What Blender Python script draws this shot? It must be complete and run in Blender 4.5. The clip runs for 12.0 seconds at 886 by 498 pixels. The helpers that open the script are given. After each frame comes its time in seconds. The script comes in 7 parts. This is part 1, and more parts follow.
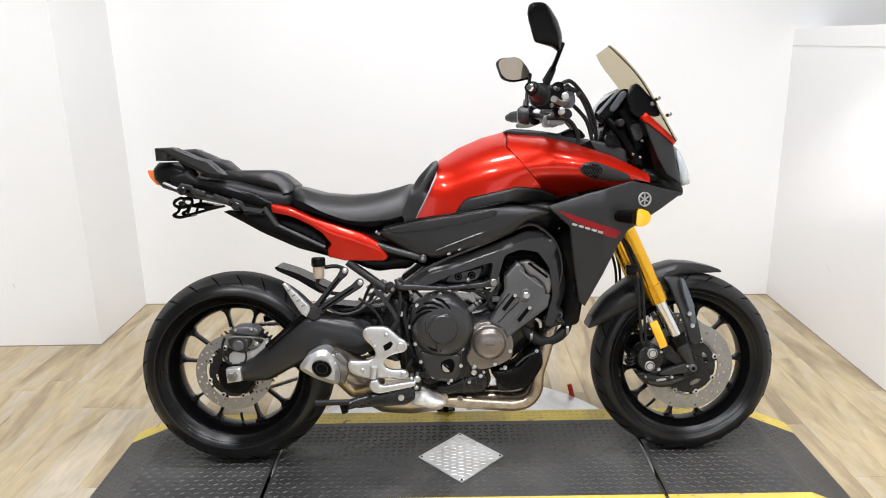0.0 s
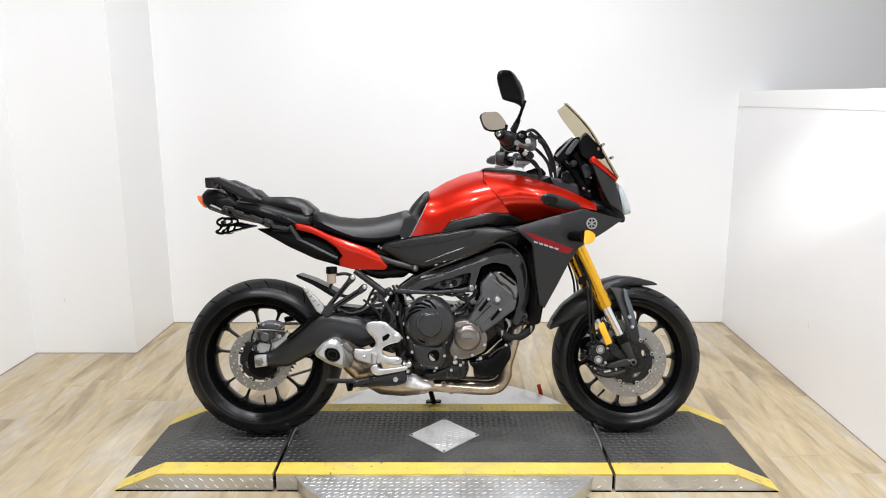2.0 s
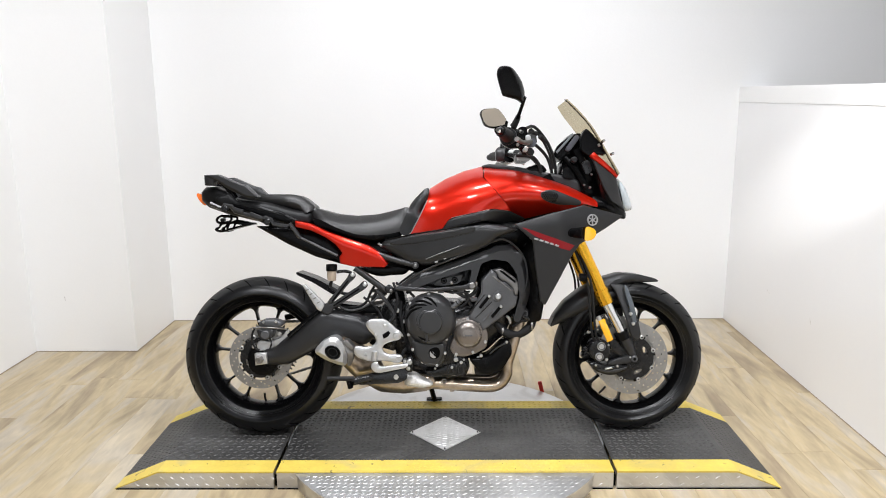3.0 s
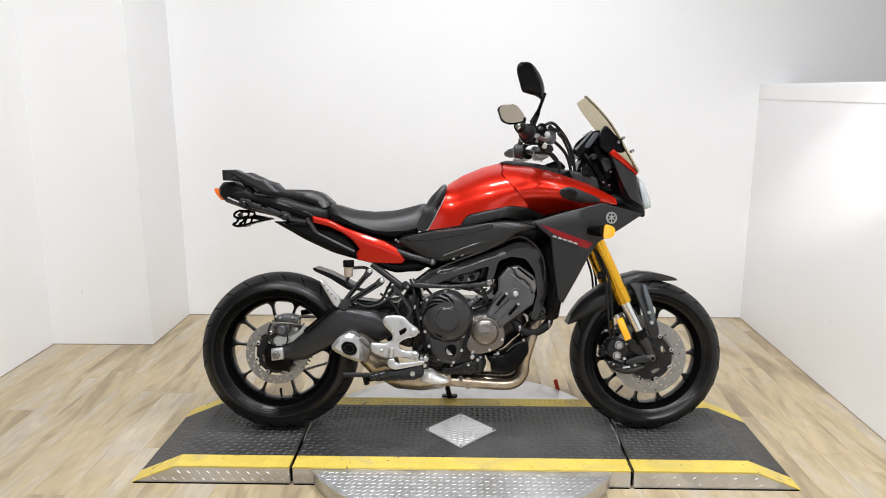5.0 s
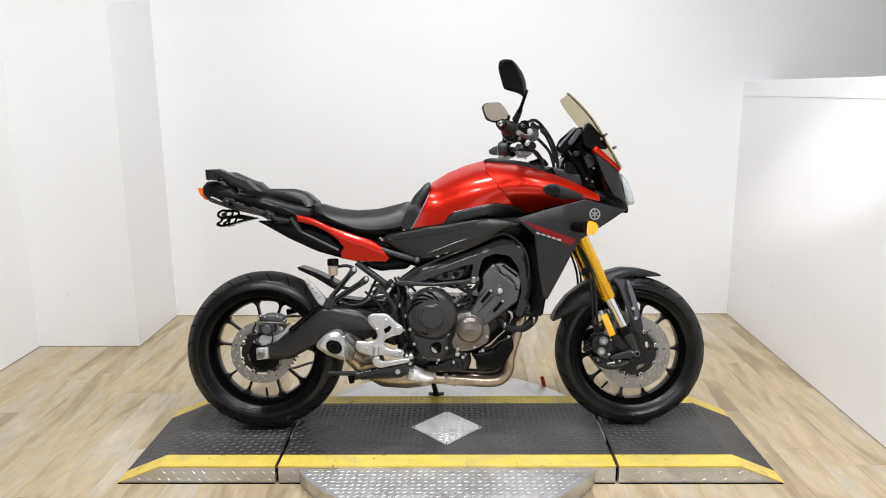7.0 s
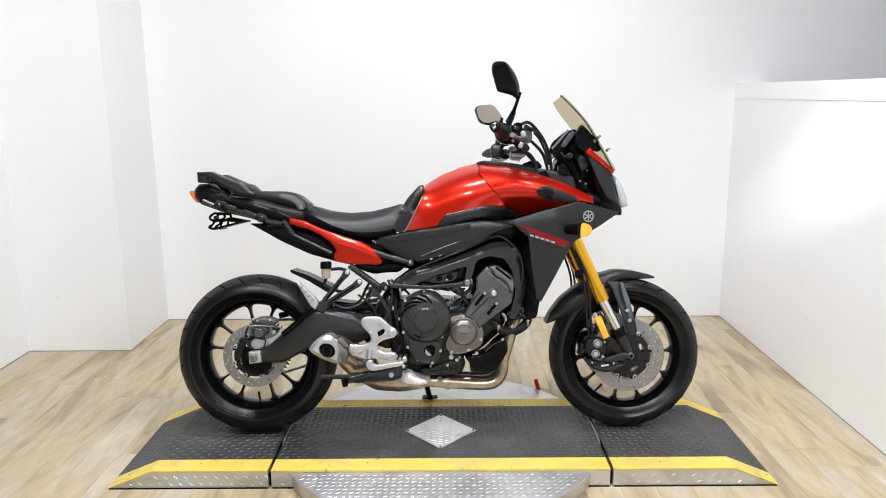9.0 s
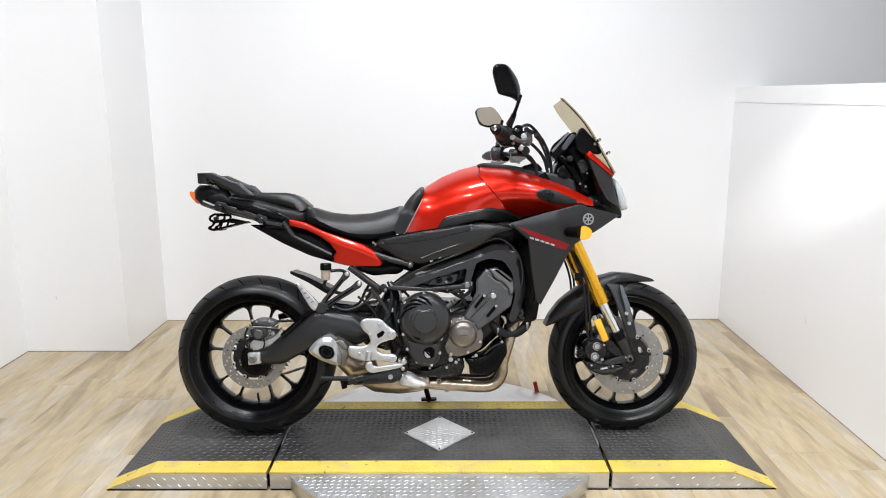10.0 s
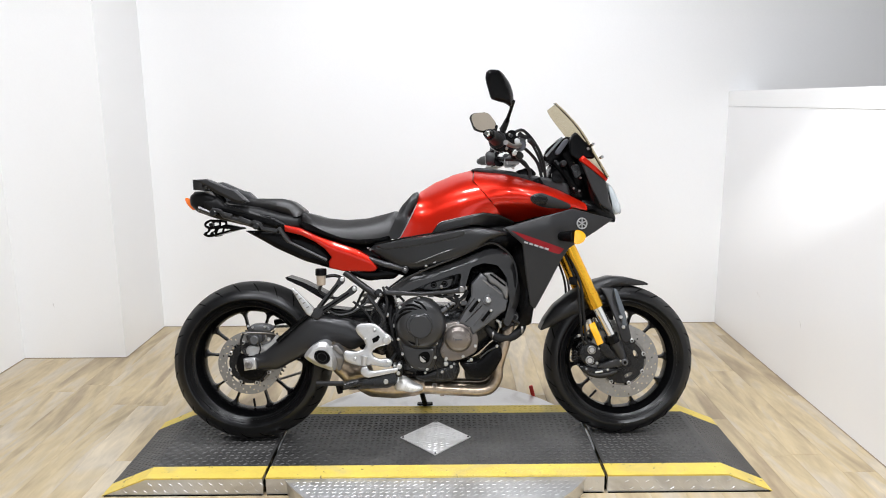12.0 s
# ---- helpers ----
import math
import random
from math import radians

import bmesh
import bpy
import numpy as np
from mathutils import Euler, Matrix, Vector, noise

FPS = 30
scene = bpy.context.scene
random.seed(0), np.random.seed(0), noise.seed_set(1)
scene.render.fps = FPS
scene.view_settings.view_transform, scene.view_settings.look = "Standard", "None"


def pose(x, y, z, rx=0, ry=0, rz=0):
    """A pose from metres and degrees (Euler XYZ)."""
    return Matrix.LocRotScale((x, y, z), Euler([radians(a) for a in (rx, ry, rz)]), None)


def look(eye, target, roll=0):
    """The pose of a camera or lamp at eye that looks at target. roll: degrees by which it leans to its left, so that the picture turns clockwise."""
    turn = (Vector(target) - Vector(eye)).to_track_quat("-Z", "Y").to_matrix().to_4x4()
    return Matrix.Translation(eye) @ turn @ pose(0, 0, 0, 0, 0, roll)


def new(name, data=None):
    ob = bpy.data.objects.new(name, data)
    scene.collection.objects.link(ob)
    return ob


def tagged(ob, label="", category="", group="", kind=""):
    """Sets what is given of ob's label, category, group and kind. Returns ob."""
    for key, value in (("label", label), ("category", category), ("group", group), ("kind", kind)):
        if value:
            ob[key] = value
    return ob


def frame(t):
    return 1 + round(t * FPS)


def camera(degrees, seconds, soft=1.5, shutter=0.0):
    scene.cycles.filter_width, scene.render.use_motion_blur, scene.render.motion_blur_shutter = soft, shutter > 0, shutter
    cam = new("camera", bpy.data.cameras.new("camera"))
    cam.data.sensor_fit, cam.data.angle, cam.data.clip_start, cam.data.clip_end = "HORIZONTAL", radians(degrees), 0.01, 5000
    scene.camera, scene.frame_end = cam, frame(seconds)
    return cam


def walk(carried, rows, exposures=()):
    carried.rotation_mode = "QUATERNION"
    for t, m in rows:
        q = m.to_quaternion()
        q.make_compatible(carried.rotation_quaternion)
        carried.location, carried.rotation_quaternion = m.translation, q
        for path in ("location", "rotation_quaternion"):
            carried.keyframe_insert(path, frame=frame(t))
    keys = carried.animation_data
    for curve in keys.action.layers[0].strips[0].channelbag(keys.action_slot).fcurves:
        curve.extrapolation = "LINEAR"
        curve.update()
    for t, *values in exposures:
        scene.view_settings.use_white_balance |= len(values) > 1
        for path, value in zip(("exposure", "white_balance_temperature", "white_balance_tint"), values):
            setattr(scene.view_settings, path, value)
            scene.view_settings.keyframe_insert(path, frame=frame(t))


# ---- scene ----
cam = camera(62.2, 12.0, 1.0)
EXPOSURES = [(0.0, -0.03, 6480, 10), (0.8, -0.06, 6440, 10), (3.5, -0.12, 6440, 10), (5.4, -0.2, 6480, 10), (7.2, -0.2, 6450, 10), (8.8, -0.1, 6340, 10), (12.0, -0.1, 6370, 10)]
PATH = [
    (0, (-0.035, -2.253, 1.383), (-0.0508, -0.330, 0.8354), -1.1),
    (0.3, (-0.004, -2.438, 1.388), (-0.0100, -0.505, 0.8884), -1.6),
    (0.5, (-0.006, -2.568, 1.38), (-0.0238, -0.621, 0.9244), -1.5),
    (0.7, (-0.035, -2.696, 1.377), (-0.0314, -0.723, 0.9598), 0.1),
    (1, (-0.053, -2.831, 1.387), (-0.0298, -0.875, 0.9744), 0.8),
    (1.2, (-0.041, -2.850, 1.386), (-0.0433, -0.883, 0.9588), 0.7),
    (1.5, (-0.012, -2.843, 1.38), (-0.0488, -0.894, 0.9334), 0.3),
    (1.7, (-0.000, -2.831, 1.383), (-0.0361, -0.884, 0.9615), 0.2),
    (2, (0.017, -2.828, 1.383), (-0.0018, -0.870, 0.9774), -0.2),
    (2.5, (0.019, -2.823, 1.38), (-0.0088, -0.867, 0.9654), -0.0),
    (3, (0.02, -2.82, 1.38), (-0.0018, -0.863, 0.9674), -0.4),
    (3.5, (0.021, -2.814, 1.383), (0.0052, -0.857, 0.9764), -0.1),
    (3.7, (-0.004, -2.801, 1.4), (-0.0438, -0.847, 0.9744), -0.6),
    (5.5, (0.001, -2.811, 1.375), (-0.0548, -0.857, 0.9524), 0.1),
    (6, (0.016, -2.815, 1.372), (-0.0418, -0.861, 0.9544), 0.3),
    (6.5, (0.017, -2.816, 1.369), (-0.0218, -0.862, 0.9464), -0.3),
    (7, (0.029, -2.812, 1.373), (-0.0038, -0.858, 0.9494), -0.5),
    (9, (0.023, -2.804, 1.368), (0.0122, -0.848, 0.9534), -0.5),
    (9.5, (0.021, -2.803, 1.366), (0.0172, -0.847, 0.9524), -0.3),
    (10, (0.018, -2.804, 1.369), (0.0112, -0.847, 0.9594), -0.2),
    (10.5, (0.02, -2.809, 1.368), (0.0072, -0.850, 0.9694), -0.1),
    (11, (0.026, -2.81, 1.369), (0.0162, -0.851, 0.9694), -0.4),
    (11.5, (0.03, -2.813, 1.37), (0.0282, -0.854, 0.9694), -0.5),
    (12, (0.034, -2.816, 1.371), (0.0302, -0.856, 0.9744), -0.5),
]
walk(cam, [(t, look(eye, target, roll)) for t, eye, target, roll in PATH], EXPOSURES)

# ---- light ----
world = bpy.data.worlds.new("world")
scene.world = world
world.use_nodes = True
bg = world.node_tree.nodes["Background"]
bg.inputs["Color"].default_value = (0.9, 0.95, 1.0, 1)
bg.inputs["Strength"].default_value = 0.3


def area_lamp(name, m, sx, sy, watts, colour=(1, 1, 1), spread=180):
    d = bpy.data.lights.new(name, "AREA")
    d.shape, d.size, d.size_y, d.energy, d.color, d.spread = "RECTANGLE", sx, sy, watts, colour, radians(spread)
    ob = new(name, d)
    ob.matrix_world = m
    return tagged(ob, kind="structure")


for lx, ly, watts in ((-1.4, -2.1, 47), (0.0, -2.2, 50), (1.3, -2.1, 43), (-0.75, -0.3, 37), (0.2, -0.35, 34), (1.0, -0.3, 30)):
    area_lamp("ceiling_lamp", look((lx, ly, 3.28), (lx, ly + 0.001, 0)), 0.26, 0.26, watts, (0.97, 0.98, 1.015))
# Unseen fill lamp behind the camera; no window is known there.
area_lamp("front_fill", look((0.0, -4.79, 1.6), (0.0, 0.0, 1.6)), 3.56, 1.56, 24, (0.94, 0.98, 1.04))
# Unseen spot, added for the bright patch on the partition.
d = bpy.data.lights.new("partition_spot", "SPOT")
d.energy, d.spot_size, d.spot_blend, d.shadow_soft_size = 900, radians(9), 0.9, 0.05
spot = new("partition_spot", d)
spot.matrix_world = look((0.5, -3.3, 2.7), (1.73, 0.45, 1.02))
tagged(spot, kind="structure")


# ---- materials ----
def mat(name, colour, rough=0.5, metal=0.0, vary=0.15, scale=8.0, fine=120.0, bump=0.0, bump_scale=200.0, coat=0.0, spec=0.5, rough_vary=0.1, stretch=(1, 1, 1), island=0.0):
    """A surface with colour variation at two scales, uneven gloss and fine relief, in metres."""
    m = bpy.data.materials.new(name)
    m.use_nodes = True
    nt = m.node_tree
    n, l = nt.nodes, nt.links
    p = n["Principled BSDF"]
    p.inputs["Metallic"].default_value = metal
    p.inputs["Coat Weight"].default_value = coat
    p.inputs["Coat Roughness"].default_value = 0.06
    p.inputs["Specular IOR Level"].default_value = spec
    tc = n.new("ShaderNodeTexCoord")
    mp = n.new("ShaderNodeMapping")
    mp.inputs["Scale"].default_value = stretch
    l.new(tc.outputs["Object"], mp.inputs["Vector"])

    def nz(s, detail):
        t = n.new("ShaderNodeTexNoise")
        t.inputs["Scale"].default_value = s
        t.inputs["Detail"].default_value = detail
        l.new(mp.outputs[0], t.inputs["Vector"])
        return t.outputs["Fac"]

    def math_node(op, a, b):
        t = n.new("ShaderNodeMath")
        t.operation = op
        for i, v in enumerate((a, b)):
            if isinstance(v, (int, float)):
                t.inputs[i].default_value = v
            else:
                l.new(v, t.inputs[i])
        return t.outputs[0]

    big, small = nz(scale, 4), nz(fine, 3)
    both = math_node("ADD", math_node("MULTIPLY", math_node("SUBTRACT", big, 0.5), 1.3), math_node("MULTIPLY", math_node("SUBTRACT", small, 0.5), 0.7))
    if island:
        oi = n.new("ShaderNodeObjectInfo")
        both = math_node("ADD", both, math_node("MULTIPLY", math_node("SUBTRACT", oi.outputs["Random"], 0.5), island))
    v = math_node("ADD", 1.0, math_node("MULTIPLY", both, 2 * vary))
    hs = n.new("ShaderNodeHueSaturation")
    hs.inputs["Color"].default_value = (*colour, 1)
    l.new(v, hs.inputs["Value"])
    l.new(hs.outputs[0], p.inputs["Base Color"])
    l.new(math_node("ADD", rough, math_node("MULTIPLY", both, rough_vary)), p.inputs["Roughness"])
    if bump:
        b = n.new("ShaderNodeBump")
        b.inputs["Strength"].default_value = bump
        b.inputs["Distance"].default_value = 0.002
        l.new(nz(bump_scale, 3), b.inputs["Height"])
        l.new(b.outputs[0], p.inputs["Normal"])
    return m


WALL = mat("white_wall_paint", (0.86, 0.86, 0.855), 0.42, vary=0.02, scale=1.5, bump=0.15, bump_scale=120)
PANEL = mat("white_gloss_panel", (0.85, 0.85, 0.855), 0.16, vary=0.015, scale=1.2, bump=0.1, bump_scale=6, rough_vary=0.15)
# Unseen walls take this grey to dim reflections and bounced light.
GREY_WALL = mat("unseen_wall_grey", (0.30, 0.295, 0.29), 0.6, vary=0.05, scale=1.5)
CEIL = mat("dark_ceiling_paint", (0.11, 0.11, 0.11), 0.8, vary=0.05)


def chipped(m, colour, scale, cut, soft=0.05, amount=1.0):
    """Wear with a shape of its own: patches where another colour shows through the paint."""
    n, l = m.node_tree.nodes, m.node_tree.links
    base = n["Principled BSDF"].inputs["Base Color"]
    under = base.links[0].from_socket
    tc, t, r, mx = n.new("ShaderNodeTexCoord"), n.new("ShaderNodeTexNoise"), n.new("ShaderNodeMapRange"), n.new("ShaderNodeMix")
    t.inputs["Scale"].default_value, t.inputs["Detail"].default_value, t.inputs["Distortion"].default_value = scale, 6, 0.8
    l.new(tc.outputs["Object"], t.inputs["Vector"])
    l.new(t.outputs["Fac"], r.inputs["Value"])
    r.inputs["From Min"].default_value, r.inputs["From Max"].default_value = cut, cut + soft
    r.inputs["To Max"].default_value = amount
    mx.data_type = "RGBA"
    l.new(r.outputs[0], mx.inputs[0])
    l.new(under, mx.inputs[6])
    mx.inputs[7].default_value = (*colour, 1)
    l.new(mx.outputs[2], base)
    return m


def plank_wood():
    """Pale oak with yellow and grey-brown streaks along Y, shifted from plank to plank."""
    m = bpy.data.materials.new("light_oak_plank")
    m.use_nodes = True
    n, l = m.node_tree.nodes, m.node_tree.links
    p = n["Principled BSDF"]
    tc, oi, mp = n.new("ShaderNodeTexCoord"), n.new("ShaderNodeObjectInfo"), n.new("ShaderNodeMapping")
    sc = n.new("ShaderNodeVectorMath")
    sc.operation = "SCALE"
    sc.inputs[0].default_value = (7.0, 31.0, 3.0)
    l.new(oi.outputs["Random"], sc.inputs["Scale"])
    ad = n.new("ShaderNodeVectorMath")
    l.new(tc.outputs["Object"], ad.inputs[0])
    l.new(sc.outputs[0], ad.inputs[1])
    mp.inputs["Scale"].default_value = (4.2, 0.9, 1.0)
    l.new(ad.outputs[0], mp.inputs["Vector"])

    def nz(scale, detail, distortion):
        t = n.new("ShaderNodeTexNoise")
        t.inputs["Scale"].default_value, t.inputs["Detail"].default_value, t.inputs["Distortion"].default_value = scale, detail, distortion
        l.new(mp.outputs[0], t.inputs["Vector"])
        return t.outputs["Fac"]

    ramp = n.new("ShaderNodeValToRGB")
    e = ramp.color_ramp.elements
    e[0].position, e[0].color = 0.30, (0.300, 0.230, 0.145, 1)
    e[1].position, e[1].color = 0.72, (0.590, 0.500, 0.355, 1)
    k = e.new(0.48)
    k.color = (0.490, 0.392, 0.235, 1)
    k = e.new(0.60)
    k.color = (0.475, 0.412, 0.318, 1)
    a = n.new("ShaderNodeMath")
    a.operation = "MULTIPLY_ADD"
    l.new(oi.outputs["Random"], a.inputs[0])
    a.inputs[1].default_value = 0.15
    b = n.new("ShaderNodeMath")
    b.inputs[1].default_value = -0.085
    l.new(nz(1.5, 4, 1.2), b.inputs[0])
    l.new(b.outputs[0], a.inputs[2])
    l.new(a.outputs[0], ramp.inputs[0])
    fine = nz(9, 3, 0.6)
    hs = n.new("ShaderNodeHueSaturation")
    v = n.new("ShaderNodeMapRange")
    v.inputs["From Min"].default_value, v.inputs["From Max"].default_value, v.inputs["To Min"].default_value, v.inputs["To Max"].default_value = 0.3, 0.7, 0.86, 1.08
    l.new(fine, v.inputs["Value"])
    l.new(v.outputs[0], hs.inputs["Value"])
    l.new(ramp.outputs[0], hs.inputs["Color"])
    l.new(hs.outputs[0], p.inputs["Base Color"])
    p.inputs["Roughness"].default_value = 0.42
    bu = n.new("ShaderNodeBump")
    bu.inputs["Strength"].default_value, bu.inputs["Distance"].default_value = 0.2, 0.001
    l.new(fine, bu.inputs["Height"])
    l.new(bu.outputs[0], p.inputs["Normal"])
    return m


OAK = plank_wood()
SEAM = mat("floor_joint", (0.36, 0.28, 0.18), 0.8)
BLACK_TREAD = mat("black_tread_plate", (0.036, 0.035, 0.034), 0.46, vary=0.5, scale=5, fine=90, bump=0.2, bump_scale=150, spec=0.4)
WORN_TREAD = mat("worn_black_tread", (0.090, 0.088, 0.086), 0.50, metal=0.3, vary=0.5, scale=6, fine=60, spec=0.35)
YELLOW = mat("yellow_edge_paint", (0.70, 0.53, 0.095), 0.5, vary=0.16, scale=12, fine=90)
ALU = mat("aluminium_tread_plate", (0.68, 0.68, 0.68), 0.46, metal=0.85, vary=0.10, scale=9, fine=150, rough_vary=0.25)
RED_PLASTIC = mat("red_plastic", (0.62, 0.03, 0.02), 0.4)
chipped(YELLOW, (0.075, 0.065, 0.045), 30, 0.648, 0.04, 0.75)
chipped(YELLOW, (0.48, 0.40, 0.17), 7, 0.50, 0.18, 0.55)
chipped(BLACK_TREAD, (0.085, 0.082, 0.078), 3.2, 0.47, 0.20, 0.55)
chipped(ALU, (0.42, 0.41, 0.39), 6, 0.50, 0.15, 0.5)
# Black for small dark parts and for shade drawn in gaps, grooves and bores.
GAP_SHADE_BLACK = mat("gap_shade_black", (0.003, 0.003, 0.003), 0.8, spec=0.05)
TYRE = mat("tyre_rubber", (0.0060, 0.0060, 0.0064), 0.30, vary=0.35, scale=14, fine=200, bump=0.05, bump_scale=300, spec=0.36)
TREAD = mat("worn_tread_rubber", (0.0165, 0.0163, 0.016), 0.55, vary=0.35, scale=18, fine=160, bump=0.1, bump_scale=260, spec=0.3)


# ---- mesh helpers ----
def finish(bm, name, material, smooth=True, angle=35):
    bmesh.ops.recalc_face_normals(bm, faces=bm.faces)
    me = bpy.data.meshes.new(name)
    bm.to_mesh(me)
    bm.free()
    me.materials.append(material)
    if smooth:
        me.polygons.foreach_set("use_smooth", [True] * len(me.polygons))
        me.set_sharp_from_angle(angle=radians(angle))
    return me


def part(name, bm, material, parent=None, label="", smooth=True, angle=35):
    ob = new(name, finish(bm, name, material, smooth, angle))
    ob.parent = parent
    return tagged(ob, label)


def box(x0, x1, y0, y1, z0, z1, bevel=0.0, bm=None):
    bm = bm or bmesh.new()
    r = bmesh.ops.create_cube(bm, size=1.0, matrix=Matrix.LocRotScale(((x0 + x1) / 2, (y0 + y1) / 2, (z0 + z1) / 2), None, (abs(x1 - x0), abs(y1 - y0), abs(z1 - z0))))
    if bevel:
        bmesh.ops.bevel(bm, geom=list({e for v in r["verts"] for e in v.link_edges}), offset=bevel, segments=2, affect="EDGES", profile=0.5)
    return bm


def prism(outline, z0, z1, bevel=0.0, bm=None):
    """An upright prism over an outline of (x, y)."""
    bm = bm or bmesh.new()
    f = bm.faces.new([bm.verts.new((x, y, z0)) for x, y in outline])
    r = bmesh.ops.extrude_face_region(bm, geom=[f])
    top = [v for v in r["geom"] if isinstance(v, bmesh.types.BMVert)]
    bmesh.ops.translate(bm, verts=top, vec=(0, 0, z1 - z0))
    if bevel:
        bmesh.ops.bevel(bm, geom=list({e for v in top for e in v.link_edges if all(w in top for w in e.verts)}), offset=bevel, segments=2, affect="EDGES")
    return bm


# ---- room ----
BACK, RIGHT, LEFT, FRONT, HIGH = 1.58, 1.711, -2.275, -4.8, 3.3
H = 0.068  # height of the platform


def setting(name, bm, material, label, smooth=False):
    return tagged(part(name, bm, material, None, label, smooth), label, "", "", "structure")


setting("wall_north", box(-1.717, 3.4, BACK, BACK + 0.12, 0, HIGH), WALL, "plain white painted back wall")
setting("wall_corner_box", box(LEFT - 0.12, -1.717, 1.02, BACK + 0.12, 0, HIGH), WALL, "white painted boxed-out wall corner")
setting("wall_west", box(LEFT - 0.12, LEFT, 0.2, 1.02, 0, HIGH), WALL, "white painted side wall")
setting("wall_west_outer", box(-5.0, -4.88, FRONT, 1.7, 0, HIGH), GREY_WALL, "plain grey wall")
setting("wall_west_return", box(-4.88, LEFT - 0.12, 1.58, 1.7, 0, HIGH), WALL, "white painted wall")
EAST = -0.010  # inward tilt of the partition's line, set to fit the camera's view
setting("wall_east_low", prism([(RIGHT, BACK), (RIGHT + EAST * (BACK - FRONT), FRONT), (RIGHT + EAST * (BACK - FRONT) + 0.14, FRONT), (RIGHT + 0.14, BACK)], 0, 1.325), PANEL, "glossy white half-height partition wall")
setting("wall_east_cap", prism([(RIGHT - 0.003, BACK), (RIGHT - 0.003 + EAST * (BACK - FRONT), FRONT), (RIGHT + EAST * (BACK - FRONT) + 0.16, FRONT), (RIGHT + 0.16, BACK)], 1.325, 1.41, 0.003), WALL, "white cap board along the partition wall")
setting("wall_east_outer", box(3.4, 3.52, FRONT, BACK + 0.12, 0, HIGH), GREY_WALL, "unseen wall beyond the partition, greyed to cut bounced light")
south = bmesh.new()  # the unseen wall behind the walk, with an opening added for the fill lamp
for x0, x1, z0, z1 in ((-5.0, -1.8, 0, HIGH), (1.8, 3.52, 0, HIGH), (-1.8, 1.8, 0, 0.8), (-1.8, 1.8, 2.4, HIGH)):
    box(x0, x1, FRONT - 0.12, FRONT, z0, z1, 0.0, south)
setting("wall_south", south, GREY_WALL, "unseen grey wall with an opening added for the fill lamp")
setting("ceiling", box(-5.0, 3.52, FRONT - 0.12, BACK + 0.12, HIGH, HIGH + 0.1), CEIL, "plain dark grey ceiling")
floor = setting("floor", box(-5.0, 3.52, FRONT - 0.12, BACK + 0.12, -0.05, -0.004), SEAM, "light oak plank floor")

# Thin darker strips along the foot of the walls.
FOOT = mat("brown_wall_foot", (0.30, 0.24, 0.18), 0.7)
setting("trim_north", box(-1.717, RIGHT, BACK - 0.003, BACK + 0.001, -0.002, 0.0035), FOOT, "thin brown strip where wall meets floor")
setting("trim_corner", box(LEFT, -1.714, 1.017, 1.021, -0.002, 0.0035), FOOT, "thin brown strip where wall meets floor")
setting("trim_corner_side", box(-1.718, -1.714, 1.021, BACK - 0.003, -0.002, 0.0035), FOOT, "thin brown strip where wall meets floor")
setting("trim_west", box(LEFT - 0.001, LEFT + 0.003, 0.2, 1.017, -0.002, 0.0035), FOOT, "thin brown strip where wall meets floor")
setting("trim_east", prism([(RIGHT - 0.003, BACK - 0.003), (RIGHT - 0.003 + EAST * (BACK - FRONT), FRONT), (RIGHT + 0.001 + EAST * (BACK - FRONT), FRONT), (RIGHT + 0.001, BACK - 0.003)], -0.002, 0.0035), FOOT, "thin brown strip where wall meets floor")

SCUFF = mat("grey_scuff", (0.62, 0.61, 0.60), 0.6, vary=0.3, scale=60)


def scuff(wall, m, length, width):
    """A thin rubbed streak on a wall's face."""
    bm = bmesh.new()
    bmesh.ops.create_circle(bm, cap_ends=True, segments=14, radius=0.5, matrix=m @ Matrix.Diagonal((length, width, 1, 1)))
    part("scuff_mark", bm, SCUFF, bpy.data.objects[wall], "faint grey scuff", False)


scuff("wall_corner_box", pose(-2.084, 1.0185, 0.304, 90, 80, 0), 0.028, 0.004)
scuff("wall_east_low", pose(RIGHT + EAST * (BACK - (0.967)) - 0.0015, 0.967, 0.343, 90, 20, -90), 0.05, 0.006)
scuff("wall_east_low", pose(RIGHT + EAST * (BACK - (0.487)) - 0.0015, 0.487, 0.328, 90, 60, -90), 0.035, 0.008)

# ---- platform ----
platform = tagged(new("motorcycle_platform"), "low black tread-plate platform with yellow edges on the oak floor", "platform")
Y0, Y1, YI0, YI1 = -0.430, 0.181, -0.346, 0.105  # near and far edge, inner edges of the yellow bands
GAP_L, GAP_R, KINK, TIP = -0.612, 0.600, 1.032, 1.192


def lozenges(spots, length, width, height):
    """Raised tread bars as one mesh; spots are (place, direction, normal)."""
    verts, faces = [], []
    for c, d, n in spots:
        c, d, n = Vector(c), Vector(d).normalized(), Vector(n).normalized()
        s = n.cross(d)
        b = len(verts)
        for u, v, w in ((-1, 0, 0), (-0.5, 0.7, 0), (0.5, 0.7, 0), (1, 0, 0), (0.5, -0.7, 0), (-0.5, -0.7, 0), (-0.55, 0, 1), (0.55, 0, 1)):
            verts.append(c + d * (u * length / 2) + s * (v * width / 2) + n * (w * height - 0.0003))
        for q in ((0, 6, 1), (1, 6, 7, 2), (2, 7, 3), (3, 7, 4), (4, 7, 6, 5), (5, 6, 0)):
            faces.append([b + i for i in reversed(q)])
    bm = bmesh.new()
    me = bpy.data.meshes.new("t")
    me.from_pydata(verts, [], faces)
    bm.from_mesh(me)
    bpy.data.meshes.remove(me)
    return bm


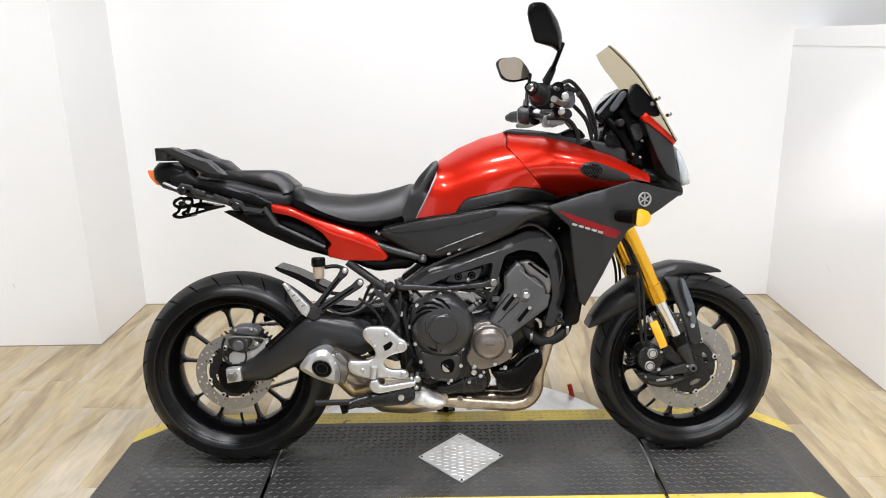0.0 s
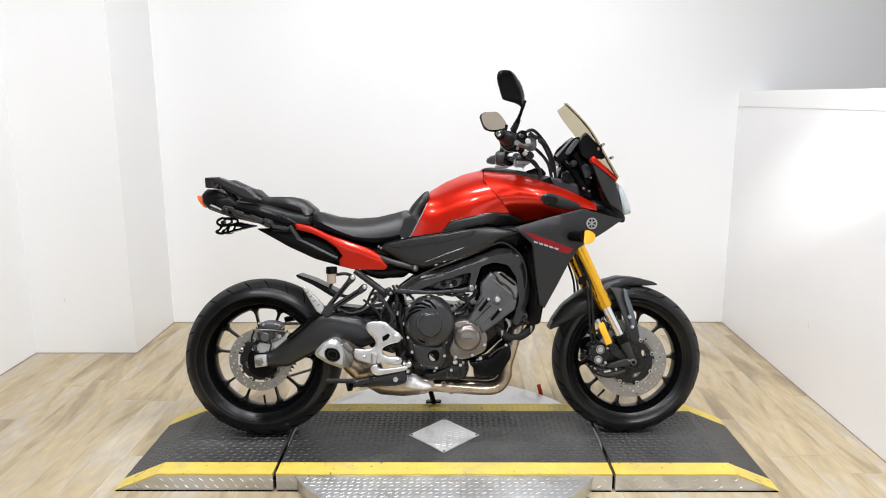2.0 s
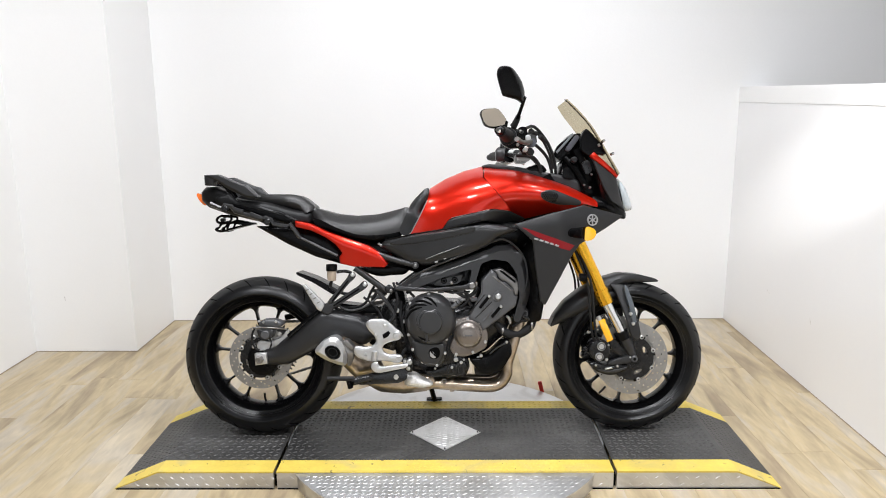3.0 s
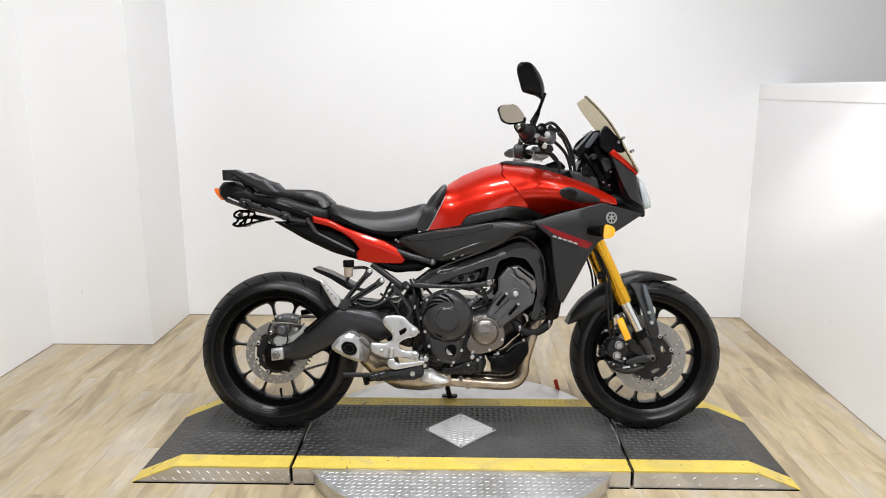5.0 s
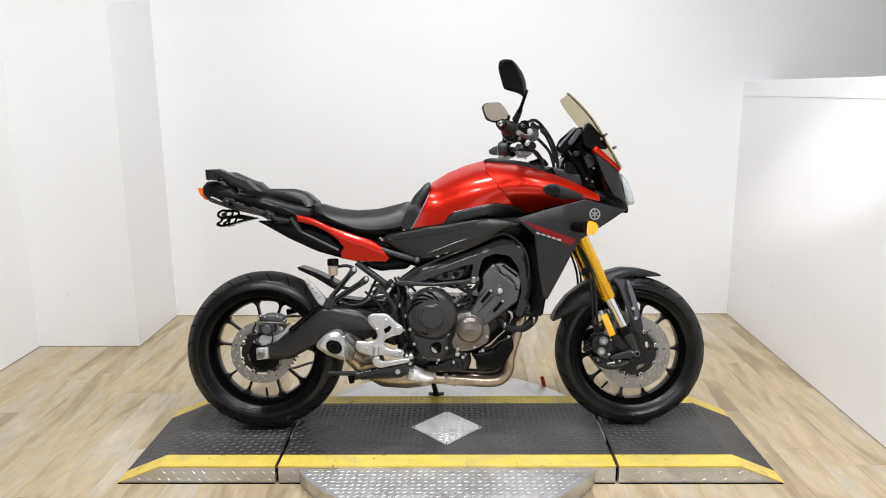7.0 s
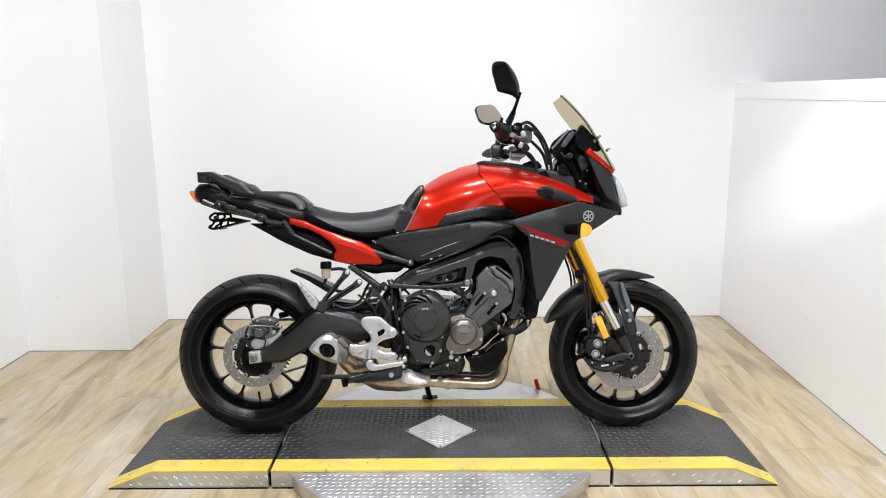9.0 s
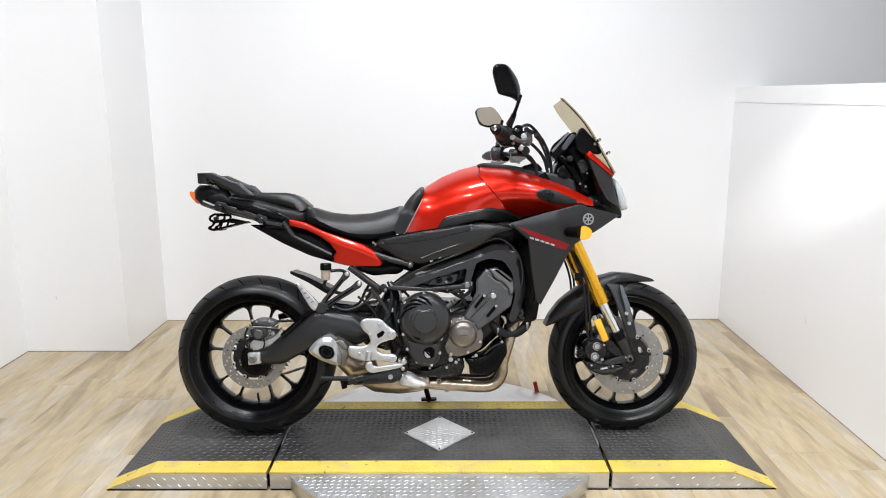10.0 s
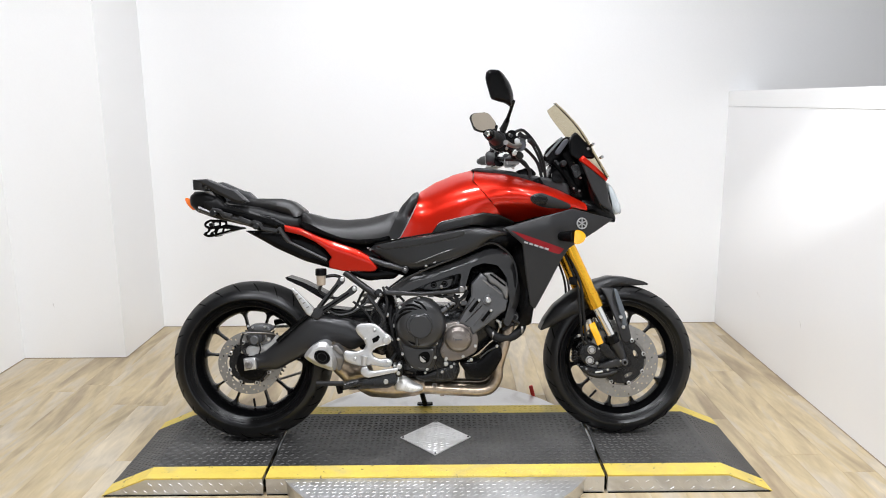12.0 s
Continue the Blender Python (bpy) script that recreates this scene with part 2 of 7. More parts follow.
def deck_z(x):
    return H if abs(x) <= KINK else max(0.002, H * (TIP - abs(x)) / (TIP - KINK))


def deck_piece(x0, x1, y0, y1, lift):
    """A strip of deck sheet that follows the flat top and the ramp at its end."""
    xs = sorted({x0, x1, *[k for k in (-KINK, KINK) if x0 < k < x1]})
    bm = bmesh.new()
    top = [[bm.verts.new((x, y, deck_z(x) + lift)) for y in (y0, y1)] for x in xs]
    bot = [[bm.verts.new((x, y, max(0.0, deck_z(x) + lift - 0.006))) for y in (y0, y1)] for x in xs]
    for i in range(len(xs) - 1):
        bm.faces.new((top[i][0], top[i + 1][0], top[i + 1][1], top[i][1]))
        bm.faces.new((bot[i][1], bot[i + 1][1], bot[i + 1][0], bot[i][0]))
        for k in (0, 1):
            bm.faces.new((top[i][k], bot[i][k], bot[i + 1][k], top[i + 1][k]))
    for i in (0, -1):
        bm.faces.new((top[i][0], top[i][1], bot[i][1], bot[i][0]))
    return bm


for x0, x1 in ((-TIP, GAP_L - 0.006), (GAP_L + 0.006, GAP_R - 0.006), (GAP_R + 0.006, TIP)):
    part("deck_plate", deck_piece(x0, x1, YI0, YI1, 0.0), BLACK_TREAD, platform, "worn black diamond tread plate", False)
    part("edge_band", deck_piece(x0, x1, Y0, YI0, 0.0005), YELLOW, platform, "yellow painted edge", False)
    part("edge_band", deck_piece(x0, x1, YI1, Y1, 0.0005), YELLOW, platform, "yellow painted edge", False)
    for y, t in ((Y0 + 0.002, 0.005), (Y1 - 0.002, -0.005)):
        bm = bmesh.new()
        xs = sorted({x0, x1, *[k for k in (-KINK, KINK) if x0 < k < x1]})
        line = [(x, deck_z(x) - 0.006) for x in xs if deck_z(x) > 0.006] + [(x, 0.0) for x in (x1, x0)]
        line = [(x, max(z, 0.0)) for x, z in line]
        f = bm.faces.new([bm.verts.new((x, y, z)) for x, z in line])
        r = bmesh.ops.extrude_face_region(bm, geom=[f])
        bmesh.ops.translate(bm, verts=[v for v in r["geom"] if isinstance(v, bmesh.types.BMVert)], vec=(0, t, 0))
        part("side_plate", bm, ALU, platform, "bare aluminium tread-plate side", False)

# raised tread bars
rnd = random.Random(4)
black_spots, yellow_spots, side_spots = [], [], []
PITCH = 0.0225
nx, ny = int(2 * TIP / PITCH), int((Y1 - Y0) / PITCH)
for i in range(nx):
    for j in range(ny):
        x, y = -TIP + 0.016 + i * PITCH, Y0 + 0.010 + j * PITCH
        if min(abs(x - GAP_L), abs(x - GAP_R)) < 0.016 or abs(abs(x) - KINK) < 0.008 or TIP - abs(x) < 0.014:
            continue
        if abs(x + 0.007) / 0.155 + abs(y + 0.125) / 0.165 < 1:
            continue
        d = (1, 0.55 if (i + j) % 2 else -0.55, 0)
        n = (0, 0, 1)
        if abs(x) > KINK:
            k = -math.copysign(H / (TIP - KINK), x)
            d, n = (1, d[1], k), (-k, 0, 1)
        yellow = y < YI0 or y > YI1
        if min(abs(y - YI0), abs(y - YI1)) < 0.008:
            continue
        if yellow and (abs(x) > 0.52 or x < -0.15 and y < 0):
            continue
        (yellow_spots if yellow else black_spots).append(((x, y, deck_z(x)), d, n))
for i in range(66):
    for j in range(2):
        x, z = -1.18 + i * 0.036, 0.016 + j * 0.027
        if z + 0.01 < deck_z(x) - 0.006 and abs(x) > 0.535 and min(abs(x - GAP_L), abs(x - GAP_R)) > 0.02:
            side_spots.append(((x + 0.018 * j, Y0 + 0.002, z), (1, 0, -0.75 if (x < 0 or (i + j) % 2) else 0.6), (0, -1, 0)))
tagged(part("raised_tread", lozenges(black_spots, 0.0215, 0.0068, 0.0028), WORN_TREAD, platform, "raised black tread bars", False), kind="stuff")
tagged(part("raised_tread", lozenges(yellow_spots, 0.020, 0.0062, 0.0020), YELLOW, platform, "raised yellow tread bars", False), kind="stuff")
tagged(part("raised_tread", lozenges(side_spots, 0.020, 0.0050, 0.0025), ALU, platform, "raised aluminium tread bars", False), kind="stuff")
# Black blocks put the shade of the two deck gaps into colour.
part("gap_filler", box(GAP_L - 0.005, GAP_L + 0.005, Y0 + 0.02, Y1 - 0.02, 0.002, H - 0.02), GAP_SHADE_BLACK, platform)
part("gap_filler", box(GAP_R - 0.005, GAP_R + 0.005, Y0 + 0.02, Y1 - 0.02, 0.002, H - 0.02), GAP_SHADE_BLACK, platform)

# Thin black strips follow the line where the near side meets the floor.
for x0, x1 in ((-1.185, GAP_L - 0.008), (GAP_L + 0.008, -0.53), (0.52, GAP_R - 0.008), (GAP_R + 0.008, 1.185)):
    part("foot_seal", box(x0, x1, Y0 - 0.002, Y0 + 0.003, 0.0, 0.003), GAP_SHADE_BLACK, platform, "thin black strip along the foot")

# bright square let into the deck
cx, cy = -0.007, -0.125
insert = part("diamond_insert", prism([(cx - 0.140, cy), (cx, cy - 0.149), (cx + 0.140, cy), (cx, cy + 0.149)], H - 0.004, H + 0.003, 0.001), ALU, platform, "bright aluminium tread-plate diamond insert", False)
spots = []
for i in range(-6, 7):
    for j in range(-8, 9):
        x, y = cx + i * 0.024, cy + j * 0.019 + (0.0095 if i % 2 else 0)
        if abs(x - cx) / 0.125 + abs(y - cy) / 0.134 < 1:
            spots.append(((x, y, H + 0.003), (1, 0.1, 0) if j % 2 else (1, -0.25, 0), (0, 0, 1)))
tagged(part("insert_tread", lozenges(spots, 0.021, 0.006, 0.0018), ALU, platform, "", False), kind="stuff")
for a, b in ((cx - 0.128, cy), (cx + 0.128, cy), (cx, cy + 0.136), (cx, cy - 0.136)):
    bm = bmesh.new()
    bmesh.ops.create_cone(bm, cap_ends=True, segments=10, radius1=0.004, radius2=0.003, depth=0.002, matrix=pose(a, b, H + 0.004))
    part("screw_head", bm, GAP_SHADE_BLACK, platform)

# round turntable under the deck
CX, CY, CR = -0.005, -0.128, 0.612
table = tagged(new("turntable"), "round aluminium tread-plate turntable below the platform", "turntable")
bm = bmesh.new()
bmesh.ops.create_cone(bm, cap_ends=True, segments=96, radius1=CR, radius2=CR, depth=0.008, matrix=pose(CX, CY, H - 0.0125))
part("top_plate", bm, ALU, table)
bm = bmesh.new()
bmesh.ops.create_cone(bm, cap_ends=True, segments=96, radius1=CR - 0.006, radius2=CR - 0.004, depth=H - 0.017, matrix=pose(CX, CY, (H - 0.017) / 2))
part("rim_band", bm, ALU, table, "plain rolled aluminium rim")
spots = []
for i in range(-28, 29):
    for j in range(-28, 29):
        x, y = CX + i * 0.023, CY + j * 0.023
        if math.hypot(x - CX, y - CY) < CR - 0.014 and y < Y0 - 0.008:
            spots.append(((x, y, H - 0.0085), (1, 0.95 if (i + j) % 2 else 0.35, 0), (0, 0, 1)))
tagged(part("raised_tread", lozenges(spots, 0.021, 0.0052, 0.0012), ALU, table, "", False), kind="stuff")

latch = tagged(new("latch_handle"), "small upright red plastic handle beside the turntable", "handle")
grip = part("grip", box(-0.009, 0.009, -0.006, 0.006, 0.0, 0.070, 0.004), RED_PLASTIC, latch)
grip.matrix_local = pose(0.436, 0.321, 0.034, 0, -14, 0)
part("foot", box(0.415, 0.455, 0.305, 0.345, 0.0, 0.032, 0.003), GAP_SHADE_BLACK, latch)

# ---- motorcycle ----
LEAN = 9.5
bike = tagged(new("motorcycle"), "red and black sport touring motorcycle leaning on its side stand", "motorcycle")
bike.matrix_world = pose(0, -0.088, H, 0, 0, 1.0) @ pose(0, 0, 0, -LEAN, 0, 0)
GLOSS_BLACK = mat("gloss_black_paint", (0.0025, 0.0025, 0.0028), 0.22, vary=0.1, spec=0.2)
STEEL = mat("brushed_steel", (0.26, 0.25, 0.24), 0.38, metal=0.9, vary=0.15, scale=20, fine=300)


def lathe(profile, segs=64, centre=(0, 0, 0), bm=None, closed=False):
    """A body of revolution about the Y axis through centre; profile of (radius, y)."""
    bm = bm or bmesh.new()
    rings = []
    for k in range(segs):
        a = 2 * math.pi * k / segs
        rings.append([bm.verts.new((centre[0] + r * math.cos(a), centre[1] + y, centre[2] + r * math.sin(a))) for r, y in profile])
    n = len(profile)
    for k in range(segs):
        p, q = rings[k], rings[(k + 1) % segs]
        for i in range(n if closed else n - 1):
            bm.faces.new((p[i], p[(i + 1) % n], q[(i + 1) % n], q[i]))
    bmesh.ops.remove_doubles(bm, verts=bm.verts, dist=1e-5)
    return bm


def wheel(name, X, Z, R, HW, first, disc_r, side, label):
    w = tagged(new(name), label)
    w.parent = bike
    c = (X, 0, Z)
    prof = []
    for k in range(17):  # round tread, then the side walls to the bead
        a = radians(-84 + 168 * k / 16)
        prof.append((R - HW * 0.72 + HW * 0.72 * math.cos(a), HW * math.sin(a) / math.sin(radians(84))))
    rim = 0.218
    side = [(rim - 0.004, 0.62), (rim + 0.004, 0.695), (rim + 0.0075, 0.74), (rim + 0.0085, 0.715), (rim + 0.011, 0.745), (rim + 0.0165, 0.83), (rim + 0.0185, 0.815), (rim + 0.022, 0.86), ((rim + R - HW * 0.6) / 2 + 0.01, 0.985)]
    prof = [(r, -HW * y) for r, y in side] + prof + [(r, HW * y) for r, y in reversed(side)]
    tyre = part("tyre", lathe(prof, 96, c, closed=True), TYRE, w, "black rubber tyre")
    face = [(r + 0.0006, y) for r, y in prof if abs(y) < HW * 0.88 and r > R - HW * 0.62]
    inner = [(r - 0.004, y) for r, y in reversed(face)]
    part("tread_face", lathe(face + inner, 96, c, closed=True), TREAD, w, "worn dull grey tread face")
    hw = HW * 0.66
    part("rim", lathe([(0.224, -hw), (0.226, -hw + 0.004), (0.218, -hw + 0.012), (0.205, -hw + 0.022), (0.203, -0.02), (0.203, 0.02), (0.205, hw - 0.022), (0.218, hw - 0.012), (0.226, hw - 0.004), (0.224, hw), (0.214, hw - 0.002), (0.198, hw - 0.022), (0.1925, 0.022), (0.190, 0.0), (0.1925, -0.022), (0.198, -hw + 0.022), (0.214, -hw + 0.002)], 96, c, closed=True), GLOSS_BLACK, w, "gloss black cast rim")
    part("hub", lathe([(0.0, -0.066), (0.026, -0.066), (0.036, -0.05), (0.036, -0.02), (0.034, 0.0), (0.036, 0.02), (0.036, 0.05), (0.026, 0.066), (0.0, 0.066)], 32, c), GLOSS_BLACK, w)
    spokes = [radians(first + 72 * k + s) for k in range(5) for s in (-15, 15)]
    web = bmesh.new()
    loops = []
    for k in range(180):
        a = 2 * math.pi * k / 180
        near = min(abs((a - b + math.pi) % (2 * math.pi) - math.pi) for b in spokes)
        r0 = 0.194 - 0.017 * math.exp(-(near / 0.075) ** 2)
        loops.append([web.verts.new((X + r * math.cos(a), y, Z + r * math.sin(a))) for r, y in ((0.203, -0.020), (r0 + 0.003, -0.016), (r0, -0.011), (r0, 0.011), (r0 + 0.003, 0.016), (0.203, 0.020))])
    for p, q in zip(loops, loops[1:] + loops[:1]):
        for j in range(5):
            web.faces.new((p[j], p[j + 1], q[j + 1], q[j]))
    part("rim_web", web, GLOSS_BLACK, w)
    for k in range(5):
        for s in (-15, 15):
            a, b = radians(first + 72 * k + s * 0.55), radians(first + 72 * k + s)
            bm = bmesh.new()
            i0, i1 = Vector((math.cos(a), 0, math.sin(a))) * 0.032, Vector((math.cos(b), 0, math.sin(b))) * 0.192
            d = (i1 - i0).normalized()
            t = Vector((-d.z, 0, d.x))
            loop = []
            for p, wd, dp in ((i0, 0.008, 0.020), (i0.lerp(i1, 0.5), 0.0046, 0.015), (i0.lerp(i1, 0.86), 0.0048, 0.016), (i1, 0.0115, 0.02)):
                loop.append([bm.verts.new(Vector(c) + p + t * (u * wd) + Vector((0, v * dp, 0))) for u, v in ((-1, -0.5), (-0.5, -1), (0.5, -1), (1, -0.5), (1, 0.5), (0.5, 1), (-0.5, 1), (-1, 0.5))])
            for p, q in zip(loop, loop[1:]):
                for j in range(8):
                    bm.faces.new((p[j], p[(j + 1) % 8], q[(j + 1) % 8], q[j]))
            bm.faces.new(loop[0]), bm.faces.new(loop[-1])
            part("spoke", bm, GLOSS_BLACK, w)
    return w


front = wheel("front_wheel", 0.72, 0.294, 0.294, 0.062, 58, 0.149, 2, "black cast ten-spoke front wheel with road tyre")
rear = wheel("rear_wheel", -0.72, 0.309, 0.309, 0.092, 86, 0.122, 1, "black cast ten-spoke rear wheel with wide road tyre")

from mathutils.bvhtree import BVHTree
from mathutils.geometry import delaunay_2d_cdt

RED = mat("candy_red_paint", (0.53, 0.0135, 0.003), 0.31, metal=0.58, vary=0.06, scale=30, fine=900, coat=0.5, rough_vary=0.05, spec=0.2)
MATTE = mat("matte_graphite_paint", (0.0185, 0.0185, 0.0194), 0.40, vary=0.18, scale=9, fine=300, bump=0.05, bump_scale=500, spec=0.34)
FRAME = mat("satin_graphite_alloy", (0.023, 0.023, 0.024), 0.32, metal=0.2, vary=0.2, scale=12, fine=300, bump=0.06, bump_scale=420, spec=0.5)
PLASTIC = mat("black_plastic", (0.0030, 0.0030, 0.0032), 0.25, vary=0.25, scale=15, fine=250, bump=0.08, bump_scale=400, spec=0.12)
TAIL_PLASTIC = mat("dull_black_plastic", (0.0072, 0.0072, 0.0075), 0.42, vary=0.2, scale=15, fine=250, bump=0.08, bump_scale=400, spec=0.25)
TEXTURED = mat("grained_black_plastic", (0.0115, 0.0115, 0.012), 0.33, vary=0.25, bump=0.5, bump_scale=420, spec=0.46)
VINYL = mat("black_seat_vinyl", (0.0165, 0.0158, 0.0155), 0.37, vary=0.15, scale=6, fine=300, bump=0.35, bump_scale=450, spec=0.42)
ENGINE = mat("dark_engine_paint", (0.0075, 0.0075, 0.0078), 0.27, metal=0.0, vary=0.4, scale=20, fine=200, bump=0.08, bump_scale=250, spec=0.4)
COVER = mat("satin_dark_cover", (0.019, 0.019, 0.0197), 0.34, vary=0.24, scale=18, fine=220, bump=0.08, bump_scale=250, spec=0.6)
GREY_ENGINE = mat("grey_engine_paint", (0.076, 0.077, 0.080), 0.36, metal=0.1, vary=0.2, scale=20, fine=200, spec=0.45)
BRONZE = mat("bronze_grey_paint", (0.215, 0.19, 0.170), 0.30, metal=0.75, vary=0.15, scale=25, fine=300)
CAST = mat("bare_cast_alloy", (0.21, 0.205, 0.20), 0.36, metal=0.7, vary=0.2, scale=30, fine=250, bump=0.1, bump_scale=250)
GOLD = mat("gold_anodised_tube", (0.80, 0.44, 0.035), 0.24, metal=0.95, vary=0.08, scale=30, fine=300)
BOLT = mat("zinc_bolt", (0.62, 0.62, 0.61), 0.3, metal=0.9, vary=0.2, scale=80)
CHROME = mat("polished_chrome", (0.78, 0.79, 0.80), 0.14, metal=1.0, vary=0.05)
SILVER = mat("cast_silver_metal", (0.58, 0.58, 0.575), 0.36, metal=0.8, vary=0.18, scale=30, fine=300, bump=0.12, bump_scale=300)
EXHAUST = mat("heat_tinted_steel", (0.40, 0.325, 0.245), 0.33, metal=0.9, vary=0.55, scale=11, fine=60, rough_vary=0.18)
BLASTED = mat("rough_bright_steel", (0.74, 0.73, 0.71), 0.55, metal=0.55, vary=0.35, scale=45, fine=200, bump=0.6, bump_scale=110, rough_vary=0.2)
AMBER = mat("amber_lens", (0.95, 0.47, 0.012), 0.2, vary=0.05, coat=0.6)
RED_LENS = mat("red_orange_lens", (0.92, 0.20, 0.03), 0.2, vary=0.08, coat=0.6)
LENS = mat("headlight_lens", (0.50, 0.56, 0.60), 0.1, metal=0.3, vary=0.15, scale=40, coat=1.0)
MIRROR = mat("mirror_glass", (0.38, 0.335, 0.28), 0.04, metal=1.0, vary=0.0)
DISC = mat("drilled_disc_steel", (0.33, 0.325, 0.315), 0.38, metal=0.9, vary=0.15, scale=60, fine=400)
MARK = mat("light_grey_marking", (0.32, 0.32, 0.32), 0.4, vary=0.05)
STRIPE = mat("dark_red_decal", (0.22, 0.006, 0.010), 0.4, vary=0.1, spec=0.25)
RUBBER = mat("black_rubber", (0.014, 0.014, 0.0145), 0.5, vary=0.2, bump=0.2, bump_scale=300, spec=0.2)
FLUID = mat("cloudy_reservoir_plastic", (0.45, 0.37, 0.29), 0.3, vary=0.1)
BLUEGREY = mat("blue_grey_plastic", (0.055, 0.056, 0.066), 0.35, vary=0.1)
PALE = mat("pale_display_glass", (0.14, 0.148, 0.155), 0.12, vary=0.1, coat=0.7)

GLASS = bpy.data.materials.new("smoked_screen")
GLASS.use_nodes = True
nt = GLASS.node_tree
nt.nodes.clear()
tr, gl, mx, out = (nt.nodes.new("ShaderNode" + k) for k in ("BsdfTransparent", "BsdfGlossy", "MixShader", "OutputMaterial"))
tr.inputs["Color"].default_value = (0.745, 0.70, 0.60, 1)
gl.inputs["Roughness"].default_value = 0.05
mx.inputs[0].default_value = 0.02
nt.links.new(tr.outputs[0], mx.inputs[1])
nt.links.new(gl.outputs[0], mx.inputs[2])
nt.links.new(mx.outputs[0], out.inputs["Surface"])


def lerp(table, x):
    """A value from a short table of (x, value) rows, along a smooth curve."""
    if x <= table[0][0]:
        return table[0][1]
    n = len(table)
    slope = [(table[min(i + 1, n - 1)][1] - table[max(i - 1, 0)][1]) / (table[min(i + 1, n - 1)][0] - table[max(i - 1, 0)][0]) for i in range(n)]
    for i in range(n - 1):
        (a, u), (b, v) = table[i], table[i + 1]
        if x <= b:
            h, k = b - a, (x - a) / (b - a)
            return u * (1 + 2 * k) * (1 - k) ** 2 + slope[i] * h * k * (1 - k) ** 2 + v * k * k * (3 - 2 * k) + slope[i + 1] * h * k * k * (k - 1)
    return table[-1][1]


def soften(line, rounds, radius=0.007):
    """Rounds the corners of an outline."""
    for k in range(rounds + 1 if rounds else 0):
        reach = radius * (1.6 if rounds > 1 else 1.0) / (2.2 ** k)
        res = []
        for i, p in enumerate(line):
            p = Vector(p)
            for q in (Vector(line[i - 1]), Vector(line[(i + 1) % len(line)])):
                d = q - p
                res.append(tuple(p + d * min(0.3, reach / max(d.length, 1e-6))))
        line = res
    return line


def edge_distance(x, z, segs):
    best = 9.0
    for (a, b), (c, d) in segs:
        dx, dz = c - a, d - b
        k = max(0.0, min(1.0, ((x - a) * dx + (z - b) * dz) / max(1e-12, dx * dx + dz * dz)))
        best = min(best, math.hypot(x - a - k * dx, z - b - k * dz))
    return best


def inside(x, z, line):
    odd = False
    for (a, b), (c, d) in zip(line, line[1:] + line[:1]):
        if (b > z) != (d > z) and x < a + (c - a) * (z - b) / (d - b):
            odd = not odd
    return odd


def sheet(line, grid, roll=0.01):
    """A flat face over an outline of (x, z): rows of points along its edge, an even field within."""
    segs = list(zip(line, line[1:] + line[:1]))
    turn = sum(a * d - b * c for (a, b), (c, d) in segs)
    rim, inward = [], []
    for (a, b), (c, d) in segs:
        ln = math.hypot(c - a, d - b)
        n = max(1, int(round(ln / (grid * 0.7))))
        nx, nz = (-(d - b) / max(ln, 1e-9), (c - a) / max(ln, 1e-9)) if turn > 0 else ((d - b) / max(ln, 1e-9), -(c - a) / max(ln, 1e-9))
        for k in range(n):
            rim.append((a + (c - a) * k / n, b + (d - b) * k / n))
            inward.append((nx, nz))
    pts, count = list(rim), len(rim)
    reach = min(roll, 0.03)
    for f in (0.1, 0.3, 0.6, 1.0):
        row = []
        for k in range(count):
            nx, nz = inward[k][0] + inward[k - 1][0], inward[k][1] + inward[k - 1][1]
            ln = max(1e-6, math.hypot(nx, nz))
            p = (rim[k][0] + nx / ln * reach * f, rim[k][1] + nz / ln * reach * f)
            if inside(p[0], p[1], line) and edge_distance(p[0], p[1], segs) > 0.93 * reach * f and all(math.hypot(p[0] - q[0], p[1] - q[1]) > grid * 0.35 for q in row[-3:] + row[:2]):
                row.append(p)
        pts += row
    xs, zs = [p[0] for p in line], [p[1] for p in line]
    for j in range(int((max(zs) - min(zs)) / (grid * 0.87)) + 1):
        for i in range(int((max(xs) - min(xs)) / grid) + 2):
            x, z = min(xs) + (i + 0.5 * (j % 2)) * grid, min(zs) + j * grid * 0.87
            if inside(x, z, line) and edge_distance(x, z, segs) > reach + grid * 0.45:
                pts.append((x, z))
    vs, _, fs, _, _, _ = delaunay_2d_cdt([Vector(p) for p in pts], [], [list(range(count))], 1, 1e-6)
    bm = bmesh.new()
    verts = [bm.verts.new((p.x, 0, p.y)) for p in vs]
    for f in fs:
        bm.faces.new([verts[k] for k in f])
    for v in [v for v in bm.verts if not v.link_faces]:
        bm.verts.remove(v)
    return bm


def nearest_on(x, z, segs):
    """For arrays of points: the distance to the nearest piece of an outline, and the place on it."""
    best, bx, bz = np.full(x.shape, 9.0), x.copy(), z.copy()
    for (a, b), (c, d) in segs:
        dx, dz = c - a, d - b
        k = np.clip(((x - a) * dx + (z - b) * dz) / max(1e-12, dx * dx + dz * dz), 0, 1)
        px, pz = a + k * dx, b + k * dz
        r = np.hypot(x - px, z - pz)
        m = r < best
        best, bx, bz = np.where(m, r, best), np.where(m, px, bx), np.where(m, pz, bz)
    return best, bx, bz


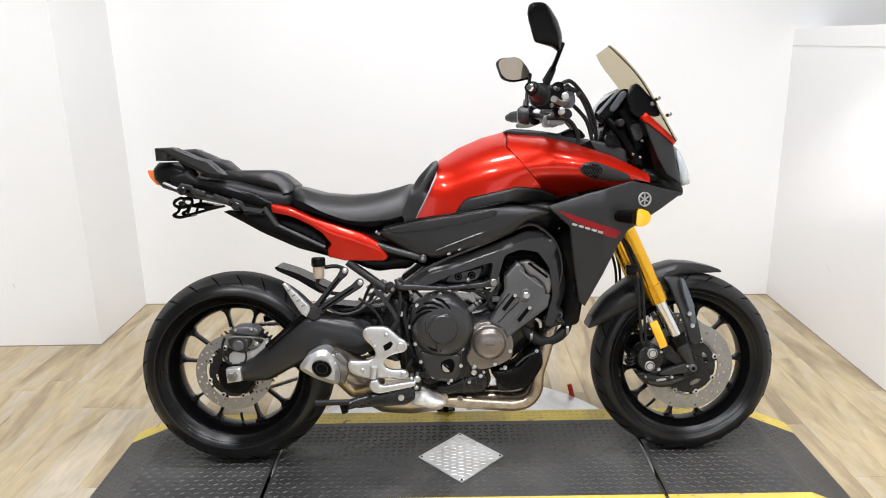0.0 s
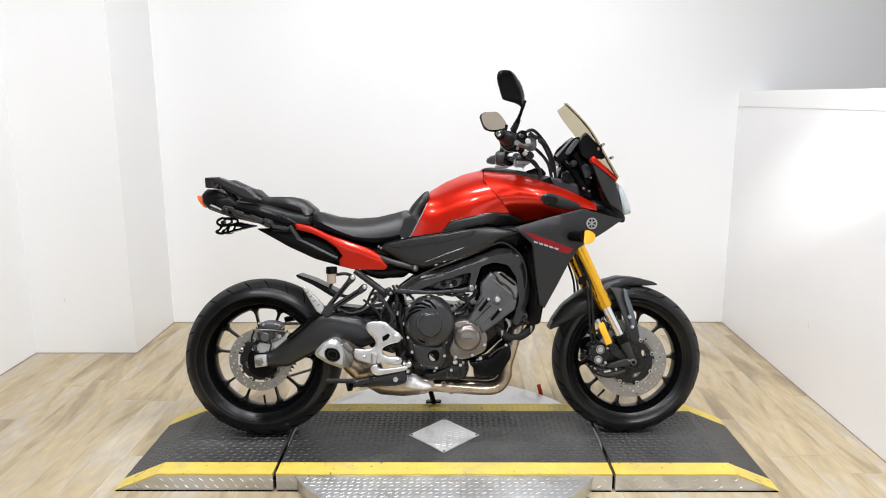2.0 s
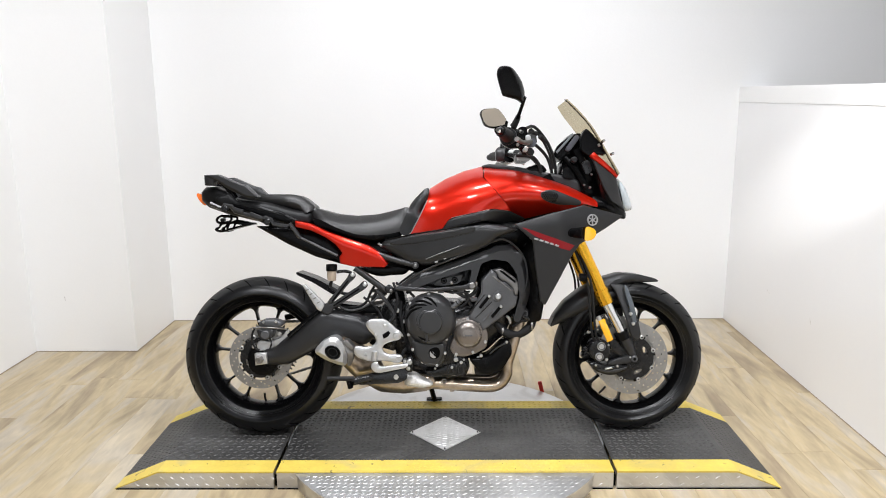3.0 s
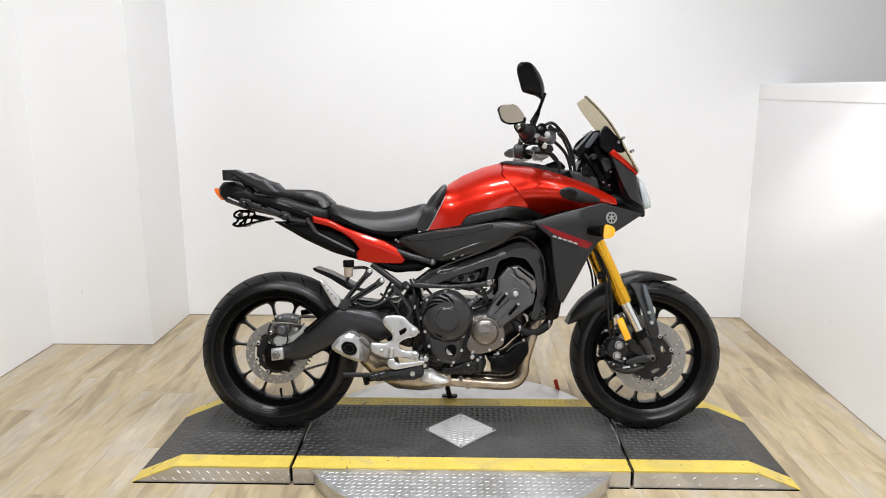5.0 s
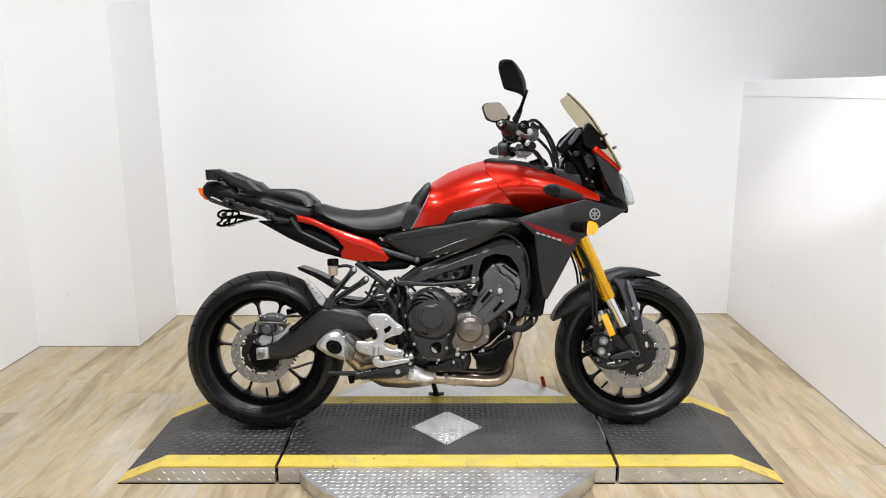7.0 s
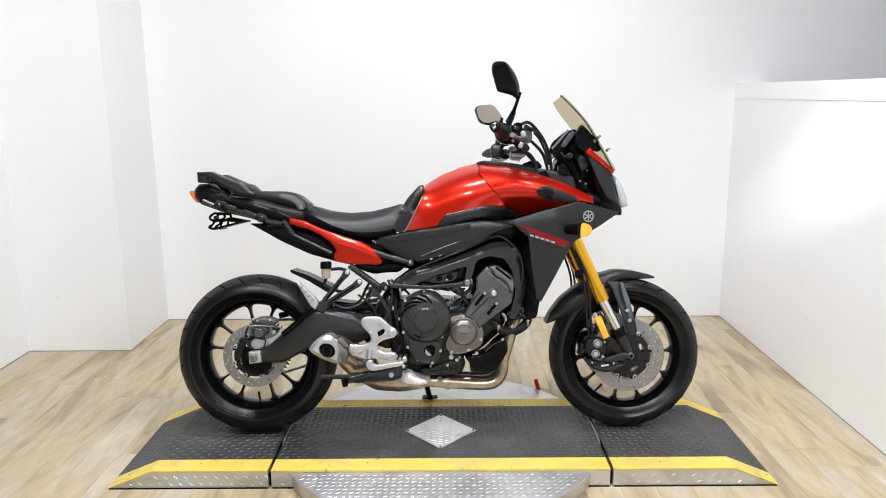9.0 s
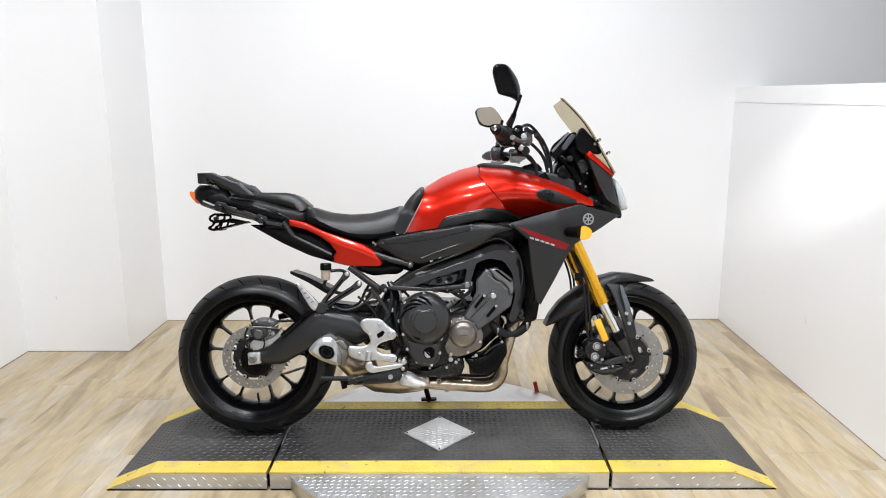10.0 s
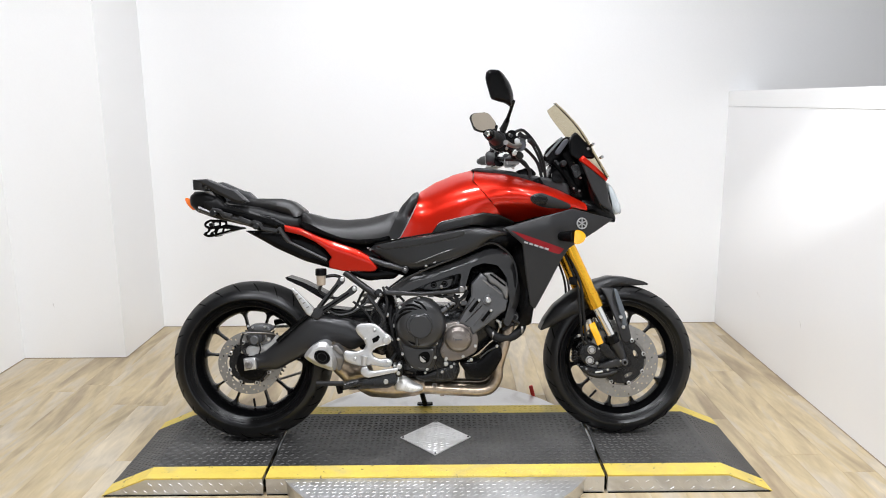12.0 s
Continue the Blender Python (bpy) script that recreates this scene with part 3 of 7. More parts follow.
def evened(line, raw, blur, segs, h=0.004):
    """The field raw(x, z) over an outline, smoothed by blur metres, held at the edges in segs; returns a function."""
    line = list(line)
    x0, z0 = min(p[0] for p in line) - 6 * h, min(p[1] for p in line) - 6 * h
    nx, nz = int((max(p[0] for p in line) - x0) / h) + 8, int((max(p[1] for p in line) - z0) / h) + 8
    x, z = np.meshgrid(x0 + h * np.arange(nx), z0 + h * np.arange(nz), indexing="ij")
    within = np.zeros(x.shape, bool)
    for (a, b), (c, d) in zip(line, line[1:] + line[:1]):
        if b != d:
            within ^= ((b > z) != (d > z)) & (x < a + (c - a) * (z - b) / (d - b))
    near_all, _, _ = nearest_on(x, z, list(zip(line, line[1:] + line[:1])))
    near_held, bx, bz = nearest_on(x, z, segs)
    held = ~within & (near_held < near_all + 1e-6)
    px, pz = np.where(held, bx, x), np.where(held, bz, z)
    f = np.array([raw(float(p), float(q)) for p, q in zip(px.ravel(), pz.ravel())]).reshape(x.shape)
    for _ in range(int(2 * (blur / h) ** 2)):
        g = f.copy()
        g[1:-1, 1:-1] = 0.25 * (f[:-2, 1:-1] + f[2:, 1:-1] + f[1:-1, :-2] + f[1:-1, 2:])
        f = np.where(held, f, g)

    def at(px, pz):
        u, v = (px - x0) / h, (pz - z0) / h
        i, j = int(u), int(v)
        u, v = u - i, v - j
        return float(f[i, j] * (1 - u) * (1 - v) + f[i + 1, j] * u * (1 - v) + f[i, j + 1] * (1 - u) * v + f[i + 1, j + 1] * u * v)

    return at


def solid(line, front, back, roll=0.01, drop=None, grid=0.015, soft=1, where=None, roll_back=False, flat=False):
    """A part from its side outline of (x, z): front and back are its Y there (numbers or functions). Its front edge
    rolls over within roll metres by drop; where: a test on (x, z) that picks the outline edges that roll."""
    line = soften(line, soft)
    segs = [s for s in zip(line, line[1:] + line[:1]) if where is None or where((s[0][0] + s[1][0]) / 2, (s[0][1] + s[1][1]) / 2)]
    bm = sheet(line, grid, roll)
    near = {v: (v.co.x, v.co.z) for v in bm.verts}
    r = bmesh.ops.extrude_face_region(bm, geom=bm.faces[:])
    far = [v for v in r["geom"] if isinstance(v, bmesh.types.BMVert)]
    fy = front if callable(front) else (lambda x, z: front)
    by = back if callable(back) else (lambda x, z: back)

    def rolled(a, b, x, z):
        d = edge_distance(x, z, segs) if segs else 9
        k = max(0.0, 1 - d / roll)
        full = abs(a - b) if drop is None else drop
        return a + math.copysign(full, b - a) * (k if flat else 1 - math.sqrt(max(0.0, 1 - k * k)))

    for v, (x, z) in near.items():
        v.co.y = rolled(fy(x, z), by(x, z), x, z)
    for v in far:
        x, z = v.co.x, v.co.z
        v.co.y = rolled(by(x, z), fy(x, z), x, z) if roll_back else by(x, z)
    return bm


def body(line, w, roll=0.06, least=0.25, grid=0.018, soft=1, where=None, yc=0.0, even=6):
    """A part on both sides of the middle plane yc, w wide to each side; rolls towards the outline."""
    wf = w if callable(w) else (lambda x, z: w)
    line2 = soften(line, soft)
    segs = [s for s in zip(line2, line2[1:] + line2[:1]) if where is None or where((s[0][0] + s[1][0]) / 2, (s[0][1] + s[1][1]) / 2)]
    bm = sheet(line2, grid, roll)
    near = list(bm.verts)

    def raw(x, z):
        k = max(0.0, 1 - (edge_distance(x, z, segs) if segs else 9) / roll)
        low = least(x) if callable(least) else least
        return wf(x, z) * (low + (1 - low) * math.sqrt(max(0.0, 1 - k * k)))

    at = evened(line2, raw, 0.5 * grid * math.sqrt(even), segs) if even else raw
    wide = {(round(v.co.x, 5), round(v.co.z, 5)): raw(v.co.x, v.co.z) if v.is_boundary and segs and edge_distance(v.co.x, v.co.z, segs) < 1e-5 else at(v.co.x, v.co.z) for v in near}
    r = bmesh.ops.extrude_face_region(bm, geom=bm.faces[:])
    far = [v for v in r["geom"] if isinstance(v, bmesh.types.BMVert)]
    for vs, s in ((near, -1), (far, 1)):
        for v in vs:
            v.co.y = yc + s * wide[(round(v.co.x, 5), round(v.co.z, 5))]
    return bm


def tube(points, r, segs=10, smooth=6, bm=None, flat=1.0):
    """A round bar through points; r: a radius, or one for each point."""
    pts = [Vector(p) for p in points]
    rr = list(r) if isinstance(r, (list, tuple)) else [r] * len(pts)
    path, rad = [], []
    for i in range(len(pts) - 1):
        p0, p1, p2, p3 = pts[max(i - 1, 0)], pts[i], pts[i + 1], pts[min(i + 2, len(pts) - 1)]
        for k in range(smooth):
            t = k / smooth
            path.append(0.5 * (2 * p1 + (p2 - p0) * t + (2 * p0 - 5 * p1 + 4 * p2 - p3) * t * t + (3 * p1 - p0 - 3 * p2 + p3) * t ** 3) if smooth > 1 else p1.copy())
            rad.append(rr[i] + (rr[i + 1] - rr[i]) * t)
    path.append(pts[-1]), rad.append(rr[-1])
    bm = bm or bmesh.new()
    up, rings = None, []
    for i, p in enumerate(path):
        d = (path[min(i + 1, len(path) - 1)] - path[max(i - 1, 0)]).normalized()
        if up is None:
            up = d.orthogonal().normalized()
        up = (up - d * up.dot(d)).normalized()
        side = d.cross(up)
        rings.append([bm.verts.new(p + (up * math.cos(2 * math.pi * j / segs) + side * math.sin(2 * math.pi * j / segs) * flat) * rad[i]) for j in range(segs)])
    for a, b in zip(rings, rings[1:]):
        for j in range(segs):
            bm.faces.new((a[j], a[(j + 1) % segs], b[(j + 1) % segs], b[j]))
    bm.faces.new(rings[0]), bm.faces.new(rings[-1])
    return bm


def disc(x, z, y0, y1, r, bevel=0.0015, segs=32, r0=None):
    """A round boss along Y from y0 (hidden end) to y1 (seen end)."""
    s = 1 if y1 > y0 else -1
    return lathe([(0, y0), (r0 or r, y0), (r, y1 - s * bevel), (r - bevel, y1), (0, y1)], segs, (x, 0, z))


def flipped(bm):
    bmesh.ops.scale(bm, vec=(1, -1, 1), verts=bm.verts)
    return bm


BOLTS = {}


def bolt(parent, x, y, z, r=0.006, material=None, side=-1):
    """A round-headed bolt with a socket, on a side face."""
    material = material or BOLT
    r = r * 0.95
    key = (r, material.name)
    if key not in BOLTS:
        BOLTS[key] = finish(lathe([(0, 0.004), (r, 0.004), (r, -0.002), (r * 0.85, -0.005), (r * 0.5, -0.0055), (r * 0.45, -0.003), (0, -0.003)], 12), "bolt", material)
    ob = new("bolt", BOLTS[key])
    ob.parent = parent
    ob.location = (x, y, z)
    if side > 0:
        ob.rotation_euler = (0, 0, math.pi)
    return ob


def pair(name, make, material, parent=bike, label=""):
    """A part on the right side and its mirror image on the left."""
    a = part(name, make(), material, parent, label)
    b = part(name, flipped(make()), material, parent, label)
    return a, b


# --- wheels: brakes and sprocket
def drilled(X, Z, y, ro, ri, holes):
    """A flat ring about (X, Z) with rows of holes through it."""
    spots = []
    for k in range(holes):
        a, r = 2 * math.pi * k / holes, ri + (ro - ri) * (0.2 + 0.3 * (k % 3))
        spots.append((r * math.cos(a), r * math.sin(a)))
    pts, edges = [], []
    for cx, cz, r, n in [(0, 0, ro, 90), (0, 0, ri, 72)] + [(cx, cz, 0.0036, 8) for cx, cz in spots]:
        b = len(pts)
        pts += [Vector((cx + r * math.cos(2 * math.pi * i / n), cz + r * math.sin(2 * math.pi * i / n))) for i in range(n)]
        edges += [(b + i, b + (i + 1) % n) for i in range(n)]
    vs, _, fs, _, _, _ = delaunay_2d_cdt(pts, edges, [], 0, 1e-6)
    bm = bmesh.new()
    verts = [bm.verts.new((X + p.x, y - 0.0025, Z + p.y)) for p in vs]
    for f in fs:
        c = (vs[f[0]] + vs[f[1]] + vs[f[2]]) / 3
        if c.length > ri * 0.998 and all(math.hypot(c.x - cx, c.y - cz) > 0.0030 for cx, cz in spots):
            bm.faces.new([verts[k] for k in f])
    r = bmesh.ops.extrude_face_region(bm, geom=bm.faces[:])
    bmesh.ops.translate(bm, verts=[v for v in r["geom"] if isinstance(v, bmesh.types.BMVert)], vec=(0, 0.005, 0))
    for v in [v for v in bm.verts if not v.link_faces]:
        bm.verts.remove(v)
    return bm


def disc_carrier(w, X, Z, y, carrier):
    """A black plate inside the disc with four oval windows, and a perforated ring on it."""
    pts, edges, ovals = [], [], []
    loops = [(0, 0, carrier + 0.004, carrier + 0.004, 0, 64), (0, 0, 0.02, 0.02, 0, 24)]
    for k in range(4):
        a = 2 * math.pi * (k + 0.27) / 4
        ovals.append((carrier * 0.72 * math.cos(a), carrier * 0.72 * math.sin(a), carrier * 0.095, carrier * 0.235, a))
    for cx, cz, ru, rv, a, n in loops + [(*o, 14) for o in ovals]:
        b = len(pts)
        for i in range(n):
            u, v = ru * math.cos(2 * math.pi * i / n), rv * math.sin(2 * math.pi * i / n)
            pts.append(Vector((cx + u * math.cos(a) - v * math.sin(a), cz + u * math.sin(a) + v * math.cos(a))))
        edges += [(b + i, b + (i + 1) % n) for i in range(n)]
    vs, _, fs, _, _, _ = delaunay_2d_cdt(pts, edges, [], 0, 1e-6)
    bm = bmesh.new()
    verts = [bm.verts.new((X + p.x, y - 0.003, Z + p.y)) for p in vs]
    for f in fs:
        c = (vs[f[0]] + vs[f[1]] + vs[f[2]]) / 3
        hollow = any(((c.x - cx) * math.cos(a) + (c.y - cz) * math.sin(a)) ** 2 / ru ** 2 + ((c.y - cz) * math.cos(a) - (c.x - cx) * math.sin(a)) ** 2 / rv ** 2 < 0.9 for cx, cz, ru, rv, a in ovals)
        if c.length > 0.0199 and not hollow:
            bm.faces.new([verts[k] for k in f])
    r = bmesh.ops.extrude_face_region(bm, geom=bm.faces[:])
    bmesh.ops.translate(bm, verts=[v for v in r["geom"] if isinstance(v, bmesh.types.BMVert)], vec=(0, 0.006, 0))
    for v in [v for v in bm.verts if not v.link_faces]:
        bm.verts.remove(v)
    part("disc_carrier", bm, ENGINE, w, "black disc carrier with oval windows")
    part("sensor_ring", drilled(X, Z, y - 0.004, carrier * 0.50, carrier * 0.36, 20), ENGINE, w)


def brake_disc(w, X, Z, y, ro, ri, carrier, holes):
    if y > 0:
        for k in range(5):
            a = 2 * math.pi * (k + 0.4) / 5
            part("carrier_arm", tube([(X + 0.028 * math.cos(a - 0.3), y, Z + 0.028 * math.sin(a - 0.3)), (X + (carrier + 0.006) * math.cos(a), y, Z + (carrier + 0.006) * math.sin(a))], [0.009, 0.006], 6, 1), ENGINE, w)
    else:
        disc_carrier(w, X, Z, y, carrier)
    part("brake_disc", drilled(X, Z, y, ro, ri, holes), DISC, w, "drilled steel brake disc")
    for k in range(8):
        a = 2 * math.pi * (k + 0.4) / 8
        rr = (carrier + ri) / 2
        part("float_button", disc(X + rr * math.cos(a), Z + rr * math.sin(a), y + 0.004, y - 0.005, 0.0080, 0.002, 14), SILVER, w)
        part("button_bore", disc(X + rr * math.cos(a), Z + rr * math.sin(a), y, y - 0.0056, 0.0038, 0.0005, 10), GAP_SHADE_BLACK, w)


brake_disc(front, 0.72, 0.294, -0.072, 0.142, 0.096, 0.083, 60)
brake_disc(front, 0.72, 0.294, 0.072, 0.142, 0.096, 0.083, 60)
brake_disc(rear, -0.72, 0.309, -0.078, 0.121, 0.088, 0.075, 48)
bm = lathe([(0.045, 0.074), (0.108, 0.074), (0.108, 0.081), (0.045, 0.081)], 43, (-0.72, 0, 0.309), closed=True)
for k in range(43):
    a = 2 * math.pi * k / 43
    bmesh.ops.create_cone(bm, cap_ends=True, segments=4, radius1=0.0055, radius2=0.0022, depth=0.013, matrix=Matrix.Translation((-0.72 + 0.113 * math.cos(a), 0.0775, 0.309 + 0.113 * math.sin(a))) @ Matrix.Rotation(math.pi / 2 - a, 4, "Y"))
part("sprocket", bm, STEEL, rear, "toothed steel rear sprocket")
for a, b in (((-0.72, 0.0775, 0.426), (-0.17, 0.0775, 0.432)), ((-0.70, 0.0775, 0.193), (-0.17, 0.0775, 0.352))):
    a, b = Vector(a), Vector(b)
    bm = bmesh.new()
    n = int((b - a).length / 0.0159)
    for k in range(n):  # outer and inner links by turns
        p, q, w = a.lerp(b, k / n), a.lerp(b, (k + 1) / n), 0.0075 if k % 2 else 0.0055
        for y in (-w, w):
            tube([p + Vector((0, y, 0)), p.lerp(q, 0.5) + Vector((0, y, 0)), q + Vector((0, y, 0))], [0.0068, 0.0042, 0.0068], 6, 1, bm, 0.35)
        tube([q - Vector((0, 0.009, 0)), q + Vector((0, 0.009, 0))], 0.0045, 6, 1, bm)
    part("chain", bm, STEEL, bike, "dark drive chain")
for w, X, Z, a in ((front, 0.72, 0.294, 234), (rear, -0.72, 0.309, 270)):
    c, s = math.cos(radians(a)), math.sin(radians(a))
    part("valve_stem", tube([(X + 0.188 * c, -0.01, Z + 0.188 * s), (X + 0.165 * c, -0.022, Z + 0.165 * s), (X + 0.152 * c, -0.026, Z + 0.152 * s)], 0.0045, 8, 3), RUBBER, w)



def grooves(w, X, Z, R, HW, count, lean):
    """Slanted tread grooves: thin black tubes draw the shade of cuts along the round tread."""
    bm = bmesh.new()
    for k in range(count):
        for s in (-1, 1):
            pts = []
            for i in range(6):
                a = radians(12 + 50 * i / 5)
                r = R - HW * 0.72 + HW * 0.72 * math.cos(a) - 0.0020
                t = 2 * math.pi * (k + (0.5 if s > 0 else 0)) / count + lean * i / 5
                pts.append((X + r * math.cos(t), s * HW * math.sin(a) / math.sin(radians(84)), Z + r * math.sin(t)))
            tube(pts, [0.001, 0.003, 0.004, 0.004, 0.003, 0.001], 5, 1, bm)
    tagged(part("tread_groove", bm, GAP_SHADE_BLACK, w), kind="stuff")


def sidewall_bars(w, X, Z, r, y, first, count):
    """Raised unreadable lettering on the near side wall, as plain bars."""
    bm = bmesh.new()
    for k in range(count):
        a = radians(first + 5.2 * k)
        bmesh.ops.create_cube(bm, size=1, matrix=Matrix.Translation((X + r * math.cos(a), y, Z + r * math.sin(a))) @ Matrix.Rotation(-a, 4, "Y") @ Matrix.Diagonal((0.011, 0.002, 0.015, 1)))
    tagged(part("sidewall_bars", bm, TREAD, w, "unreadable raised marking on the side wall"), kind="stuff")


sidewall_bars(front, 0.72, 0.294, 0.2525, -0.0605, 286, 7)
grooves(front, 0.72, 0.294, 0.294, 0.062, 26, 0.16)
grooves(rear, -0.72, 0.309, 0.309, 0.092, 24, -0.16)

# --- frame and engine
block = part("engine_block", body([(-0.19, 0.30), (-0.10, 0.245), (0.06, 0.240), (0.08, 0.30), (0.15, 0.33), (0.23, 0.40), (0.28, 0.54), (0.25, 0.66), (0.14, 0.66), (0.11, 0.53), (0.05, 0.515), (-0.05, 0.520), (-0.16, 0.52), (-0.21, 0.42)], 0.125, 0.04, 0.75), ENGINE, bike, "dark painted engine block")
cover = part("clutch_cover", solid([(-0.146, 0.523), (-0.105, 0.551), (-0.063, 0.562), (-0.016, 0.551), (0.012, 0.525), (0.031, 0.484), (0.028, 0.432), (0.004, 0.387), (-0.001, 0.358), (-0.003, 0.323), (-0.012, 0.294), (-0.044, 0.282), (-0.083, 0.288), (-0.111, 0.315), (-0.13, 0.344), (-0.141, 0.379), (-0.151, 0.414), (-0.158, 0.461), (-0.156, 0.494)], -0.162, -0.10, 0.012, 0.008), COVER, bike, "dark ribbed clutch cover")
part("dome", lathe([(0.098, -0.15), (0.096, -0.168), (0.088, -0.184), (0.076, -0.193), (0.05, -0.196), (0, -0.196)], 48, (-0.06, 0, 0.462)), COVER, cover)
part("cap", lathe([(0.046, -0.19), (0.044, -0.205), (0.040, -0.209), (0.0, -0.209)], 40, (-0.059, 0, 0.457)), COVER, cover, "round black cap")
for k in range(4):  # curved slashes across the rim of the dome, their shade drawn as black tubes
    pts = []
    for i in range(6):
        a, r = radians(176 - 24 * k - 11 * i * (1 - 0.1 * k)), 0.090 - 0.0062 * i
        pts.append((-0.06 + r * math.cos(a), -0.1835 - 0.0022 * min(i, 5), 0.462 + r * math.sin(a)))
    part("groove", tube(pts, [0.002, 0.005, 0.006, 0.0055, 0.004, 0.0015], 8, 3), GAP_SHADE_BLACK, cover)
part("groove", tube([(-0.06 + 0.074 * math.cos(radians(a)), -0.1935, 0.462 + 0.074 * math.sin(radians(a))) for a in (232, 244, 256, 268)], [0.001, 0.0035, 0.0035, 0.001], 8, 3), GAP_SHADE_BLACK, cover)
for k in range(22):  # cast edge teeth round the cover
    a = radians(12 + k * 16)
    part("edge_rib", tube([(-0.06 + 0.094 * math.cos(a), -0.165, 0.462 + 0.094 * math.sin(a)), (-0.06 + 0.0965 * math.cos(a), -0.150, 0.462 + 0.0965 * math.sin(a))], 0.0035, 6, 1), COVER, cover)
part("filler_plug", tube([(0.005, -0.17, 0.497), (0.03, -0.175, 0.515), (0.058, -0.17, 0.535)], [0.008, 0.009, 0.007], 10, 3), GREY_ENGINE, cover, "knurled oil filler plug")
for k in range(4):
    part("knurl", tube([(0.018 + k * 0.011, -0.173, 0.506 + k * 0.008), (0.022 + k * 0.011, -0.173, 0.509 + k * 0.008)], 0.0105, 10, 1), ENGINE, cover)
part("pump_cover", solid([(-0.132, 0.386), (-0.004, 0.371), (-0.009, 0.332), (-0.021, 0.303), (-0.047, 0.286), (-0.089, 0.293), (-0.121, 0.326)], -0.171, -0.15, 0.012, 0.008, 0.012), COVER, cover)
sight = part("sight_recess", solid([(-0.071, 0.346), (-0.046, 0.361), (-0.027, 0.356), (-0.024, 0.333), (-0.034, 0.314), (-0.062, 0.316)], -0.1725, -0.16, 0.002, 0.001, soft=1), GAP_SHADE_BLACK, cover, "dark oil sight recess")
part("sight_window", solid([(-0.065, 0.343), (-0.055, 0.346), (-0.038, 0.328), (-0.040, 0.318), (-0.061, 0.319)], -0.1745, -0.165, 0.002, 0.001, 0.008, 1), SILVER, cover, "small bright oil sight window")
part("sight_bar", tube([(-0.059, -0.176, 0.344), (-0.038, -0.176, 0.324)], 0.003, 8, 1), GAP_SHADE_BLACK, cover)
part("cover_mark", solid([(-0.069, 0.299), (-0.045, 0.296), (-0.045, 0.293), (-0.069, 0.296)], -0.1725, -0.168, 0.001, 0.0, soft=0), GREY_ENGINE, cover)
part("dome_facet", solid([(-0.077, 0.539), (-0.053, 0.542), (-0.028, 0.530), (-0.011, 0.512), (-0.030, 0.497), (-0.053, 0.507), (-0.072, 0.512)], lambda x, z: -0.1815 - 0.35 * max(0.0, 0.535 - z), -0.16, 0.006, 0.004, 0.008), COVER, cover, "bright machined facet on the cover")
part("cap_skirt", solid([(-0.116, 0.468), (-0.101, 0.496), (-0.077, 0.505), (-0.058, 0.500), (-0.040, 0.508), (-0.019, 0.491), (-0.014, 0.461), (-0.022, 0.433), (-0.043, 0.417), (-0.066, 0.416), (-0.069, 0.380), (-0.078, 0.381), (-0.081, 0.418), (-0.105, 0.430)], -0.2005, -0.17, 0.004, 0.004, 0.009), COVER, cover)
for x, z in ((-0.065, 0.557), (-0.136, 0.525), (0.006, 0.518), (0.026, 0.459), (-0.143, 0.406), (-0.128, 0.350), (-0.091, 0.303), (-0.037, 0.290), (-0.006, 0.335), (0.0, 0.388)):
    bolt(cover, x, -0.163, z, 0.0065)
plate = part("generator_cover", solid([(0.028, 0.46), (0.085, 0.470), (0.137, 0.451), (0.158, 0.404), (0.152, 0.352), (0.106, 0.328), (0.061, 0.317), (0.026, 0.325), (0.009, 0.355), (0.027, 0.396)], -0.155, -0.10, 0.008, 0.005), BRONZE, bike, "bronze-grey side engine cover")
part("round_cap", lathe([(0.054, -0.15), (0.054, -0.161), (0.051, -0.163), (0.0505, -0.172), (0.048, -0.180), (0.042, -0.187), (0.032, -0.1915), (0.018, -0.194), (0, -0.195)], 48, (0.082, 0, 0.405)), BRONZE, plate, "round polished bronze cap")
part("cap_mark", box(0.068, 0.096, -0.1952, -0.192, 0.4025, 0.4075, 0.001), GREY_ENGINE, plate)
for x, z in ((0.081, 0.463), (0.126, 0.450), (0.099, 0.336), (0.036, 0.329), (0.146, 0.375), (0.035, 0.452)):
    bolt(plate, x, -0.156, z, 0.0065)
for x, z, r in ((0.035, 0.305, 0.010), (0.055, 0.294, 0.007), (-0.184, 0.494, 0.009), (-0.162, 0.453, 0.007), (0.082, 0.548, 0.008), (0.12, 0.312, 0.006), (0.02, 0.275, 0.006), (-0.165, 0.40, 0.006), (0.09, 0.545, 0.006)):
    bolt(block, x, -0.135, z, r)
low_case = part("lower_crankcase", solid([(-0.040, 0.317), (0.021, 0.321), (0.081, 0.312), (0.090, 0.277), (0.074, 0.235), (0.014, 0.227), (-0.040, 0.232)], lambda x, z: -0.122 + 0.3 * max(0.0, 0.27 - z), -0.06, 0.008, 0.006, 0.01), ENGINE, bike, "dark ribbed lower crankcase")
part("crankcase_foot", solid([(0.107, 0.270), (0.166, 0.291), (0.220, 0.319), (0.224, 0.291), (0.170, 0.232), (0.109, 0.235)], -0.10, -0.04, 0.006, 0.005, 0.01), ENGINE, low_case)
for k in range(3):
    part("crankcase_rib", tube([(-0.02 + 0.020 * k, -0.123, 0.295), (-0.02 + 0.020 * k, -0.117, 0.250)], 0.0032, 6, 1), COVER, low_case)
for x, z, r in ((0.034, 0.317, 0.006), (0.036, 0.3, 0.0075), (0.053, 0.283, 0.006), (0.02, 0.261, 0.005), (0.066, 0.302, 0.005)):
    bolt(low_case, x, -0.123, z, r)
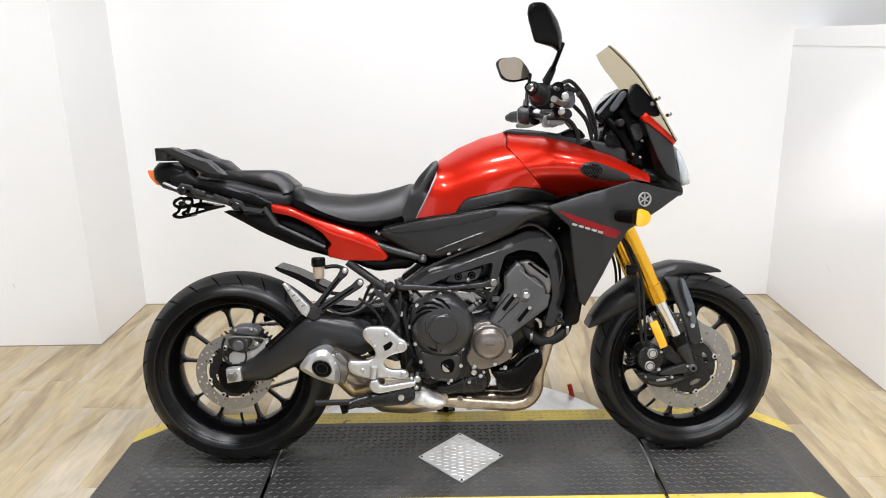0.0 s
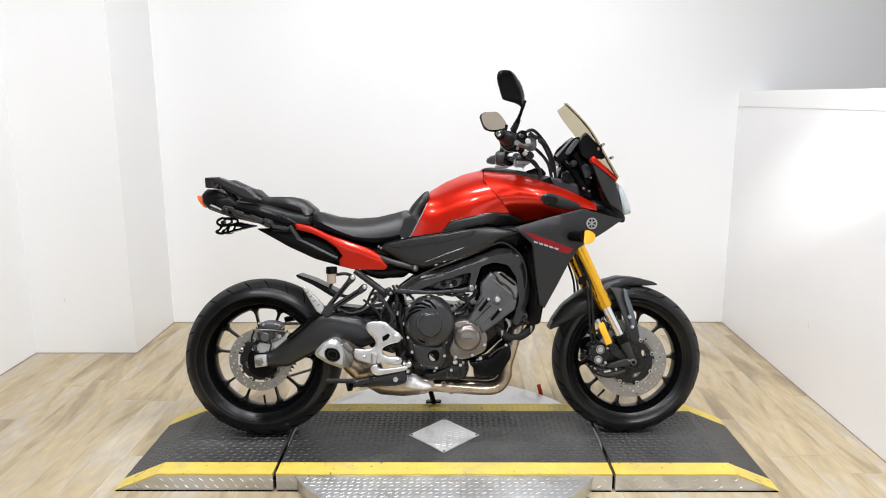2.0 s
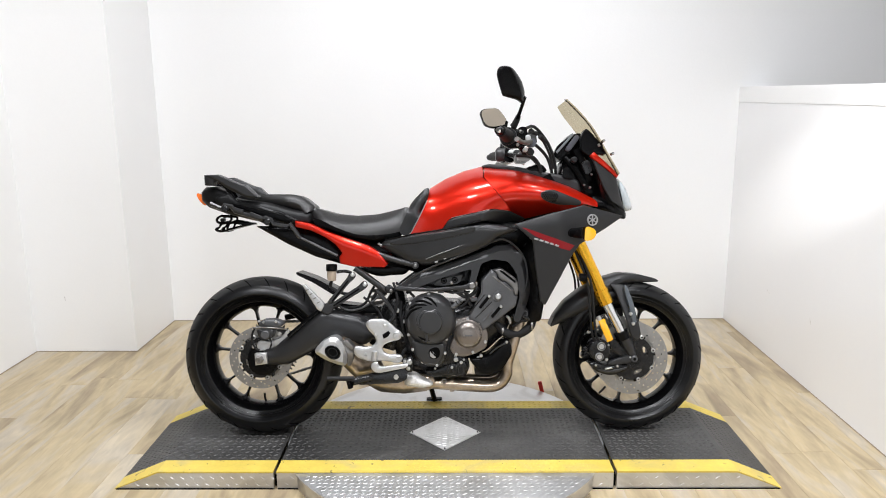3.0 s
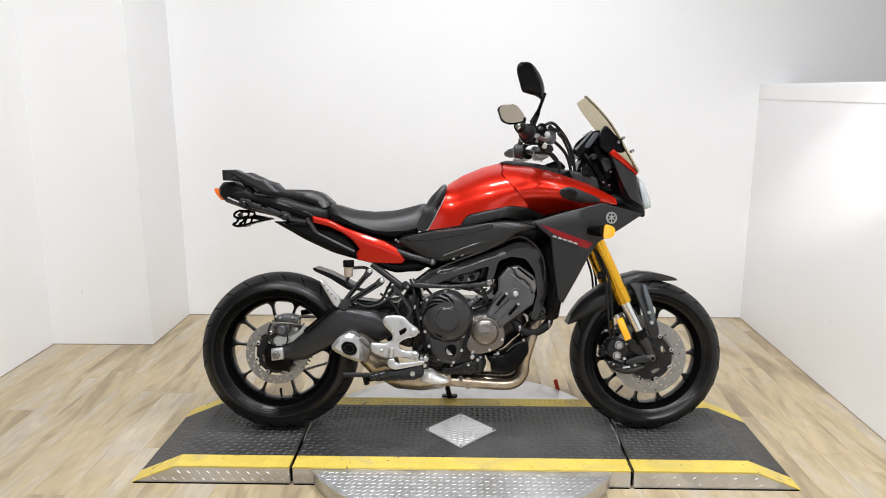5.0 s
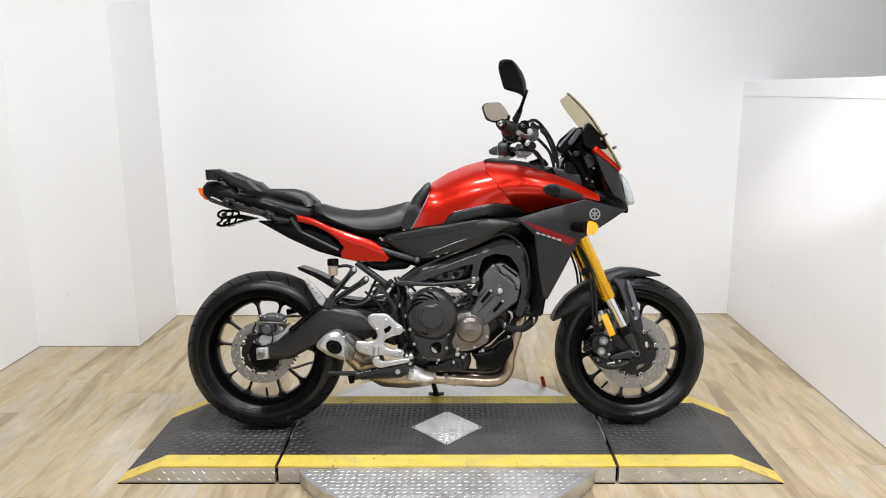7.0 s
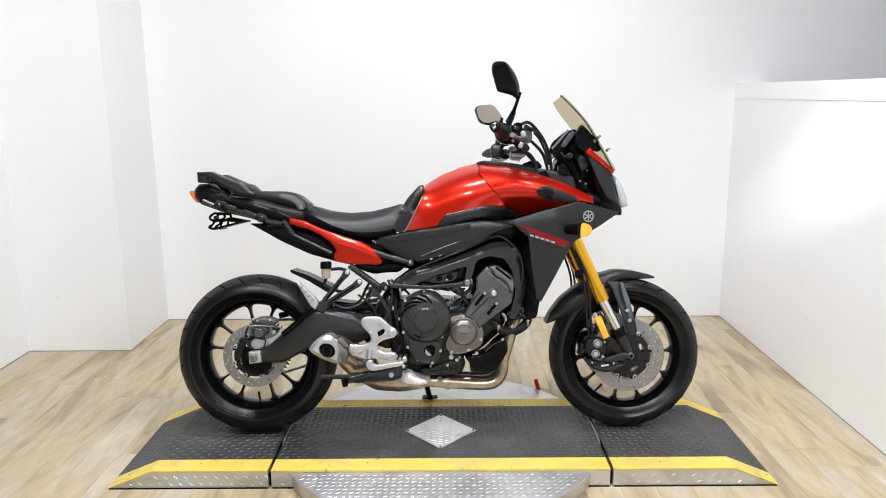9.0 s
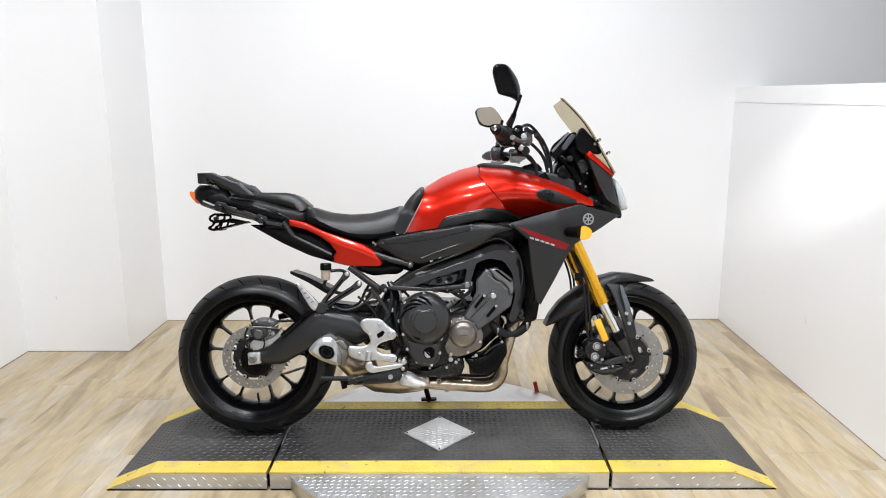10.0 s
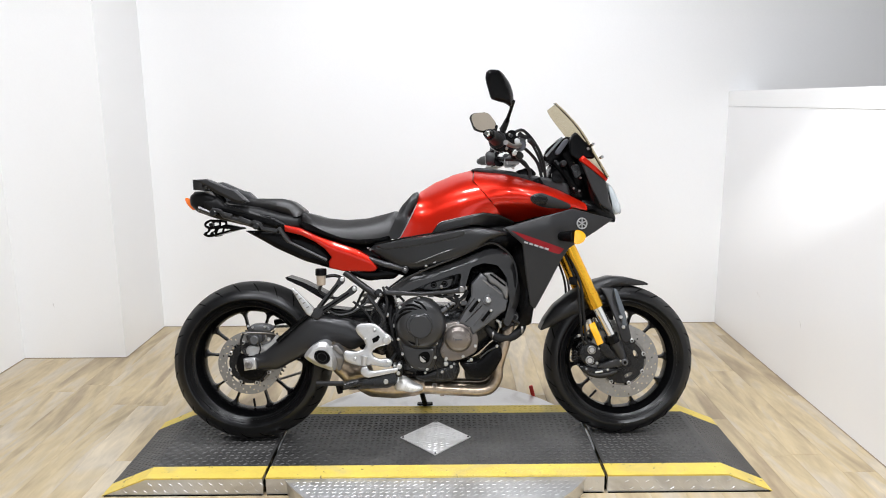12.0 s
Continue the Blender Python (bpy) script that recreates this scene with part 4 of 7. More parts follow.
pan = part("oil_pan", body([(-0.14, 0.262), (-0.11, 0.242), (0.045, 0.236), (0.068, 0.262), (0.065, 0.292), (-0.12, 0.296)], 0.12, 0.01, 0.8), ENGINE, bike, "dark cast oil pan")
for x, z in ((0.023, 0.25), (-0.039, 0.245), (-0.044, 0.27)):
    bolt(pan, x, -0.124, z, 0.005)
part("drain_ring", lathe([(0.006, -0.004), (0.009, -0.004), (0.009, 0.004), (0.006, 0.004)], 16, (-0.01, -0.130, 0.222), closed=True), STEEL, pan)
sump = part("sump_side", solid([(-0.083, 0.269), (-0.051, 0.265), (-0.011, 0.280), (0.075, 0.301), (0.082, 0.272), (0.072, 0.243), (0.046, 0.236), (0.010, 0.243), (-0.047, 0.233), (-0.080, 0.244)], -0.130, -0.09, 0.010, 0.008, 0.012), ENGINE, bike, "dark finned sump side")
for a, b in (((0.003, 0.281), (0.005, 0.251)), ((0.023, 0.281), (0.025, 0.251)), ((0.043, 0.281), (0.045, 0.251)), ((0.063, 0.281), (0.065, 0.251))):
    part("sump_rib", tube([(a[0], -0.130, a[1]), (b[0], -0.130, b[1])], 0.003, 6, 1), COVER, sump)
for x, z, r in ((0.30, 0.478, 0.017), (0.262, 0.470, 0.011), (0.325, 0.448, 0.010)):
    part("hose_cap", disc(x, z, -0.10, -0.128, r, 0.003, 20), RUBBER, bike)
    part("cap_ring", lathe([(r * 0.45, -0.1285), (r * 0.7, -0.1285), (r * 0.7, -0.12), (r * 0.45, -0.12)], 20, (x, 0, z), closed=True), GREY_ENGINE, bike)
for x, z, a in ((0.215, 0.412, 40), (0.326, 0.432, -50)):
    clamp = part("hose_clamp", lathe([(0.0172, -0.004), (0.0190, -0.004), (0.0190, 0.004), (0.0172, 0.004)], 20, closed=True), STEEL, bike)
    clamp.matrix_local = pose(x, -0.117, z, 0, a, 90)
for pts, r in (([(0.06, -0.13, 0.575), (0.085, -0.145, 0.55), (0.078, -0.145, 0.525), (0.055, -0.14, 0.505)], 0.005), ([(-0.01, -0.13, 0.572), (0.015, -0.145, 0.566), (0.05, -0.145, 0.560), (0.09, -0.14, 0.565)], 0.004), ([(-0.16, -0.13, 0.49), (-0.168, -0.145, 0.45), (-0.16, -0.145, 0.40), (-0.15, -0.14, 0.36)], 0.004), ([(-0.20, -0.13, 0.60), (-0.185, -0.15, 0.55), (-0.19, -0.155, 0.50), (-0.20, -0.15, 0.46)], 0.005), ([(0.255, -0.12, 0.43), (0.28, -0.135, 0.448), (0.30, -0.13, 0.455), (0.33, -0.11, 0.475)], 0.006)):
    part("engine_cable", tube(pts, r, 8, 4), RUBBER, bike)
head = part("cylinder_cover", solid([(0.171, 0.649), (0.19, 0.632), (0.196, 0.603), (0.224, 0.600), (0.252, 0.573), (0.256, 0.55), (0.269, 0.547), (0.261, 0.509), (0.137, 0.417), (0.125, 0.444), (0.083, 0.465), (0.133, 0.559), (0.134, 0.607)], -0.163, -0.10, 0.008, 0.005, soft=0), GREY_ENGINE, bike, "flat grey cam chain cover")
part("cam_end", solid([(0.173, 0.647), (0.21, 0.654), (0.229, 0.639), (0.267, 0.612), (0.279, 0.584), (0.27, 0.543), (0.255, 0.549), (0.25, 0.576), (0.221, 0.603), (0.201, 0.605), (0.192, 0.630)], -0.15, -0.09, 0.010, 0.008), CAST, head, "bare metal cam cover edge")
for a, b in (((0.126, 0.505), (0.161, 0.549)), ((0.171, 0.47), (0.205, 0.51))):
    part("slot", tube([(a[0], -0.162, a[1]), (b[0], -0.162, b[1])], 0.006, 10, 1), GAP_SHADE_BLACK, head)
    part("slot_lip", tube([(a[0] + 0.008, -0.162, a[1] - 0.006), (b[0] + 0.008, -0.162, b[1] - 0.006)], 0.0032, 8, 1), GREY_ENGINE, head)
    bolt(head, b[0], -0.166, b[1], 0.006)
part("rib", tube([(0.14, -0.162, 0.455), (0.175, -0.162, 0.50)], 0.004, 8, 1), GREY_ENGINE, head)
part("rib", tube([(0.175, -0.160, 0.625), (0.245, -0.160, 0.57)], 0.004, 8, 1), CAST, head)
part("rib", tube([(0.205, -0.152, 0.645), (0.262, -0.152, 0.60)], 0.004, 8, 1), GAP_SHADE_BLACK, head)
part("bolt_boss", solid([(0.169, 0.540), (0.184, 0.568), (0.201, 0.572), (0.214, 0.551), (0.205, 0.529), (0.184, 0.528)], -0.1675, -0.155, 0.004, 0.003, 0.01), GREY_ENGINE, head)
part("cover_line", tube([(0.081, -0.163, 0.479), (0.113, -0.163, 0.517), (0.145, -0.163, 0.556)], 0.002, 6, 1), ENGINE, head)
part("cover_line", tube([(0.109, -0.163, 0.466), (0.173, -0.163, 0.529)], 0.002, 6, 1), ENGINE, head)
part("large_bolt", disc(0.195, 0.548, -0.16, -0.172, 0.011, 0.003, 20), BOLT, head)
low = part("coolant_cover", solid([(0.083, 0.310), (0.131, 0.314), (0.163, 0.321), (0.202, 0.363), (0.231, 0.385), (0.245, 0.367), (0.249, 0.327), (0.224, 0.284), (0.202, 0.256), (0.160, 0.247), (0.124, 0.253)], lambda x, z: -0.150 - 0.03 * (x - 0.15), -0.05, 0.016, 0.012, 0.012), PLASTIC, bike, "smooth black lower engine cover")
part("cover_ridge", tube([(0.163, -0.152, 0.328), (0.192, -0.152, 0.353), (0.222, -0.152, 0.367)], 0.003, 8, 2), COVER, low)
bolt(low, 0.13, -0.152, 0.322, 0.007), bolt(low, 0.228, -0.148, 0.372, 0.006)
part("coolant_hose", tube([(0.19, -0.11, 0.44), (0.224, -0.12, 0.406), (0.255, -0.12, 0.396), (0.294, -0.115, 0.405), (0.326, -0.10, 0.43), (0.335, -0.08, 0.47)], 0.017, 14), RUBBER, bike, "thick black rubber coolant hose")
part("hose_fitting", tube([(0.228, -0.122, 0.468), (0.241, -0.122, 0.458), (0.244, -0.122, 0.438)], [0.004, 0.0065, 0.004], 8, 3), SILVER, bike)
part("hose_fitting", tube([(0.277, -0.118, 0.444), (0.286, -0.118, 0.455), (0.297, -0.118, 0.451)], [0.005, 0.007, 0.005], 8, 3), STEEL, bike)
for x, z, r in ((0.281, 0.488, 0.011), (0.309, 0.479, 0.006), (0.329, 0.486, 0.006), (0.327, 0.457, 0.005)):
    part("fitting_cap", disc(x, z, -0.09, -0.124, r, 0.002, 16), COVER if r > 0.01 else BOLT, bike)
part("thermostat", body([(0.27, 0.45), (0.31, 0.44), (0.335, 0.47), (0.31, 0.5), (0.275, 0.49)], 0.02, 0.01, 0.5, yc=-0.10), ENGINE, bike)
bolt(block, 0.30, -0.122, 0.47, 0.008), bolt(block, 0.332, -0.10, 0.462, 0.006)


def spar_y(x, z):
    return -lerp(((-0.2, 0.150), (0.1, 0.165), (0.3, 0.150)), x)


spar = pair("frame_spar", lambda: solid([(-0.195, 0.577), (-0.113, 0.637), (-0.033, 0.657), (0.101, 0.704), (0.198, 0.741), (0.262, 0.742), (0.31, 0.66), (0.322, 0.566), (0.31, 0.521), (0.274, 0.445), (0.252, 0.455), (0.278, 0.545), (0.268, 0.630), (0.235, 0.678), (0.180, 0.688), (0.132, 0.672), (0.110, 0.600), (0.097, 0.580), (0.085, 0.590), (0.098, 0.652), (0.060, 0.643), (-0.030, 0.614), (-0.100, 0.585), (-0.186, 0.565)], spar_y, -0.09, 0.022, 0.02, 0.009, 1, lambda x, z: z > 0.632 + 0.33 * (x + 0.033) or x > 0.295, flat=True), FRAME, bike, "matte dark alloy frame spar")
part("spar_bar", solid([(-0.201, 0.575), (-0.180, 0.590), (-0.053, 0.579), (0.071, 0.590), (0.110, 0.608), (0.113, 0.574), (0.071, 0.573), (-0.053, 0.566), (-0.180, 0.570)], -0.158, -0.13, 0.006, 0.005, 0.01, 1), FRAME, spar[0], "thin lower frame bar")
part("spar_ridge", tube([(x, spar_y(x, z) - 0.0005, z) for x, z in [(-0.166, 0.596), (-0.106, 0.635), (-0.044, 0.664), (0.035, 0.694), (0.105, 0.722), (0.175, 0.753), (0.217, 0.762), (0.263, 0.735), (0.295, 0.689), (0.307, 0.622), (0.295, 0.563)]], [0.002, 0.0035, 0.004, 0.004, 0.004, 0.004, 0.004, 0.004, 0.004, 0.0035, 0.002], 6, 3), FRAME, spar[0])
for x, z, r in ((0.097, 0.590, 0.012), (0.02, 0.60, 0.006)):
    part("mount_bolt", disc(x, z, -0.15, -0.178, r, 0.003, 16), STEEL, spar[0])
for pts, r, mt in (([(-0.15, -0.13, 0.56), (-0.10, -0.135, 0.585), (-0.04, -0.14, 0.575), (0.03, -0.135, 0.56)], 0.006, RUBBER), ([(0.03, -0.13, 0.57), (0.07, -0.14, 0.545), (0.10, -0.14, 0.555), (0.12, -0.13, 0.58)], 0.007, RUBBER), ([(-0.17, -0.13, 0.53), (-0.175, -0.14, 0.48), (-0.165, -0.14, 0.43)], 0.006, RUBBER), ([(0.11, -0.13, 0.50), (0.085, -0.14, 0.525), (0.075, -0.14, 0.56)], 0.008, ENGINE), ([(-0.19, -0.13, 0.60), (-0.15, -0.14, 0.575), (-0.12, -0.14, 0.545)], 0.005, RUBBER), ([(0.27, -0.13, 0.50), (0.29, -0.14, 0.47), (0.315, -0.13, 0.455)], 0.007, ENGINE), ([(-0.15, -0.12, 0.35), (-0.17, -0.14, 0.32), (-0.15, -0.13, 0.28)], 0.007, RUBBER)):
    part("engine_hose", tube(pts, r, 8, 4), mt, bike)
for x, z in ((-0.02, 0.568), (0.055, 0.572), (0.105, 0.535)):
    part("connector", box(x - 0.012, x + 0.012, -0.15, -0.13, z - 0.008, z + 0.008, 0.003), GREY_ENGINE, bike)
part("throttle_body", body([(-0.06, 0.590), (0.08, 0.590), (0.10, 0.64), (0.04, 0.665), (-0.05, 0.64)], 0.12, 0.02, 0.7), COVER, bike)
part("intake_backing", body([(-0.139, 0.581), (-0.111, 0.604), (-0.024, 0.621), (0.091, 0.653), (0.098, 0.596), (0.062, 0.578), (-0.053, 0.572)], 0.105, 0.008, 0.9), ENGINE, bike)
plate2 = part("intake_plate", solid([(-0.053, 0.589), (-0.028, 0.612), (0.070, 0.631), (0.051, 0.594), (-0.010, 0.585)], -0.127, -0.10, 0.003, 0.002, 0.01), GREY_ENGINE, bike, "small grey plate with two round ports")
for x, z in ((-0.008, 0.605), (0.033, 0.608)):
    part("intake_port", disc(x, z, -0.12, -0.1285, 0.0125, 0.002, 18), GAP_SHADE_BLACK, plate2)
    part("port_ring", lathe([(0.0055, -0.1295), (0.008, -0.1295), (0.008, -0.127), (0.0055, -0.127)], 18, (x, 0, z), closed=True), ENGINE, plate2)
# Black filler blocks, added to darken gaps where the bright wall showed through.
part("tank_underside", body([(-0.16, 0.74), (0.05, 0.70), (0.29, 0.715), (0.36, 0.80), (0.28, 0.85), (0.10, 0.85), (-0.05, 0.80), (-0.14, 0.785)], 0.12, 0.02, 0.7), PLASTIC, bike)
part("cam_cover", body([(0.10, 0.60), (0.14, 0.70), (0.27, 0.70), (0.31, 0.62), (0.27, 0.55)], 0.10, 0.02, 0.7), PLASTIC, bike)
part("radiator", body([(0.31, 0.44), (0.36, 0.45), (0.42, 0.80), (0.34, 0.80), (0.29, 0.70), (0.32, 0.60)], 0.165, 0.02, 0.8), PLASTIC, bike, "black radiator behind the side fairing")
part("fan_shroud", body([(0.285, 0.50), (0.33, 0.49), (0.35, 0.75), (0.28, 0.76), (0.31, 0.64)], 0.12, 0.02, 0.7), PLASTIC, bike)
part("under_seat_box", body([(-0.22, 0.655), (-0.15, 0.645), (-0.10, 0.63), (0.10, 0.70), (0.14, 0.80), (-0.10, 0.78), (-0.25, 0.74)], 0.10, 0.03, 0.7), PLASTIC, bike)
part("pivot_casting", body([(-0.30, 0.36), (-0.20, 0.33), (-0.15, 0.40), (-0.16, 0.56), (-0.20, 0.58), (-0.25, 0.50)], 0.125, 0.03, 0.7), ENGINE, bike)

# --- swingarm and rear end
def swing_y(x, z):
    return -lerp(((-0.72, 0.128), (-0.45, 0.150), (-0.25, 0.135)), x)


part("swingarm", solid([(-0.700, 0.345), (-0.662, 0.350), (-0.634, 0.375), (-0.517, 0.473), (-0.483, 0.494), (-0.447, 0.501), (-0.328, 0.475), (-0.269, 0.434), (-0.253, 0.39), (-0.315, 0.36), (-0.41, 0.383), (-0.488, 0.351), (-0.523, 0.332), (-0.604, 0.288), (-0.700, 0.285)], swing_y, lambda x, z: swing_y(x, z) + 0.045, 0.045, 0.026), FRAME, bike, "curved matte black alloy swingarm")
part("swingarm", flipped(solid([(-0.74, 0.345), (-0.662, 0.350), (-0.5, 0.40), (-0.328, 0.44), (-0.253, 0.42), (-0.30, 0.35), (-0.523, 0.31), (-0.74, 0.285)], swing_y, lambda x, z: swing_y(x, z) + 0.04, 0.03, 0.02)), MATTE, bike)
part("swingarm_yoke", body([(-0.42, 0.40), (-0.40, 0.475), (-0.30, 0.47), (-0.25, 0.43), (-0.25, 0.38), (-0.35, 0.375)], 0.12, 0.02, 0.8), MATTE, bike)
block2 = part("axle_adjuster", solid([(-0.729, 0.334), (-0.685, 0.337), (-0.681, 0.296), (-0.726, 0.290)], -0.142, -0.11, 0.003, 0.002, 0.01, soft=0), SILVER, bike, "bright chain adjuster block")
part("axle_nut", lathe([(0.016, -0.14), (0.016, -0.152), (0.012, -0.155), (0.006, -0.155), (0.005, -0.150), (0, -0.150)], 6, (-0.708, 0, 0.313)), STEEL, block2)
rc = part("rear_caliper", solid([(-0.723, 0.425), (-0.663, 0.425), (-0.657, 0.409), (-0.664, 0.39), (-0.687, 0.383), (-0.709, 0.388), (-0.722, 0.403)], -0.122, -0.06, 0.006, 0.005, 0.01), COVER, bike, "dark rear brake caliper")
part("piston_cap", disc(-0.690, 0.404, -0.118, -0.134, 0.017, 0.003, 24), GREY_ENGINE, rc)
part("caliper_bridge", solid([(-0.724, 0.434), (-0.714, 0.455), (-0.693, 0.46), (-0.658, 0.458), (-0.632, 0.449), (-0.628, 0.432), (-0.659, 0.426)], -0.105, -0.05, 0.010, 0.008, 0.01), GREY_ENGINE, rc)
part("caliper_carrier", solid([(-0.731, 0.368), (-0.712, 0.382), (-0.681, 0.374), (-0.648, 0.384), (-0.627, 0.399), (-0.615, 0.418), (-0.603, 0.416), (-0.609, 0.39), (-0.637, 0.364), (-0.692, 0.339), (-0.727, 0.337)], -0.100, -0.086, 0.004, 0.003, 0.01), SILVER, rc, "cast silver caliper carrier")
part("hub_cover", solid([(-0.763, 0.337), (-0.745, 0.353), (-0.693, 0.344), (-0.649, 0.316), (-0.655, 0.285), (-0.671, 0.253), (-0.698, 0.241), (-0.733, 0.245), (-0.758, 0.264), (-0.769, 0.296)], -0.098, -0.07, 0.010, 0.008, 0.012), PLASTIC, rc)
part("brake_pipe", tube([(-0.73, -0.126, 0.431), (-0.691, -0.128, 0.433), (-0.639, -0.132, 0.430), (-0.612, -0.140, 0.428), (-0.598, -0.142, 0.42)], 0.0032, 8), STEEL, rc)
part("brake_hose", tube([(-0.731, -0.12, 0.430), (-0.742, -0.12, 0.40), (-0.735, -0.12, 0.36), (-0.715, -0.12, 0.345)], 0.004, 8), RUBBER, rc)
part("brake_hose", tube([(-0.672, -0.126, 0.392), (-0.668, -0.124, 0.37), (-0.675, -0.12, 0.350)], 0.003, 8), RUBBER, rc)
for x, y, z, r in ((-0.640, -0.106, 0.405, 0.008), (-0.742, -0.095, 0.355, 0.008), (-0.598, -0.144, 0.42, 0.006), (-0.716, -0.112, 0.455, 0.005), (-0.700, -0.11, 0.45, 0.005), (-0.652, -0.108, 0.452, 0.006)):
    bolt(rc, x, y, z, r)
hug = part("rear_hugger", body([(-0.584, 0.640), (-0.515, 0.616), (-0.415, 0.565), (-0.41, 0.545), (-0.441, 0.548), (-0.517, 0.596), (-0.582, 0.627)], 0.06, 0.01, 0.9), PLASTIC, bike, "black plastic rear hugger")
part("hugger_stay", solid([(-0.542, 0.596), (-0.534, 0.600), (-0.499, 0.566), (-0.465, 0.529), (-0.460, 0.516), (-0.473, 0.494), (-0.488, 0.504), (-0.517, 0.552)], -0.152, -0.135, 0.004, 0.003, 0.009, soft=0), SILVER, hug, "bright silver hugger stay")
for k in range(4):
    x, z = (-0.523, 0.575)
    part("stay_rib", tube([(x - 0.004 + k * 0.0135, -0.1525, z - k * 0.016), (x + 0.006 + k * 0.0135, -0.1525, z + 0.005 - k * 0.016)], 0.0022, 6, 1), STEEL, hug)
part("chain_guard", tube([(-0.66, 0.1, 0.44), (-0.52, 0.1, 0.47), (-0.42, 0.1, 0.5)], 0.012, 8), PLASTIC, bike)
part("lower_rail", tube([(-0.60, -0.137, 0.40), (-0.52, -0.142, 0.468), (-0.48, -0.142, 0.50)], 0.008, 8), PLASTIC, bike)
part("shock_spring", tube([(-0.27 + 0.03 * math.cos(k * 0.9), 0.02 + 0.03 * math.sin(k * 0.9), 0.42 + k * 0.0035) for k in range(44)], 0.006, 6, 2), STEEL, bike, "coil spring of the rear shock")
part("subframe_tube", tube([(-0.346, -0.12, 0.657), (-0.289, -0.12, 0.614), (-0.221, -0.12, 0.562)], 0.0125, 12), FRAME, bike, "black tubular subframe")
part("tube_clamp", solid([(-0.235, 0.581), (-0.217, 0.596), (-0.199, 0.578), (-0.195, 0.563), (-0.217, 0.558), (-0.231, 0.567)], -0.138, -0.11, 0.004, 0.003, 0.01), ENGINE, bike)
part("tube_clamp", disc(*(-0.209, 0.571), -0.12, -0.146, 0.006, 0.002, 14), STEEL, bike)
part("subframe_tube", tube([(-0.252, -0.135, 0.707), (-0.195, -0.135, 0.687), (-0.120, -0.135, 0.667)], 0.0115, 12), FRAME, bike)
part("tube_knuckle", disc(*(-0.115, 0.665), -0.12, -0.155, 0.013, 0.003, 18), FRAME, bike)
part("knuckle_bolt", disc(*(-0.115, 0.666), -0.15, -0.160, 0.006, 0.002, 14), STEEL, bike)
part("subframe_tube", tube([(-0.26, 0.125, 0.718), (-0.16, 0.125, 0.682), (-0.07, 0.125, 0.640)], 0.013, 12), MATTE, bike)
part("guard_loop", tube([(-0.261, -0.155, 0.573), (-0.230, -0.155, 0.537), (-0.198, -0.155, 0.484), (-0.202, -0.155, 0.466), (-0.216, -0.155, 0.448)], 0.0072, 10), FRAME, bike)
pb = part("pillion_bracket", solid([(-0.480, 0.500), (-0.453, 0.530), (-0.428, 0.522), (-0.425, 0.498), (-0.450, 0.478)], -0.150, -0.136, 0.004, 0.003, 0.01), FRAME, bike, "black V-shaped pillion footrest bracket")
part("bracket_arm", solid([(-0.453, 0.526), (-0.436, 0.519), (-0.361, 0.606), (-0.344, 0.618), (-0.339, 0.635), (-0.353, 0.647), (-0.365, 0.64), (-0.372, 0.623)], -0.151, -0.139, 0.004, 0.004, 0.01, 1, flat=True), FRAME, pb)
part("bracket_arm", solid([(-0.453, 0.513), (-0.436, 0.499), (-0.317, 0.572), (-0.298, 0.583), (-0.295, 0.6), (-0.306, 0.61), (-0.318, 0.605), (-0.331, 0.59)], -0.151, -0.139, 0.004, 0.004, 0.01, 1, flat=True), FRAME, pb)
part("arm_groove", tube([(-0.430, -0.1505, 0.534), (-0.368, -0.1505, 0.612)], 0.003, 6, 1), GAP_SHADE_BLACK, pb)
part("arm_groove", tube([(-0.425, -0.1505, 0.516), (-0.327, -0.1505, 0.580)], 0.003, 6, 1), GAP_SHADE_BLACK, pb)
for x, z in ((-0.351, 0.633), (-0.306, 0.596)):
    part("pivot_bolt", disc(x, z, -0.13, -0.157, 0.0085, 0.003, 14), BOLT, pb)
part("wiring_loom", tube([(-0.442, -0.11, 0.513), (-0.392, -0.11, 0.490), (-0.334, -0.11, 0.493), (-0.291, -0.11, 0.517), (-0.275, -0.11, 0.547), (-0.256, -0.11, 0.572)], 0.0062, 8), RUBBER, bike)
part("wiring_loom", tube([(-0.436, -0.1, 0.525), (-0.385, -0.1, 0.505), (-0.335, -0.1, 0.506), (-0.307, -0.1, 0.524), (-0.291, -0.1, 0.557), (-0.275, -0.1, 0.585)], 0.005, 8), RUBBER, bike)
part("wiring_loom", tube([(-0.419, -0.12, 0.518), (-0.372, -0.12, 0.496), (-0.326, -0.12, 0.502), (-0.283, -0.12, 0.526), (-0.250, -0.12, 0.553)], 0.0036, 8), GREY_ENGINE, bike)
part("brake_hose", tube([(-0.312, -0.15, 0.548), (-0.276, -0.15, 0.519), (-0.255, -0.15, 0.494), (-0.241, -0.15, 0.465)], 0.0045, 8), RUBBER, bike)
part("rear_inner_guard", body([(-0.44, 0.520), (-0.40, 0.512), (-0.30, 0.500), (-0.22, 0.500), (-0.24, 0.470), (-0.40, 0.480)], 0.06, 0.015, 0.8), PLASTIC, bike)
res = part("brake_reservoir", lathe([(0, 0.615), (0.015, 0.615), (0.017, 0.62), (0.018, 0.655), (0, 0.655)], 20), FLUID, bike, "cloudy brake fluid reservoir with black cap")
res.data.transform(Matrix.Translation((-0.434, -0.125, -0.006)) @ Matrix.Rotation(math.pi / 2, 4, "X"))
